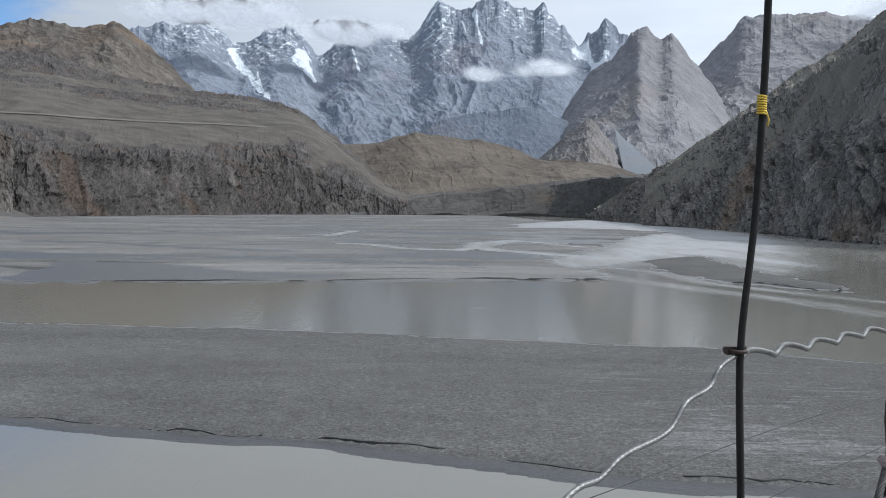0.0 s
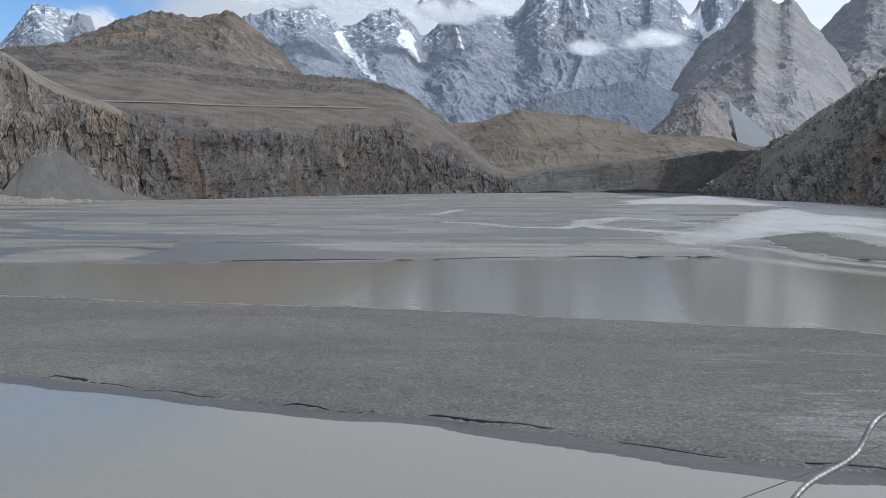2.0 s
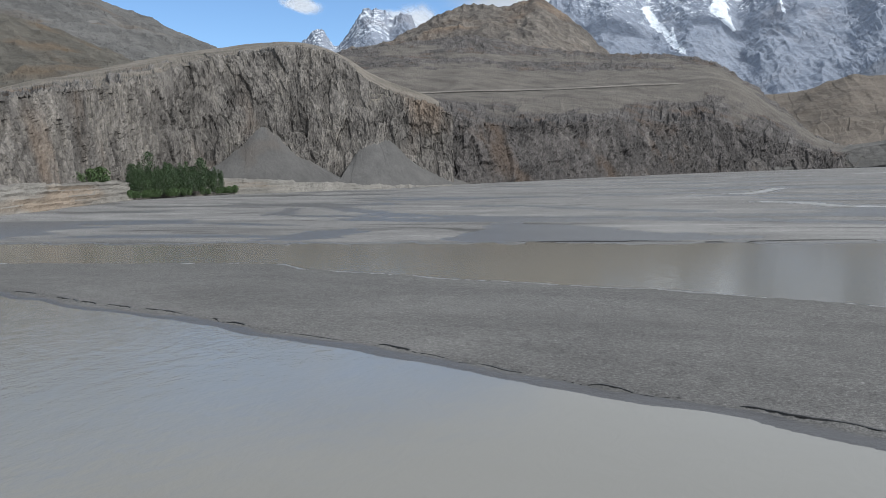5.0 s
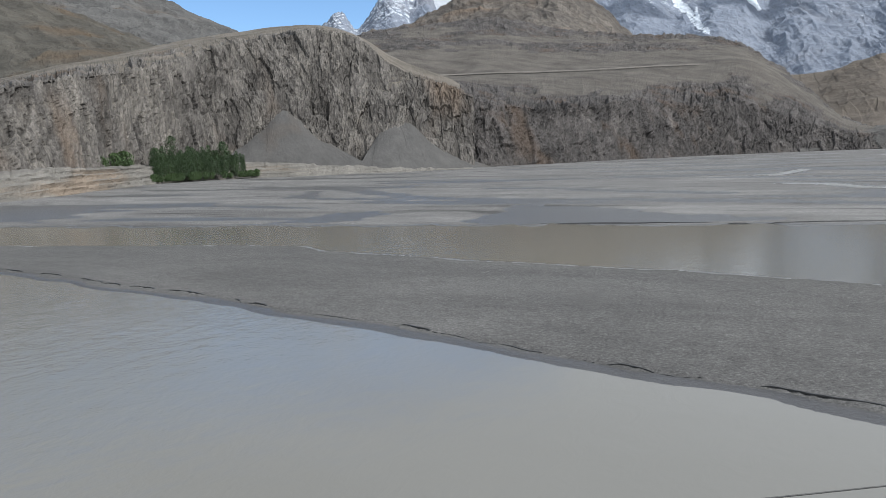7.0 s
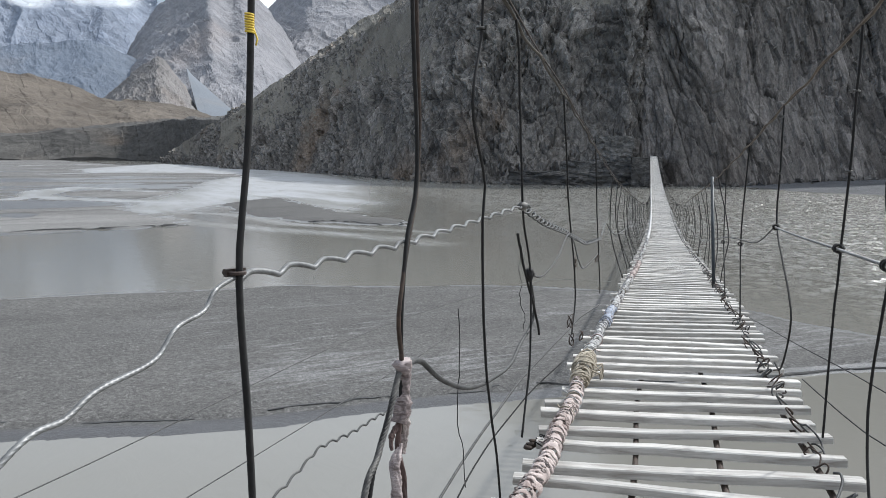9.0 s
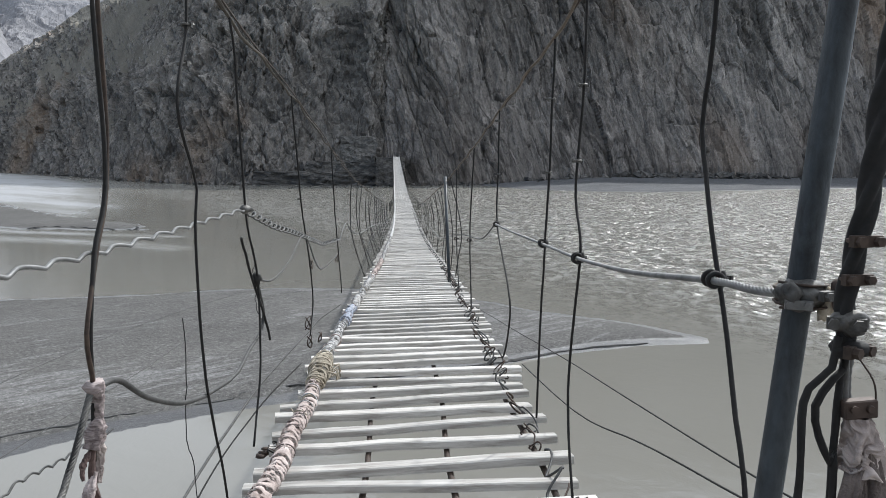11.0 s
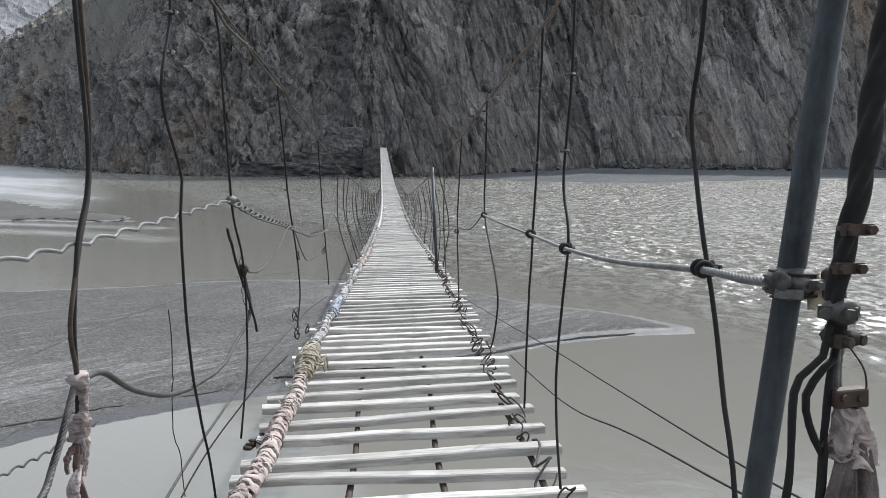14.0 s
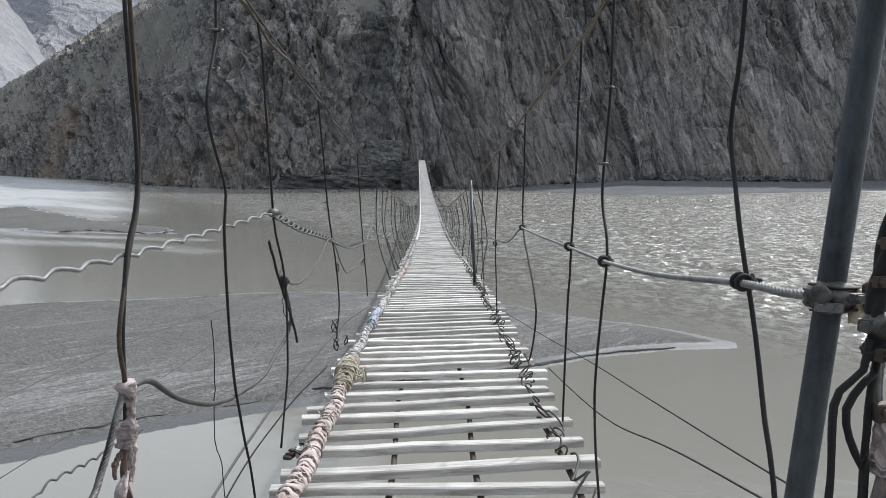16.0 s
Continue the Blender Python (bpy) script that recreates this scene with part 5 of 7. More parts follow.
def curve_of(knots):
    """A smooth function through (s, value) pairs."""
    k = np.array(knots, float)
    d = np.gradient(k[:, 1], k[:, 0])

    def f(s):
        i = int(np.clip(np.searchsorted(k[:, 0], s) - 1, 0, len(k) - 2))
        h = k[i + 1, 0] - k[i, 0]
        t = (s - k[i, 0]) / h
        return float((2 * t ** 3 - 3 * t ** 2 + 1) * k[i, 1] + (t ** 3 - 2 * t ** 2 + t) * h * d[i] + (3 * t ** 2 - 2 * t ** 3) * k[i + 1, 1] + (t ** 3 - t ** 2) * h * d[i + 1])
    return f


END = 156.0
deck_z = curve_of([(-2, 4.93), (3, 4.81), (10, 4.41), (18, 3.87), (36, 2.97), (50, 2.65), (70, 2.7), (100, 3.4), (130, 4.75), (158, 5.75)])
deck_u = curve_of([(-2, 0.22), (4, 0.24), (9, 0.34), (15, 0.42), (20, 0.46), (30, 0.56), (52, 0.72), (66, 0.68), (95, 0.62), (127, 0.47), (158, 0.42)])
main_z = curve_of([(-4, 7.3), (0, 6.76), (3, 6.45), (5, 6.28), (7.7, 6.0), (10.5, 5.72), (17, 5.2), (30, 4.25), (50, 3.5), (70, 3.4), (100, 4.25), (130, 5.8), (158, 7.2)])
left_u = curve_of([(-4, -0.41), (8, -0.41), (16, -0.36), (30, -0.18), (52, 0.02), (70, 0.02), (100, -0.05), (130, -0.18), (158, -0.25)])
right_u = curve_of([(-4, 0.58), (1.2, 0.61), (2.5, 0.72), (5, 0.80), (10, 0.86), (20, 1.0), (52, 1.38), (70, 1.36), (100, 1.28), (130, 1.12), (158, 1.05)])


def tube_geo(pts, radius, sides=7, lobes=0, pitch=0.05, depth=0.16, taper=None):
    """Vertices and faces of a tube round a line; with lobes it looks laid from strands."""
    p = np.asarray(pts, float)
    n = len(p)
    tan = np.gradient(p, axis=0)
    tan /= np.maximum(np.linalg.norm(tan, axis=1, keepdims=True), 1e-9)
    ref = np.array([0.0, 0.0, 1.0]) if abs(tan[0][2]) < 0.8 else np.array([1.0, 0.0, 0.0])
    a = ref - tan[0] * (ref @ tan[0])
    a /= np.linalg.norm(a)
    s = np.concatenate([[0], np.cumsum(np.linalg.norm(np.diff(p, axis=0), axis=1))])
    th = np.arange(sides) * 2 * np.pi / sides
    verts = []
    for i in range(n):
        a = a - tan[i] * (a @ tan[i])
        a /= max(np.linalg.norm(a), 1e-9)
        b = np.cross(tan[i], a)
        rr = radius * (taper[i] if taper is not None else 1.0)
        r = rr * (1 + depth * np.abs(np.cos(0.5 * lobes * (th - 2 * np.pi * s[i] / pitch))) - depth * 0.5) if lobes else np.full(sides, rr)
        verts.append(p[i] + np.outer(r * np.cos(th), a) + np.outer(r * np.sin(th), b))
    verts = np.concatenate(verts)
    faces = []
    for i in range(n - 1):
        for j in range(sides):
            k = (j + 1) % sides
            faces.append((i * sides + j, i * sides + k, (i + 1) * sides + k, (i + 1) * sides + j))
    faces.append(tuple(range(sides))[::-1])
    faces.append(tuple((n - 1) * sides + j for j in range(sides)))
    return verts, faces


def tube(name, pts, radius, mat, parent, label="", sides=7, lobes=0, pitch=0.05, depth=0.16, taper=None):
    v, f = tube_geo(pts, radius, sides, lobes, pitch, depth, taper)
    ob = mesh_object(name, v, f, mat, parent, True)
    if label:
        tagged(ob, label)
    return ob


def tubes(name, runs, mat, parent, label=""):
    """Several tubes of one thing in a single mesh; runs of (points, radius, sides)."""
    vs, fs, k = [], [], 0
    for pts, r, sides in runs:
        v, f = tube_geo(pts, r, sides)
        vs.append(v)
        fs += [tuple(i + k for i in q) for q in f]
        k += len(v)
    ob = mesh_object(name, np.concatenate(vs), fs, mat, parent, True)
    if label:
        tagged(ob, label)
    return ob


def laid(name, pts, radius, mat, parent, label="", strands=6, pitch=0.075, depth=0.5):
    """A wire rope with its twisted strands standing proud; pts evenly spaced and close."""
    return tube(name, pts, radius, mat, parent, label, strands * 5, strands, pitch, depth)


def lump(name, s, u, z, radii, mat, parent, seed, label="", amount=0.35, detail=3):
    """An irregular blob, for knots and wrapped joints; radii along, across and up."""
    bm = bmesh.new()
    bmesh.ops.create_icosphere(bm, subdivisions=detail, radius=1.0)
    shift = Vector((seed * 3.1, seed * 1.7, seed * 0.9))
    for v in bm.verts:
        q = v.co.copy()
        f = 1 + amount * noise.noise(q * 1.4 + shift) + amount * 0.7 * abs(noise.noise(q * 3.1 + shift)) + amount * 0.4 * noise.noise(q * 6.5 + shift)
        v.co = Vector(at(s + q.x * radii[0] * f, u + q.y * radii[1] * f, z + q.z * radii[2] * f))
    bmesh.ops.recalc_face_normals(bm, faces=bm.faces)
    return part(name, bm, mat, parent, label, True)


bridge = tagged(new("suspension_bridge"), "long wire suspension footbridge with spaced grey planks over the river", "bridge")
rng = random.Random(5)
nrng = np.random.RandomState(5)


def wiggle(pts, amount, count, seed):
    p = spline(pts, count)
    t = np.linspace(0, 1, count)
    fade = np.minimum(1, 6 * np.minimum(t, 1 - t))[:, None]
    n = np.stack([fbm(t * 5, t * 0 + 3.3 * k, t * 0 + seed, 3, seed) for k in range(3)], 1)
    return p + n * amount * fade


# main cables, deck cables
for name_u, lab in ((left_u, "thick dark main cable"), (right_u, "thick brown main cable wrapped in bark-brown binding")):
    ss = np.concatenate([np.linspace(-4, 20, 120), np.linspace(20.6, END + 1, 120)])
    tube("main_cable", [at(s, name_u(s) + 0.006 * math.sin(s * 9), main_z(s) + 0.008 * math.sin(s * 5.3)) for s in ss], 0.0058, M_ROPE if name_u is left_u else M_BARKED, bridge, lab, 10, 4, 0.12, 0.3)
    tube("stay_cable", [at(s, name_u(s) + 0.010 + 0.005 * math.sin(s * 3.1), main_z(s) + 0.010 + 0.004 * math.sin(s * 2.3)) for s in ss], 0.0036, M_RUST, bridge, "thin rusty cable laid along the main cable", 6)
for du, rr in ((-0.52, 0.012), (-0.19, 0.013), (0.15, 0.013), (0.50, 0.012)):
    ss = np.concatenate([np.linspace(-2, 12, 60), np.linspace(12.6, END, 100)])
    tube("deck_cable", [at(s, deck_u(s) + du + 0.01 * math.sin(3 * s + du * 9), deck_z(s) - 0.034) for s in ss], rr, M_RUST, bridge, "dark cable under the planks", 6)


# planks
def plank_mesh(seed, length=1.25, width=0.085, thick=0.038):
    r = random.Random(seed)
    bm = bmesh.new()
    secs = 5
    rings = []
    for i in range(secs + 1):
        x = -length / 2 + length * i / secs + (r.uniform(-0.006, 0.006) if 0 < i < secs else 0)
        w0, w1 = -width / 2 + r.uniform(-0.005, 0.005), width / 2 + r.uniform(-0.005, 0.005)
        h = r.uniform(-0.004, 0.004)
        c = 0.005
        ring = [bm.verts.new(v) for v in ((x, w0, -thick / 2 + h), (x, w1, -thick / 2 + h), (x, w1, thick / 2 + h - c), (x, w1 - c, thick / 2 + h), (x, w0 + c, thick / 2 + h), (x, w0, thick / 2 + h - c))]
        rings.append(ring)
    for a, b in zip(rings[:-1], rings[1:]):
        for j in range(6):
            bm.faces.new((a[j], b[j], b[(j + 1) % 6], a[(j + 1) % 6]))
    bm.faces.new(rings[0])
    bm.faces.new(rings[-1][::-1])
    bmesh.ops.recalc_face_normals(bm, faces=bm.faces)
    me = bpy.data.meshes.new("plank")
    bm.to_mesh(me)
    bm.free()
    me.materials.append(M_PLANK)
    return me


plank_meshes = [plank_mesh(k, 1.25 - 0.03 * (k % 3), 0.056 + 0.006 * (k % 4), 0.029 + 0.004 * (k % 2)) for k in range(12)]
bridge_yaw = math.degrees(math.atan2(-0.728, 0.6855)) + 90 - 90
place, s = [], 4.5
for s0, skew in ((0.8, 2), (1.03, 3), (1.27, 3), (1.5, 4), (1.74, 3), (1.97, 4), (2.2, 3), (2.43, 3.5), (2.66, 3), (2.89, 2.6), (3.10, 5.7), (3.36, 4.5), (3.60, 8.7), (3.85, 8.5), (4.06, 9), (4.28, 9.4)):
    place.append((s0, 0.235 + rng.uniform(-0.02, 0.02), deck_z(s0), skew, math.degrees(math.atan2(-0.06, 1)), rng.uniform(-0.8, 0.8)))
while s < END - 0.3:
    tilt = math.degrees(math.atan2(deck_z(s + 0.2) - deck_z(s - 0.2), 0.4))
    skew = 8.5 * max(0.0, 1 - s / 26) + rng.uniform(-1.6, 1.6)
    shift = rng.uniform(-0.035, 0.035)
    place.append((s, deck_u(s) + shift, deck_z(s), skew, tilt, rng.uniform(-1.2, 1.2)))
    gap = 0.225 if s < 9 else 0.245
    s += gap * rng.uniform(0.88, 1.12)
far_v, far_f = [], []
frame_axes = Matrix(((0.728, 0.6855, 0, 0), (-0.6855, 0.728, 0, 0), (0, 0, 1, 0), (0, 0, 0, 1)))
for i, (s, u, z, skew, tilt, roll) in enumerate(place):
    m = Matrix.Translation(at(s, u, z)) @ frame_axes @ pose(0, 0, 0, tilt, roll, skew)
    me = plank_meshes[rng.randrange(12)]
    if i < 300:
        ob = new("plank", me)
        ob.parent, ob.matrix_world = bridge, m
    else:
        k = len(far_v)
        far_v += [m @ v.co for v in me.vertices]
        far_f += [tuple(k + j for j in p.vertices) for p in me.polygons]
tagged(mesh_object("far_planks", far_v, far_f, M_PLANK, bridge), "more weathered grey planks towards the far end", kind="stuff")

# hangers: wires from the main cable to the deck
HANG_L = [[(1.03, 6.64), (1.02, 6.26), (1.0, 6.0), (0.967, 5.83), (0.98, 5.65), (0.99, 5.5), (1.02, 4.95)],
          [(2.42, 6.5), (2.41, 6.31), (2.29, 6.1), (2.48, 5.89), (2.46, 5.76), (2.51, 5.4), (2.62, 5.15), (2.78, 4.86), (2.88, 4.62), (2.95, 4.45)],
          [(3.0, 6.45), (3.1, 6.3), (3.24, 5.77), (3.46, 5.47), (3.5, 5.1), (3.33, 4.804)],
          [(4.72, 6.3), (5.14, 5.71), (5.55, 5.3), (5.75, 4.95), (5.6, 4.75)],
          [(7.47, 6.02), (7.97, 5.3), (8.6, 4.7), (8.7, 4.52)]]
HANG_R = [[(1.27, 6.62), (1.27, 6.2), (1.32, 6.04), (1.29, 5.96), (1.21, 5.81), (1.14, 5.66), (1.06, 5.5), (1.0, 4.98)],
          [(2.55, 6.48), (2.58, 6.22), (2.68, 5.88), (2.55, 5.67), (2.73, 5.21), (2.56, 4.9)],
          [(3.2, 6.43), (3.24, 6.03), (3.35, 5.63), (3.41, 5.31), (3.46, 4.87)],
          [(5.2, 6.27), (5.21, 5.91), (5.22, 5.55), (4.62, 5.26), (4.5, 5.1), (4.75, 4.82), (5.0, 4.79)],
          [(7.1, 6.05), (7.44, 5.27), (7.18, 4.6)],
          [(9.34, 5.83), (9.25, 5.09), (8.75, 4.52)]]


def clamp(parent, s, u, z, size=0.016, mat=None, turn=0.0):
    """A wire clip: a bent bar round the wires, a saddle and two nuts."""
    bm = bmesh.new()
    for dx in (-0.55, 0.55):
        bmesh.ops.create_cone(bm, cap_ends=True, segments=6, radius1=size * 0.42, radius2=size * 0.42, depth=size * 0.55, matrix=Matrix.Translation((size * 1.35, dx * size * 1.5, 0)) @ pose(0, 0, 0, 0, 90, 0))
    bmesh.ops.create_cube(bm, size=1.0, matrix=Matrix.Translation((size * 0.85, 0, 0)) @ Matrix.Diagonal((size * 0.6, size * 2.6, size * 0.9, 1)))
    arc = [(-size * 0.9 * math.sin(a) + size * 0.3, size * 0.85 * math.cos(a), 0) for a in np.linspace(0, math.pi, 9)]
    v, f = tube_geo([(size * 1.3, arc[0][1], 0)] + arc + [(size * 1.3, arc[-1][1], 0)], size * 0.24, 6)
    base = [bm.verts.new(p) for p in v]
    for q in f:
        bm.faces.new([base[j] for j in q])
    bmesh.ops.recalc_face_normals(bm, faces=bm.faces)
    bmesh.ops.transform(bm, matrix=Matrix.Translation(at(s, u, z)) @ frame_axes @ pose(0, 0, 0, 0, 0, turn), verts=bm.verts)
    return part("clamp", bm, mat or M_IRON, parent)


def coil(s, u, z, radius, height, turns, wire, seed=0):
    t = np.linspace(0, 1, int(turns * 10))
    r = random.Random(seed)
    ph = r.uniform(0, 6)
    return [at(s + radius * math.cos(6.283 * turns * q + ph), u + radius * math.sin(6.283 * turns * q + ph), z + height * (q - 0.5)) for q in t]


def hanger(knots, u_of, radius, mat, label, seed, amount=0.006):
    pts = [at(s, u_of(s), z) for s, z in knots]
    return tube("hanger", wiggle(pts, amount, 44, seed), radius, mat, bridge, label, 7, 3, 0.04, 0.2)


def steady_left(s):
    return -0.41


for i, k in enumerate(HANG_L):
    h = hanger(k, steady_left if i < 3 else left_u, (0.0045, 0.0042, 0.0044, 0.005, 0.0055)[i], M_BLACK, "black tarred hanger wire", 10 + i, 0.006 if i else 0.002)
    if i == 0:
        # yellow cord wound round the wire
        tape = tubes("cord_binding", [(coil(1.008, -0.41, 6.13, 0.0050, 0.024, 8, 0.002), 0.0014, 5), ([at(1.010, -0.406, 6.125), at(1.014, -0.403, 6.112), at(1.012, -0.404, 6.104)], 0.0012, 5)], M_YELLOW, h, "yellow cord wound round the wire")
        clamp(h, 0.967, -0.41, 5.828, 0.0105, M_COPPER, 150)
    if i == 2:
        clamp(h, 3.24, -0.41, 5.77, 0.016, M_IRON, 40)
        lump("wire_knot", 3.24, -0.41, 5.772, (0.024, 0.020, 0.017), M_IRON, h, 3, "", 0.4, 2)
        clamp(h, 3.46, -0.41, 5.47, 0.014, M_BLACK, 80)
        lump("wire_knot", 3.46, -0.41, 5.47, (0.020, 0.016, 0.026), M_BLACK, h, 5, "", 0.45, 2)
        tube("loose_end", wiggle([at(3.25, -0.43, 5.66), at(3.36, -0.43, 5.56), at(3.46, -0.42, 5.45), at(3.60, -0.40, 5.28), at(3.66, -0.39, 5.17)], 0.006, 20, 4), 0.0055, M_BLACK, h, "frayed loose wire end", 6)
        for dx, dz, rr, sd in ((0.0, 0.0, 0.020, 2), (-0.022, -0.004, 0.018, 6), (0.020, -0.006, 0.016, 9), (0.004, 0.016, 0.012, 4)):
            lump("foot_lashing", 3.312 + dx, -0.365 + 0.5 * dx, 4.784 + dz, (rr, rr * 1.2, rr * 0.55), M_RUST, h, sd, "dark wire lashed round the plank end", 0.5, 2)
        tubes("foot_wire", [(wiggle([at(3.31 + 0.02 * j, -0.39 + 0.02 * j, 4.784), at(3.28 + 0.04 * j, -0.34, 4.804), at(3.27 + 0.03 * j, -0.31 + 0.02 * j, 4.779)], 0.02, 14, j), 0.003, 5) for j in range(4)], M_BLACK, h, "loose lashing wire ends")
    if i in (1, 3):
        for zz in ((6.33, 6.22) if i == 1 else (6.05, 5.71)):
            ss = np.interp(zz, [q[1] for q in k[::-1]], [q[0] for q in k[::-1]])
            clamp(h, ss, left_u(ss), zz, 0.014, M_IRON, 60 * i)
# the doubled wire that ends in knotted rags
for j, du in enumerate((-0.006, 0.008)):
    h = hanger([(1.71 + du, 6.58), (1.72 + du * 2, 6.28), (1.75 + du, 5.94), (1.68 + du, 5.79), (1.63 - du * 1.5, 5.65), (1.64, 5.54), (1.63, 5.40)], steady_left, 0.0046, M_RUST if j else M_BLACK, "doubled rusty hanger wire", 30 + j, 0.004)
for i, k in enumerate(HANG_R):
    h = hanger(k, right_u, (0.0036, 0.0042, 0.0046, 0.0052, 0.006, 0.006)[i], M_BLACK, "black tarred hanger wire", 50 + i)
    zz = (5.81, 5.67, 5.63, 5.55, 5.22, 5.05)[i]
    ss = np.interp(zz, [q[1] for q in k[::-1]], [q[0] for q in k[::-1]])
    big = 0.0095 if i == 0 else 0.013
    loop = [at(ss - 0.020 + 0.030 * q + 0.004 * math.sin(9 * q + i), right_u(ss) - 0.010 + big * math.cos(19 * q + i), zz + 0.004 + big * 1.05 * math.sin(19 * q + i)) for q in np.linspace(0, 1, 44)]
    tube("wire_knot", loop, big * 0.36, M_BLACK, h, "black wire knotted round the hand cable", 7)
    lump("wire_knot", ss + 0.004, right_u(ss) + 0.006, zz + 0.004, (big * 1.1, big * 0.7, big * 1.25), M_BLACK, h, i + 1, "", 0.4, 2)
    clamp(h, ss + 0.012, right_u(ss) + 0.012, zz + 0.004, big * 0.7, M_BLACK, 30 + 50 * i)
    if i in (1, 2, 3):
        for zz in (6.20, 6.02 - 0.05 * i):
            ss = np.interp(zz, [q[1] for q in k[::-1]], [q[0] for q in k[::-1]])
            clamp(h, ss, right_u(ss), zz, 0.014, M_IRON, 70 * i)
# the many hangers further out
s = 10.6
k = 0
while s < END - 2:
    for u_of in (left_u, right_u):
        ds = rng.uniform(-0.35, 0.35)
        low = deck_u(s) + (-0.60 if u_of is left_u else 0.60)
        zt, zb = main_z(s), deck_z(s) + 0.02
        bow = rng.uniform(-0.05, 0.05) + (-0.09 if u_of is left_u else 0.09) * (1 if zt - zb > 0.8 else 0.3)
        pts = [at(s, u_of(s), zt), at(s + ds * 0.5, 0.5 * (u_of(s) + low) + bow, 0.5 * (zt + zb)), at(s + ds, low, zb)]
        tube("hanger", wiggle(pts, 0.02, 9, 100 + k), 0.0065, M_BLACK, bridge, "", 5)
        k += 1
    s += rng.uniform(1.15, 1.6) if s < 60 else rng.uniform(1.6, 2.2)

# hand cables
n = 420
ss = np.linspace(0.97, 3.24, n)
zz = np.interp(ss, [0.97, 1.25, 1.67, 2.46, 3.24], [5.822, 5.806, 5.79, 5.78, 5.772])
ph = np.cumsum(np.full(n, 2.27 / n)) / np.interp(ss, [0.97, 3.24], [0.112, 0.16]) * 6.283
wave = [at(a, -0.415 + 0.004 * math.cos(p), b + 0.009 * abs(math.sin(p / 2)) - 0.006) for a, b, p in zip(ss, zz, ph)]
laid("hand_cable", spline(wave, 760), 0.0036, M_STEEL, bridge, "bright kinked steel hand cable", 5, 0.045, 0.3)
pre = spline([at(0.30, -0.43, 5.45), at(0.45, -0.42, 5.64), at(0.591, -0.41, 5.735), at(0.656, -0.41, 5.744), at(0.70, -0.41, 5.757), at(0.787, -0.41, 5.763), at(0.83, -0.41, 5.788), at(0.885, -0.41, 5.796), at(0.913, -0.41, 5.816), at(0.97, -0.414, 5.823)], 420)
laid("hand_cable", pre, 0.0027, M_STEEL, bridge, "bright kinked steel hand cable", 5, 0.04, 0.22)
ss = np.linspace(3.24, 8.5, 300)
helix = [at(a, left_u(a) + 0.012 * math.cos(a * 44), np.interp(a, [3.24, 4.0, 4.9, 6.6, 8.5], [5.77, 5.64, 5.52, 5.27, 5.12]) + 0.012 * math.sin(a * 44)) for a in ss]
tube("hand_cable", helix, 0.0042, M_GREYWIRE, bridge, "coiled steel wire along the rail", 6)
right_rail = [(0.93, 5.84), (1.05, 5.825), (1.21, 5.812), (1.7, 5.752), (2.1, 5.712), (2.55, 5.675), (2.95, 5.652), (3.35, 5.632), (4.2, 5.592), (4.75, 5.570), (5.22, 5.555), (6.2, 5.36), (7.44, 5.26), (8.4, 5.18), (9.3, 5.09), (11, 4.9), (14, 4.6), (20, 4.3)]
laid("hand_cable", spline([at(a, right_u(a) - 0.012, b) for a, b in right_rail[:11]], 1500), 0.0042, M_STEEL, bridge, "laid steel hand cable", 6, 0.066, 0.6)
tube("hand_cable", spline([at(a, right_u(a) - 0.012, b) for a, b in right_rail[10:]], 90), 0.0046, M_GREYWIRE, bridge, "laid steel hand cable", 6)
tube("hand_cable", spline([at(a, left_u(a), b) for a, b in ((8.5, 5.12), (9.5, 5.2), (10.6, 5.0), (13, 4.75), (17, 4.5), (24, 4.0))], 60), 0.006, M_GREYWIRE, bridge, "sagging grey rail wire", 6)
laid("hand_cable", wiggle([at(1.66, -0.41, 5.535), at(1.78, -0.41, 5.515), at(1.96, -0.41, 5.425), at(2.25, -0.415, 5.32), at(2.54, -0.42, 5.25), at(2.85, -0.42, 5.205), at(3.08, -0.42, 5.185), at(3.36, -0.43, 5.19), at(3.58, -0.42, 5.22), at(3.62, -0.41, 5.30), at(3.46, -0.41, 5.47)], 0.004, 420, 5), 0.0055, M_GREYWIRE, bridge, "slack grey cable hanging between hangers", 6, 0.085, 0.5)
tube("hand_cable", wiggle([at(3.46, -0.41, 5.47), at(3.9, -0.41, 5.40), at(4.5, -0.41, 5.41), at(5.3, -0.41, 5.47), at(6.4, -0.42, 5.1), at(8.2, -0.41, 5.0)], 0.012, 60, 6), 0.005, M_GREYWIRE, bridge, "thin grey rail wire", 6)

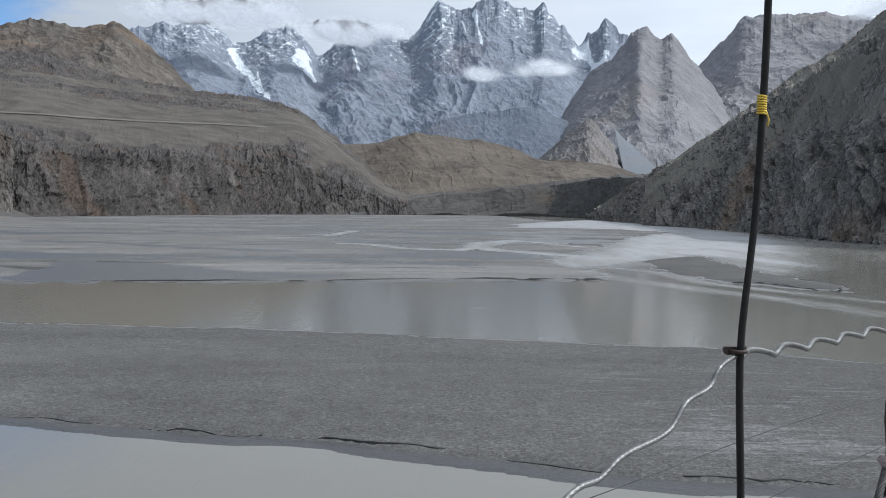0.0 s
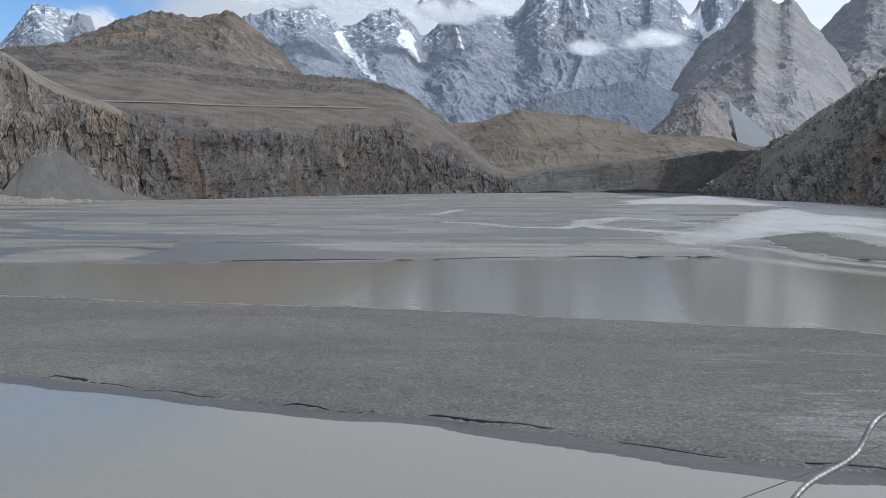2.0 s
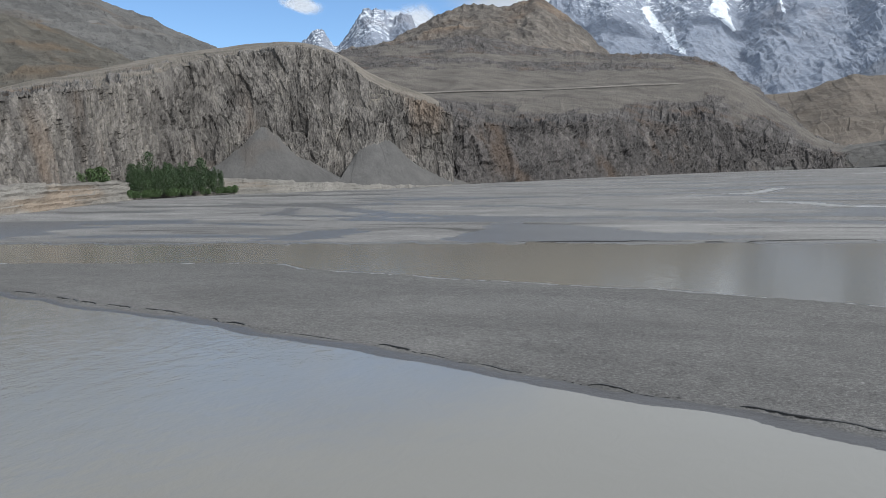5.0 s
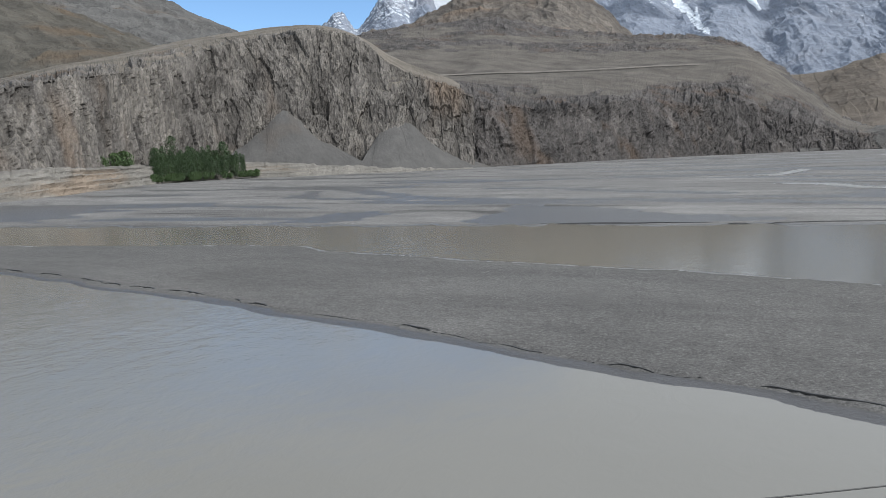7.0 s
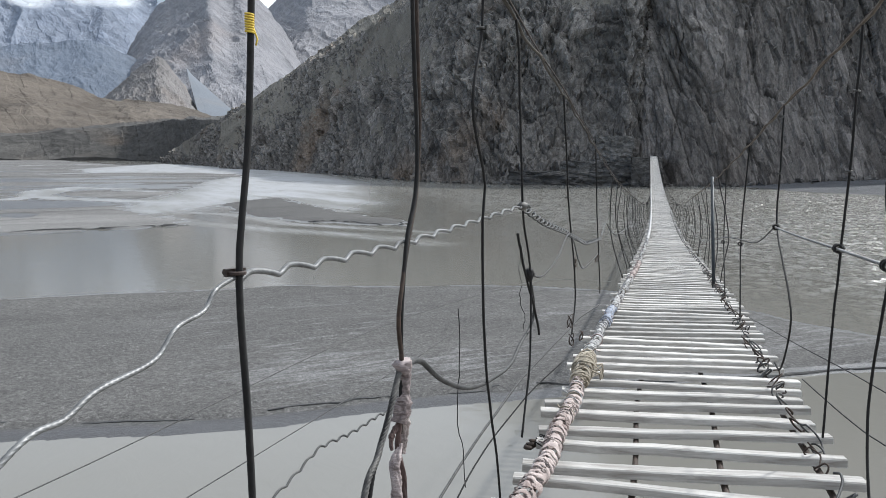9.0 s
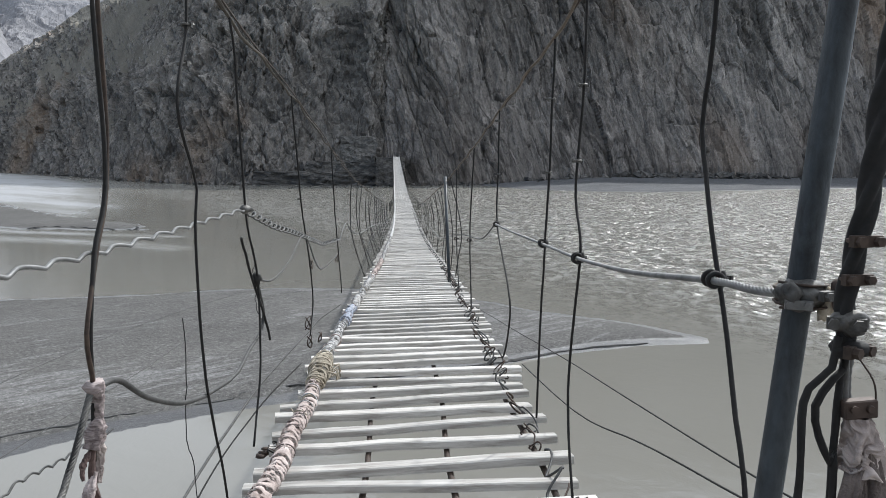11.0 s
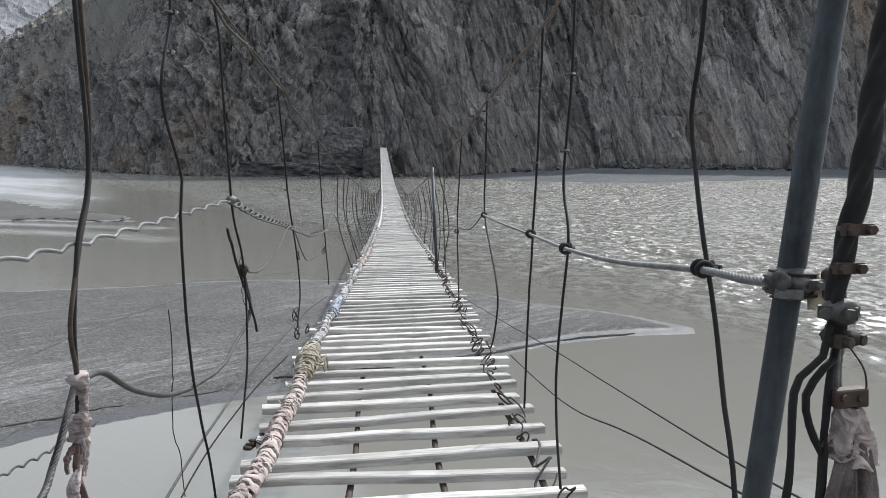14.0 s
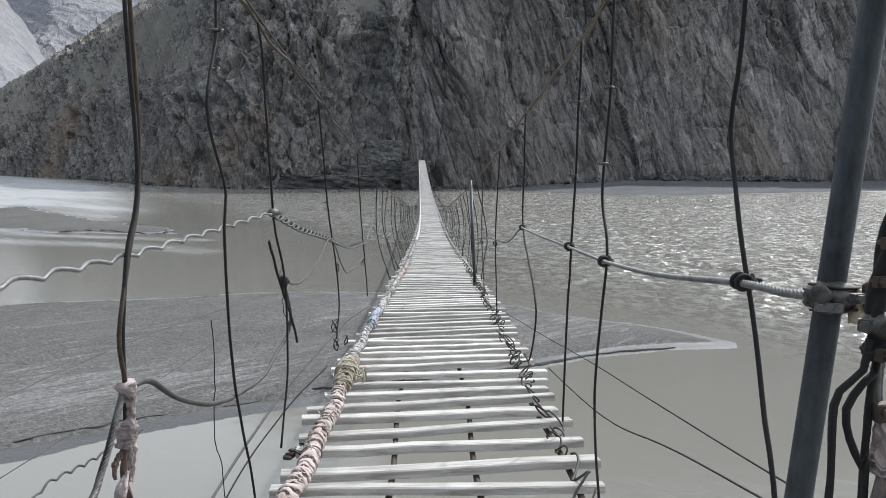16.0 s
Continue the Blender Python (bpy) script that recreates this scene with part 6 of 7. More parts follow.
# stay wires below the rail on both sides
STAYS = [([(0.2, -0.95, 5.46), (1.2, -0.95, 5.39), (3.4, -0.92, 5.27), (7.0, -0.75, 4.9), (10.0, -0.35, 4.45)], 0.0022),
         ([(0.6, -1.0, 5.22), (1.7, -0.95, 5.17), (3.3, -0.92, 5.08), (6.0, -0.8, 4.95), (9.0, -0.4, 4.5)], 0.0026),
         ([(2.2, -0.95, 3.9), (3.9, -0.9, 4.25), (4.9, -0.75, 4.45), (6.5, -0.5, 4.62), (7.6, -0.35, 4.6)], 0.011),
         ([(2.4, -0.8, 4.1), (3.6, -0.72, 4.45), (4.3, -0.55, 4.66), (4.9, -0.40, 4.74)], 0.006),
         ([(1.2, 0.96, 5.38), (1.82, 0.95, 5.28), (3.8, 0.95, 5.04), (8.1, 0.93, 4.5)], 0.004),
         ([(1.2, 0.96, 5.33), (1.84, 0.95, 5.21), (2.47, 0.95, 5.09), (3.6, 0.95, 4.86), (4.7, 0.90, 4.78)], 0.0048)]
for i, (knots, r) in enumerate(STAYS):
    r *= 0.66
    tube("stay_wire", wiggle([at(*q) for q in knots], 0.006 if r < 0.007 else 0.02, 60, 80 + i), r, M_GREYWIRE if i in (0, 1, 2) else M_BLACK, bridge, "thin stay wire beside the deck", 6)
ss = np.linspace(1.9, 3.2, 150)
tube("stay_wire", [at(a, -0.92, np.interp(a, [1.9, 2.4, 3.2], [5.0, 5.03, 4.92]) + 0.012 * abs(math.sin(a * 32)) + 0.004 * math.sin(a * 11)) for a in ss], 0.0036, M_GREYWIRE, bridge, "kinked thin wire", 6)
for sx, ux, z0, z1 in ((3.6, -0.75, 5.28, 4.4), (5.4, -0.75, 5.32, 4.78)):
    tube("loose_wire", wiggle([at(sx, ux, z0), at(sx + 0.02, ux, 0.5 * (z0 + z1)), at(sx + 0.1, ux + 0.02, z1)], 0.03, 40, int(sx * 7)), 0.0024, M_BLACK, bridge, "thin loose hanging wire", 5)
# knots of tangled wire on the left side
for i, (sx, ux, zx, rr) in enumerate(((5.62, -0.41, 5.24, 0.018), (8.2, -0.42, 4.95, 0.022), (5.5, -0.42, 4.86, 0.026), (5.4, -0.40, 4.76, 0.024), (5.7, -0.36, 4.72, 0.02))):
    t = np.linspace(0, 1, 60)
    pts = [at(sx + rr * math.cos(21 * q + i) * (0.5 + q), ux + rr * math.sin(17 * q) * 0.6, zx + rr * 1.6 * math.sin(13 * q + i * 2)) for q in t]
    tube("wire_tangle", pts, 0.0034, M_RUST, bridge, "tangle of rusty lashing wire", 5)
# lashing wires along the right plank ends
for i in range(34):
    sx = 1.5 + i * 0.33 + rng.uniform(-0.06, 0.06)
    pts, n = [], rng.randrange(3, 6)
    for j in range(n * 6):
        q = j / (n * 6)
        rr = 0.012 + 0.028 * abs(math.sin(3.1 * q + i)) * rng.uniform(0.5, 1.2)
        pts.append(at(sx + 0.34 * q + rr * 0.8 * math.cos(6.283 * q * n * 0.5 + i), deck_u(sx) + 0.505 + 0.02 * math.sin(2.3 * i) + rr * math.cos(6.283 * q * n * 0.7 + 2 * i), deck_z(sx) + 0.016 + rr * 1.1 * math.sin(6.283 * q * n * 0.6 + i)))
    tube("lashing", spline(pts, 56), rng.uniform(0.0034, 0.0055), (M_GREYWIRE, M_RUST)[i % 2], bridge, "rusty wire lashing the plank ends to the cable", 5)
for i in range(70):
    sx = 9 + i * 0.6
    for du in (0.53, -0.5):
        if du < 0 and sx < 60:
            continue
        t = np.linspace(0, 1, 12)
        tube("lashing", [at(sx + 0.1 * (q - 0.5), deck_u(sx) + du + 0.03 * math.cos(12 * q), deck_z(sx) + 0.02 + 0.03 * math.sin(12 * q)) for q in t], 0.006, M_GREYWIRE, bridge, "", 4)

# the rag-wrapped rope lying along the left plank ends
rag_u = curve_of([(0.5, -0.295), (2.6, -0.285), (3.1, -0.262), (4.0, -0.25), (5.5, -0.25), (6.6, -0.228), (8.2, -0.19), (11.8, -0.105), (19, -0.03), (29, 0.08), (46, 0.15), (70, 0.12), (100, 0.06), (156, -0.12)])
wrap = tagged(new("rag_wrapped_rope"), "rope bound in faded pink, blue and white rags along the planks", "rope")
RAGS = [(0.6, 4.22, M_RAG_PINK, 0.036), (4.18, 4.72, M_RAG_TAN, 0.042), (4.66, 6.4, M_RAG_WHITE, 0.034), (6.3, 7.2, M_RAG_BLUE, 0.040), (7.1, 10.5, M_RAG_WHITE, 0.036), (10.4, 14.0, M_RAG_PINK, 0.034), (13.9, 24.0, M_RAG_WHITE, 0.034)]
def wrapped(s, rr, mat, seed, sides=22):
    """Cloth strips wound tightly round a rope: overlapping uneven turns with deep creases."""
    n = len(s)
    th = np.arange(sides) * 2 * np.pi / sides
    S, T = np.meshgrid(s, th, indexing="ij")
    turn = S / 0.066 + T / 6.2832 + 1.5 * vnoise(S * 5, np.cos(T) * 0.7, np.sin(T) * 0.7, seed) + 0.5 * vnoise(S * 1.7, 0 * S, 0 * S, seed + 3)
    saw = turn - np.floor(turn)
    own = lattice(np.floor(turn).astype(np.int64), 0 * np.floor(turn).astype(np.int64), 0 * np.floor(turn).astype(np.int64), seed)
    r = rr * (0.80 + 0.22 * np.sin(np.clip(saw * 1.15, 0, 1) * 3.1416) ** 0.6 + 0.20 * (own - 0.5) + 0.26 * fbm(S * 16, 1.6 * np.cos(T), 1.6 * np.sin(T), 3, seed + 5) + 0.16 * vnoise(S * 2.1, 0 * S, 0 * S, seed + 8))
    v = np.empty((n, sides, 3))
    for i in range(n):
        cu, cz = rag_u(s[i]) + 0.008 * math.sin(7 * s[i]), deck_z(s[i]) + 0.016 + rr * 0.9
        u, z = cu + r[i] * np.cos(th), cz + r[i] * np.sin(th)
        v[i, :, 0], v[i, :, 1], v[i, :, 2] = 0.6855 * s[i] + 0.728 * u, 0.728 * s[i] - 0.6855 * u, z
    idx = np.arange(n * sides).reshape(n, sides)
    nxt = np.roll(idx, -1, 1)
    f = np.stack([idx[:-1], nxt[:-1], nxt[1:], idx[1:]], -1).reshape(-1, 4)
    return mesh_object("rag_binding", v.reshape(-1, 3), [tuple(q) for q in f.tolist()], mat, wrap, True)


for k, (a, b, mat, rr) in enumerate(RAGS):
    wrapped(np.linspace(a, b, int((b - a) * (190 if a < 7 else 90 if a < 12 else 45)) + 8), rr, mat, 300 + 11 * k, 22 if a < 7 else 12)
r2 = random.Random(77)
for k in range(46):
    s0 = 0.9 + 8.0 * r2.random() ** 1.4
    rr = 0.036 * r2.uniform(0.95, 1.1)
    a0, turns = r2.uniform(0, 6.28), r2.uniform(0.5, 1.3)
    run = r2.uniform(-0.05, 0.09)
    pts = [at(s0 + run * q, rag_u(s0) + 0.008 * math.sin(7 * s0) + rr * math.cos(a0 + 6.28 * turns * q), deck_z(s0) + 0.046 + rr * math.sin(a0 + 6.28 * turns * q)) for q in np.linspace(0, 1, 20)]
    tail = [at(s0 + run * 1.2, rag_u(s0) + (rr + 0.02) * math.cos(a0 + 6.28 * turns), deck_z(s0) + 0.046 + (rr + 0.02) * math.sin(a0 + 6.28 * turns))]
    tube("binding_cord", pts + tail, r2.uniform(0.0025, 0.0055), (M_RAG_PINK, M_RAG_WHITE, M_RAG_TAN, M_RAG_BROWN)[k % 4], wrap, "", 5)
far_ss = np.linspace(24, END - 1, 300)
tube("rag_binding", [at(s, rag_u(s), deck_z(s) + 0.05) for s in far_ss], 0.033, M_RAG_WHITE, wrap, "", 7, 2, 0.4, 0.5, 1 + 0.35 * np.abs(np.sin(far_ss * 4.3)))
# big straw knot
for i in range(34):
    c0 = 4.20 + 0.5 * r2.random()
    swell = 0.012 + 0.020 * math.exp(-((c0 - 4.55) / 0.13) ** 2)
    lean = r2.uniform(-0.10, 0.16)
    a0 = r2.uniform(0, 6.28)
    pts = [at(c0 + lean * math.sin(q + a0) * 0.6 + 0.01 * math.sin(q * 3 + i), rag_u(4.45) + (0.034 + 0.8 * swell + 0.004 * math.sin(i * 3 + q)) * math.cos(q), deck_z(4.45) + 0.062 + (0.034 + 0.8 * swell) * math.sin(q)) for q in np.linspace(0, r2.uniform(5, 7.5), 26)]
    if i % 5 == 0:
        pts += [at(c0 + 0.04, rag_u(4.45) + 0.09, deck_z(4.45) + 0.05), at(c0 + 0.05, rag_u(4.45) + 0.10, deck_z(4.45) - 0.02)]
    tube("binding_cord", pts, r2.uniform(0.003, 0.0065), M_RAG_TAN, wrap, "straw coloured rope knot", 5)

# rags knotted at the foot of the doubled hanger
rags = tagged(new("knotted_rags"), "twisted strips of torn cloth knotted on the hanger wires", "rags")


def rag(pts, radius, mat, seed, parent, flat=0.5, label=""):
    n, sides = 90, 30
    t = np.linspace(0, 1, n)
    v, f = tube_geo(spline(pts, n), 1.0, sides)
    core = np.repeat(spline(pts, n), sides, axis=0)
    T, A = np.repeat(t, sides), np.tile(np.arange(sides) * 2 * np.pi / sides, n)
    turn = A + 5.0 * T + 1.2 * vnoise(T * 5, np.cos(A), np.sin(A), seed)
    fold = np.abs(np.sin(1.5 * turn)) ** 0.7 + 0.5 * np.abs(np.sin(4 * turn + 9 * T + seed))
    r = radius * (0.55 + 0.42 * fold + 0.22 * fbm(T * 9, np.cos(A), np.sin(A), 3, seed + 4)) * (0.8 + 0.35 * vnoise(T * 4, 0 * T, 0 * T, seed + 9))
    v = core + (v - core) * np.stack([r, r, r], 1)
    ob = mesh_object("cloth_strip", v, f, mat, parent, True)
    return tagged(ob, label) if label else ob


M_RAG_STRIPE = plain("striped_pink_cloth", (0.085, 0.060, 0.058), (0.56, 0.48, 0.46), 0.95, 34.0, 0, 0.9, 0.008, (0.4, 0.4, 2.4))
M_RAG_DARK = plain("dark_red_brown_cloth", (0.045, 0.028, 0.025), (0.155, 0.105, 0.094), 0.95, 26.0, 0, 0.9, 0.008)
rag([at(1.632, -0.408, 5.552), at(1.640, -0.402, 5.520), at(1.640, -0.405, 5.470), at(1.622, -0.412, 5.425)], 0.0165, M_RAG_STRIPE, 1, rags, label="pinkish cloth with dark stripes")
rag([at(1.628, -0.41, 5.44), at(1.650, -0.405, 5.420), at(1.655, -0.41, 5.385), at(1.648, -0.41, 5.350)], 0.0085, M_RAG_BEIGE, 5, rags)
rag([at(1.622, -0.41, 5.43), at(1.628, -0.415, 5.37), at(1.645, -0.41, 5.31), at(1.66, -0.41, 5.24), at(1.67, -0.41, 5.05)], 0.0085, M_RAG_DARK, 2, rags, label="dark red-brown twisted strip")
rag([at(1.63, -0.41, 5.38), at(1.612, -0.415, 5.34), at(1.605, -0.41, 5.29), at(1.612, -0.41, 5.22)], 0.0105, M_RAG_STRIPE, 3, rags)
rag([at(1.615, -0.412, 5.425), at(1.585, -0.415, 5.405), at(1.572, -0.41, 5.385)], 0.0055, M_RAG_DARK, 4, rags)
for ex, r, mt in (((1.405, 5.34), 0.0054, M_IRON), ((1.44, 5.34), 0.0042, M_BLACK)):
    laid("anchor_wire", wiggle([at(1.63, -0.41, 5.54), at(1.50, -0.41, 5.44 if r > 0.006 else 5.41), at(ex[0], -0.41, ex[1]), at(ex[0] - 0.12, -0.41, 5.0)], 0.004, 240, 9), r, mt, bridge, "wire running down from the knotted rags", 6, 0.06, 0.5)

# ---------------------------------------------------------------- bridge head beside the camera
post = tagged(new("steel_post"), "leaning blue-grey steel tube clamped to the cables", "post")
top, mid, low = np.array(at(0.91, 0.644, 6.60)), np.array(at(0.91, 0.5728, 5.85)), np.array(at(0.91, 0.4826, 4.9))
line = [low + (mid - low) * t for t in np.linspace(0, 1, 10)] + [mid + (top - mid) * t for t in np.linspace(0.1, 1, 8)]
tube("tube", line, 0.0138, M_POLE, post, "", 20)
lump("joint_wrapping", 0.905, 0.572, 5.845, (0.0245, 0.0245, 0.017), M_IRON, post, 4, "torn grey tin band wrapped round the post", 0.28)
lump("joint_wrapping", 0.89, 0.552, 5.848, (0.010, 0.011, 0.012), M_IRON, post, 7, "", 0.5)
lump("joint_wrapping", 0.88, 0.600, 5.848, (0.010, 0.010, 0.013), M_COPPER, post, 9, "rusty lump of wire and cloth on the joint", 0.5)
lump("joint_wrapping", 0.893, 0.594, 5.838, (0.010, 0.009, 0.017), M_RAG_TAN, post, 12, "", 0.5)
clamp(post, 0.888, 0.560, 5.838, 0.010, M_STEEL, 250)
clamp(post, 0.885, 0.585, 5.848, 0.011, M_IRON, 290)
tubes("tie_wire", [(coil(0.908, 0.5725, 5.845, 0.0255, 0.026, 3.5, 0.001, 4), 0.0016, 5), (coil(0.906, 0.5735, 5.842, 0.026, -0.020, 2.5, 0.001, 8), 0.0014, 5)], M_RUST, post, "thin tie wire round the joint")

anchor = tagged(new("anchor_cable"), "thick dark spliced cable held with rusty clamps", "cable")
tube("spliced_cable", wiggle([at(0.78, 0.60, 6.45), at(0.78, 0.578, 6.12), at(0.78, 0.568, 6.03), at(0.78, 0.562, 5.96), at(0.78, 0.552, 5.90), at(0.78, 0.547, 5.86), at(0.78, 0.550, 5.81)], 0.001, 240, 2), 0.0085, M_BLACK, anchor, "", 24, 3, 0.16, 0.5, np.linspace(1.5, 0.85, 240))
for i, (uu, zz, sz) in enumerate(((0.5545, 5.913, 0.011), (0.5495, 5.88, 0.0105), (0.548, 5.842, 0.0165), (0.550, 5.818, 0.012))):
    clamp(anchor, 0.78, uu, zz, sz * (0.72 if i == 2 else 1.0), M_IRON if i == 2 else M_RUST, (-80, -80, -115, -60)[i])
    if i > 1:
        lump("cable_grip", 0.778, uu + 0.002, zz, (0.013, 0.016, 0.011 if i == 2 else 0.008), M_IRON if i == 2 else M_BLACK, anchor, 20 + i, "corroded iron grip round the cable", 0.3)
for i, kn in enumerate(([(0.54, 5.83), (0.535, 5.80), (0.522, 5.79), (0.512, 5.77), (0.513, 5.70), (0.508, 5.62), (0.50, 5.3)], [(0.549, 5.80), (0.535, 5.785), (0.525, 5.765), (0.530, 5.74), (0.541, 5.715), (0.546, 5.69), (0.545, 5.3)],
                        [(0.552, 5.81), (0.548, 5.78), (0.547, 5.74), (0.546, 5.68), (0.545, 5.3)], [(0.555, 5.81), (0.556, 5.79), (0.5565, 5.76)], [(0.562, 5.81), (0.560, 5.79), (0.562, 5.76)])):
    tube("strand", spline([at(0.775 + 0.004 * i, a, b) for a, b in kn], 40), 0.0034 if i < 3 else 0.003, M_BLACK if i < 3 else M_STEEL, anchor, "loose cable strand", 8, 4, 0.03, 0.2)
tube("strand", spline([at(0.78, 0.562, 5.81), at(0.775, 0.574, 5.79), at(0.775, 0.577, 5.77), at(0.775, 0.571, 5.762)], 24), 0.0009, M_RUST, anchor, "thin wire end", 5)
bm = bmesh.new()
bmesh.ops.create_cube(bm, size=1.0, matrix=Matrix.Translation(at(0.778, 0.564, 5.765)) @ frame_axes @ pose(0, 0, 0, 0, -4, 0) @ Matrix.Diagonal((0.030, 0.012, 0.0165, 1)))
bmesh.ops.bevel(bm, geom=bm.edges[:], offset=0.0012, segments=1, affect="EDGES")
for dx in (-0.008, 0.007):
    bmesh.ops.create_cone(bm, cap_ends=True, segments=8, radius1=0.004, radius2=0.0034, depth=0.003, matrix=Matrix.Translation(at(0.7705, 0.564 + dx, 5.766)) @ frame_axes @ pose(0, 0, 0, 90))
part("clamp_plate", bm, M_COPPER, anchor, "rusty riveted clamp plate")
cloth = tagged(new("wrapped_cloth"), "crumpled grey brown cloth tied round the anchor cable", "cloth")


def drape(line, r0, r1, mat, seed, parent, folds=3.0):
    """Cloth bunched round a line: deep lengthwise folds that widen downwards, with a ragged hem."""
    n, sides = 70, 72
    c = spline(line, n)
    T, A = np.meshgrid(np.linspace(0, 1, n), np.arange(sides) * 2 * np.pi / sides, indexing="ij")
    turn = A + 1.3 * T + 0.9 * vnoise(T * 3, np.cos(A), np.sin(A), seed)
    fold = 0.55 * np.abs(np.sin(folds * turn)) + 0.35 * np.abs(np.sin(2.3 * folds * turn + 4 * T)) + 0.5 * fbm(T * 4, 1.5 * np.cos(A), 1.5 * np.sin(A), 4, seed + 2)
    r = (r0 + (r1 - r0) * T) * (0.62 + 0.62 * fold)
    g = np.empty((n, sides, 3))
    up = 0.006 * vnoise(np.cos(A) * 2, np.sin(A) * 2, T * 0, seed + 5) * T
    for k in range(3):
        g[..., k] = c[:, k][:, None]
    g[..., 0] += r * np.cos(A)
    g[..., 1] += r * np.sin(A)
    g[..., 2] += up
    ob = sheet("cloth_fold", g, mat, None, True, True)
    ob.parent = parent
    return ob


drape([at(0.78, 0.564, 5.757), at(0.78, 0.568, 5.742), at(0.782, 0.571, 5.722), at(0.785, 0.573, 5.705)], 0.010, 0.022, M_RAG_BEIGE, 6, cloth)
drape([at(0.782, 0.570, 5.728), at(0.78, 0.575, 5.69), at(0.775, 0.570, 5.62), at(0.77, 0.562, 5.5), at(0.77, 0.555, 5.36)], 0.014, 0.040, M_RAG_BROWN, 7, cloth, 2.5)
drape([at(0.775, 0.565, 5.712), at(0.765, 0.552, 5.67), at(0.76, 0.535, 5.60), at(0.76, 0.52, 5.48)], 0.008, 0.020, M_RAG_BROWN, 8, cloth, 2.0)

# slim steel post further along the rail
tube("rail_post", [at(10.15, 0.84, 4.40), at(10.5, 0.83, 5.02), at(10.9, 0.82, 5.70)], 0.020, M_POLE, bridge, "slim grey steel rail post", 10)

# stone abutment that carries the near end
def stone_block(name, lo, hi, mat, label, seed, rough=0.10):
    bm = bmesh.new()
    bmesh.ops.create_cube(bm, size=1.0)
    for v in bm.verts:
        v.co = Vector([(lo[i] + hi[i]) / 2 + v.co[i] * (hi[i] - lo[i]) for i in range(3)])
    bmesh.ops.subdivide_edges(bm, edges=bm.edges[:], cuts=7 if rough < 0.2 else 15, use_grid_fill=True)
    for v in bm.verts:
        v.co += rough * Vector((noise.noise(v.co * 1.3 * (0.1 / rough) ** 0.6), noise.noise(v.co * 1.3 + Vector((9, 0, 0))), 0.3 * noise.noise(v.co * 1.3 + Vector((0, 7, 0)))))
    for v in bm.verts:
        v.co = Vector(at(v.co.y, v.co.x, v.co.z))
    bmesh.ops.recalc_face_normals(bm, faces=bm.faces)
    me = bpy.data.meshes.new(name)
    bm.to_mesh(me)
    bm.free()
    me.materials.append(mat)
    return tagged(new(name, me), label, "abutment", kind="structure")


stone_block("abutment", (-2.2, -9.0, -1.0), (2.6, 1.55, 4.72), M_MASONRY, "rough stone abutment under the near end of the bridge", 1)
M_DRYSTONE = rock("dry_stone", (0.05, 0.048, 0.045), (0.115, 0.108, 0.10), (0.23, 0.218, 0.20), 0.9, (0.45, 0.45, 1.2), (0, 0, 0), 0.12, contrast=0.0, facet=0.3, crack=0.8)
M_PIER = rock("pale_dry_stone", (0.085, 0.08, 0.074), (0.165, 0.155, 0.142), (0.27, 0.255, 0.232), 0.8, (0.5, 0.5, 1.2), (0, 0, 0), 0.10, contrast=0.0, facet=0.25, crack=0.7)
stone_block("rock_ledge", (-27.0, 158.5, -1.0), (-1.5, 185.0, 2.6), M_DRYSTONE, "dark rubble ledge at the water under the far bridge end", 2, 1.1)
stone_block("rock_ledge", (-17.0, 160.0, 1.5), (-2.0, 185.0, 4.6), M_DRYSTONE, "low dry-stone wall on the ledge beside the far bridge end", 4, 0.5)
stone_block("rock_ledge", (-3.4, 156.2, -1.0), (1.9, 180.0, 5.45), M_DRYSTONE, "dark stone pier that carries the far end of the bridge", 3, 0.3)
stone_block("anchor_pier", (-10.5, 164.0, 2.0), (-3.6, 180.0, 9.6), M_PIER, "pale dry-stone anchor pier against the cliff", 5, 0.45)


def rockfall(foot, count, seed, sizes, label, spread=5.0, middle=None):
    """Broken slabs lying along the foot of a cliff."""
    r = random.Random(seed)
    line = spline([(a, b, 0) for a, b in foot], 200)
    vs, fs = [], []
    for _ in range(count):
        q = int(np.clip(r.gauss(middle, 32) if middle else r.uniform(0, 199), 0, 199))
        c = line[q] + np.array([-0.55, -0.83, 0]) * spread * (r.random() ** 1.6 - 0.15)
        size = sizes[0] + (sizes[1] - sizes[0]) * r.random() ** 3
        z = float(bed_height(np.array([c[0]]), np.array([c[1]]))[0])
        turn = pose(c[0], c[1], max(z, 0.0) + 0.25 * size, r.uniform(-35, 35), r.uniform(-35, 35), r.uniform(0, 360))
        k = len(vs)
        for sx in (-1, 1):
            for sy in (-1, 1):
                for sz in (-1, 1):
                    vs.append(turn @ Vector((sx * size * r.uniform(0.55, 1.0), sy * size * r.uniform(0.4, 0.75), sz * size * r.uniform(0.18, 0.42))))
        fs += [tuple(k + j for j in f) for f in ((0, 1, 3, 2), (4, 6, 7, 5), (0, 4, 5, 1), (2, 3, 7, 6), (0, 2, 6, 4), (1, 5, 7, 3))]
    return tagged(mesh_object("rockfall", vs, fs, M_DRYSTONE), label, "rocks", kind="stuff")


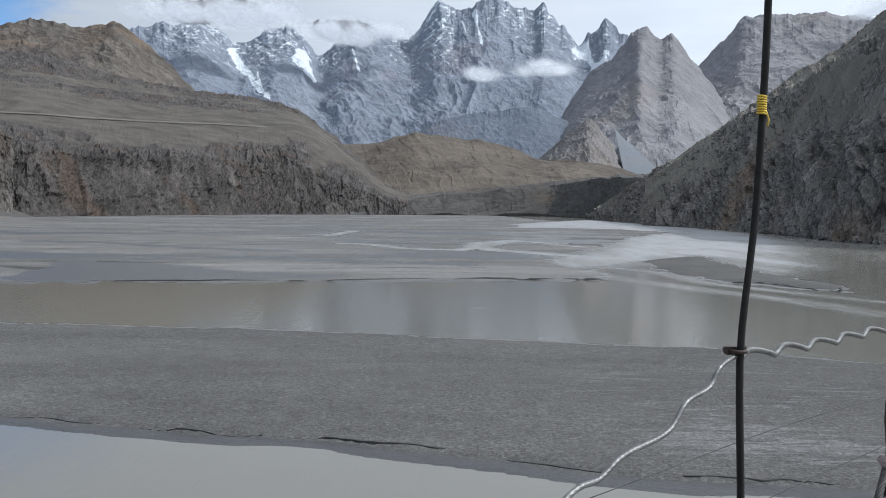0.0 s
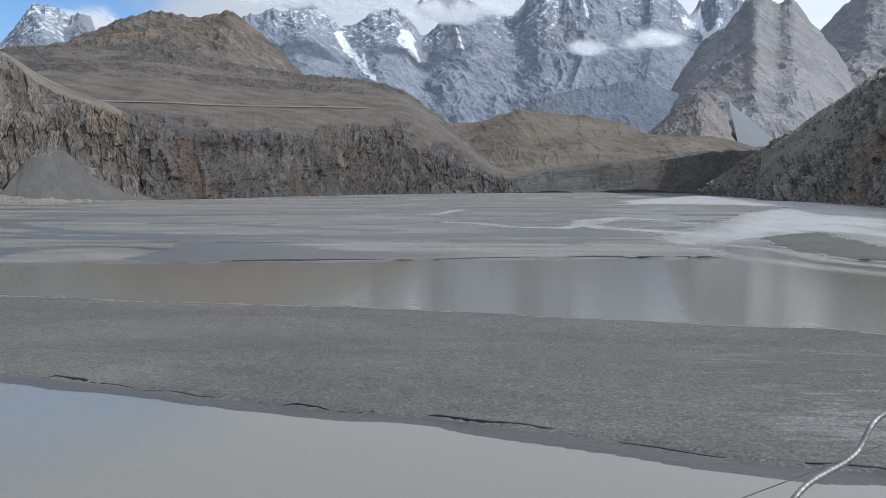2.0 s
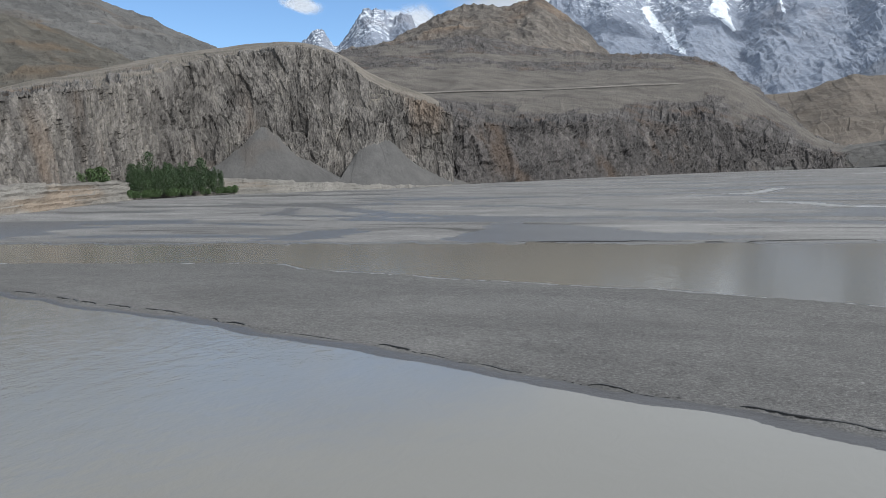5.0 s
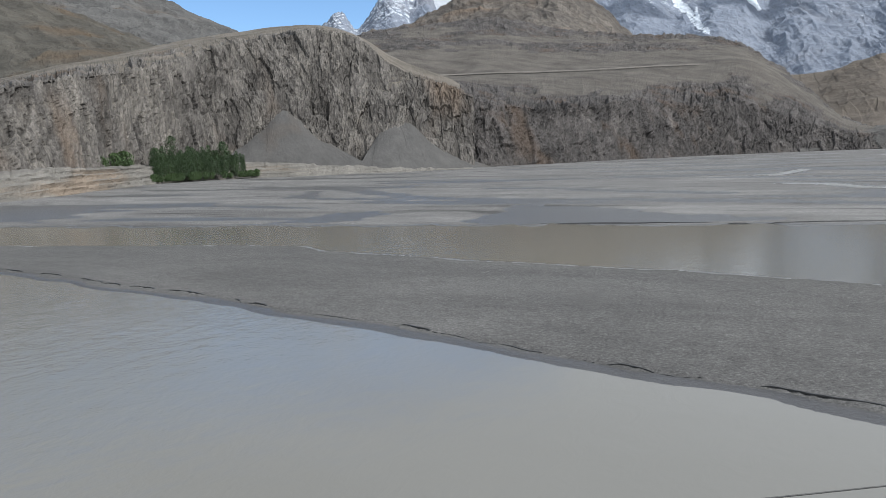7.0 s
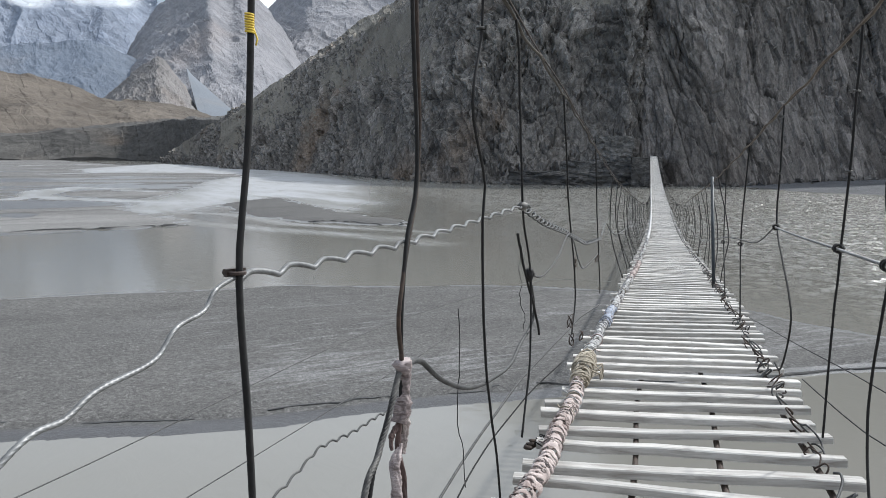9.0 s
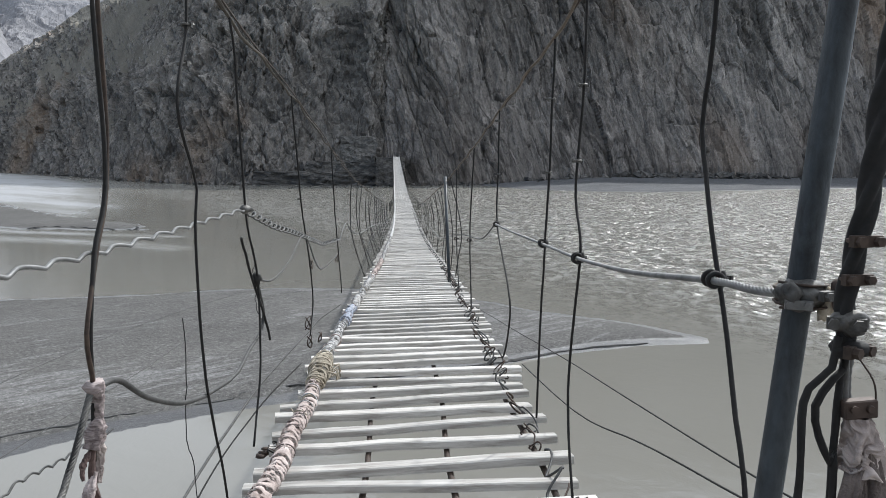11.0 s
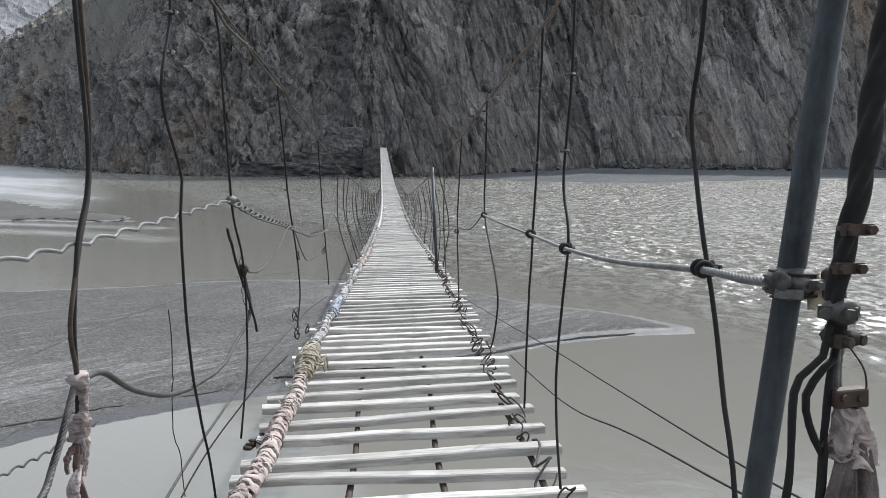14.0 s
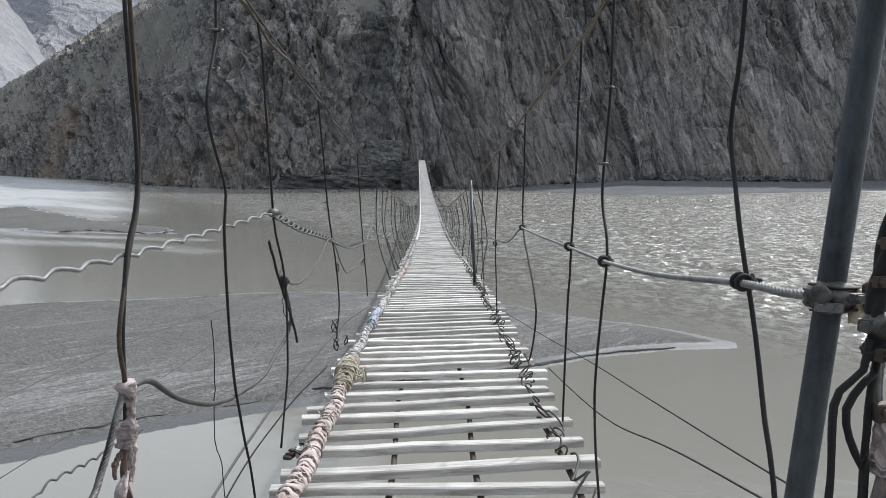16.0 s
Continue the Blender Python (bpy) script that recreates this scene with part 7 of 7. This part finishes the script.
rockfall([(133, 109), (145, 107), (158, 102), (171, 96), (184, 89), (198, 81), (214, 72)], 420, 5, (0.3, 1.5), "pile of broken dark slabs at the cliff foot", 8.0, 118)
rockfall([(85, 216), (83, 188), (80, 167), (81, 152), (85, 138), (96, 132), (108, 126), (114, 117), (121, 111), (133, 109), (145, 107), (171, 96), (214, 72), (256, 47)], 420, 6, (0.2, 1.1), "loose rocks along the water under the cliff", 3.0)


# ---------------------------------------------------------------- poplars on the pale bank
def poplar(seed, height, width, leaf_mat):
    r = random.Random(seed)
    tree = new("poplar_tree")
    v, f = tube_geo([(0, 0, -0.4), (0.05 * r.random(), 0, height * 0.4), (0, 0.06, height * 0.93)], 0.16, 7, 0, 1, 0, [1, 0.6, 0.12])
    mesh_object("trunk", v, f, M_BARK, tree, True)
    lv, lf, limbs = [], [], []
    for i in range(16):
        z0 = height * (0.12 + 0.74 * i / 16)
        a = r.uniform(0, 6.283)
        ln = width * r.uniform(0.4, 0.9) * (1 - 0.5 * i / 16)
        limbs.append(([(0, 0, z0), (0.5 * ln * math.cos(a), 0.5 * ln * math.sin(a), z0 + 0.5 * ln), (ln * math.cos(a), ln * math.sin(a), z0 + ln * 1.5)], 0.035, 4))
    for pts, rr, sd in limbs:
        k = len(lv)
        vv, ff = tube_geo(pts, rr, sd)
        lv += list(vv)
        lf += [tuple(j + k for j in q) for q in ff]
    mesh_object("limbs", lv, lf, M_BARK, tree)
    cv, cf = [], []
    for i in range(720):
        h = r.random() ** 0.85
        z = height * (0.08 + 0.92 * h)
        prof = width * (0.35 + 1.1 * h) * (1 - h) ** 0.5 * 1.9 + 0.10
        a, q = r.uniform(0, 6.283), prof * (0.35 + 0.65 * math.sqrt(r.random())) * (0.75 + 0.4 * math.sin(5 * z + a * 2))
        c = Vector((q * math.cos(a), q * math.sin(a), z))
        d = Vector((r.uniform(-1, 1), r.uniform(-1, 1), r.uniform(0.2, 1.4))).normalized() * r.uniform(0.22, 0.42)
        e = d.cross(Vector((r.uniform(-1, 1), r.uniform(-1, 1), 0.3))).normalized() * r.uniform(0.10, 0.2)
        k = len(cv)
        cv += [c - d * 0.6, c + e, c + d, c - e]
        cf.append((k, k + 1, k + 2, k + 3))
    mesh_object("crown", cv, cf, leaf_mat, tree)
    return tagged(tree, "slender green poplar in a grove on the river bank", "tree", "poplars on the bank")


masters = [poplar(1, 11.0, 1.5, M_LEAF), poplar(2, 9.0, 1.7, M_LEAF), poplar(3, 10.0, 1.9, M_LEAF), poplar(4, 4.6, 1.6, M_LEAF2)]
GROVE_A, GROVE_B = np.array([-200.0, 170.0]), np.array([-200.5, 211.0])
spots = []
for i in range(210):
    f = rng.random()
    back = rng.uniform(0, 9)
    p = GROVE_A + (GROVE_B - GROVE_A) * f + np.array([-0.75, 0.65]) * back
    spots.append((p[0], p[1], 0.8 + 0.5 * back, rng.randrange(3), rng.uniform(0.38, 0.66) * (1 - 0.35 * max(0, f - 0.6) / 0.4)))
for f, kind, sc in ((-0.33, 3, 1.3), (-0.36, 3, 1.1), (-0.41, 3, 1.25), (-0.44, 3, 1.1), (-0.50, 3, 1.2), (-0.17, 3, 1.2), (-0.23, 3, 1.1), (-0.30, 3, 0.8), (-0.38, 3, 1.0), (-0.47, 3, 0.9), (-0.14, 3, 0.7), (-0.20, 1, 0.5), (-0.62, 1, 0.75), (0.1, 3, 0.9), (0.25, 3, 0.7), (-0.55, 1, 0.5)):
    p = GROVE_A + (GROVE_B - GROVE_A) * f * 1.6 + np.array([-2.0, 1.5])
    spots.append((p[0] if f > 0 else p[0] + 12 * -f, p[1], 4.6 if f < 0 else 2.6, kind, sc))
for i in range(46):
    f = rng.uniform(-0.1, 1.12)
    p = GROVE_A + (GROVE_B - GROVE_A) * f
    spots.append((p[0] + rng.uniform(0, 1.6), p[1], 0.5, 3, rng.uniform(0.35, 0.6)))
used = set()
for x, y, z, kind, sc in spots:
    m = Matrix.Translation((x, y, z)) @ pose(0, 0, 0, 0, 0, rng.uniform(0, 360))
    if kind not in used:
        used.add(kind)
        masters[kind].matrix_world = m
    else:
        t = copy_thing(masters[kind], m)
        t.scale = (sc, sc, sc)
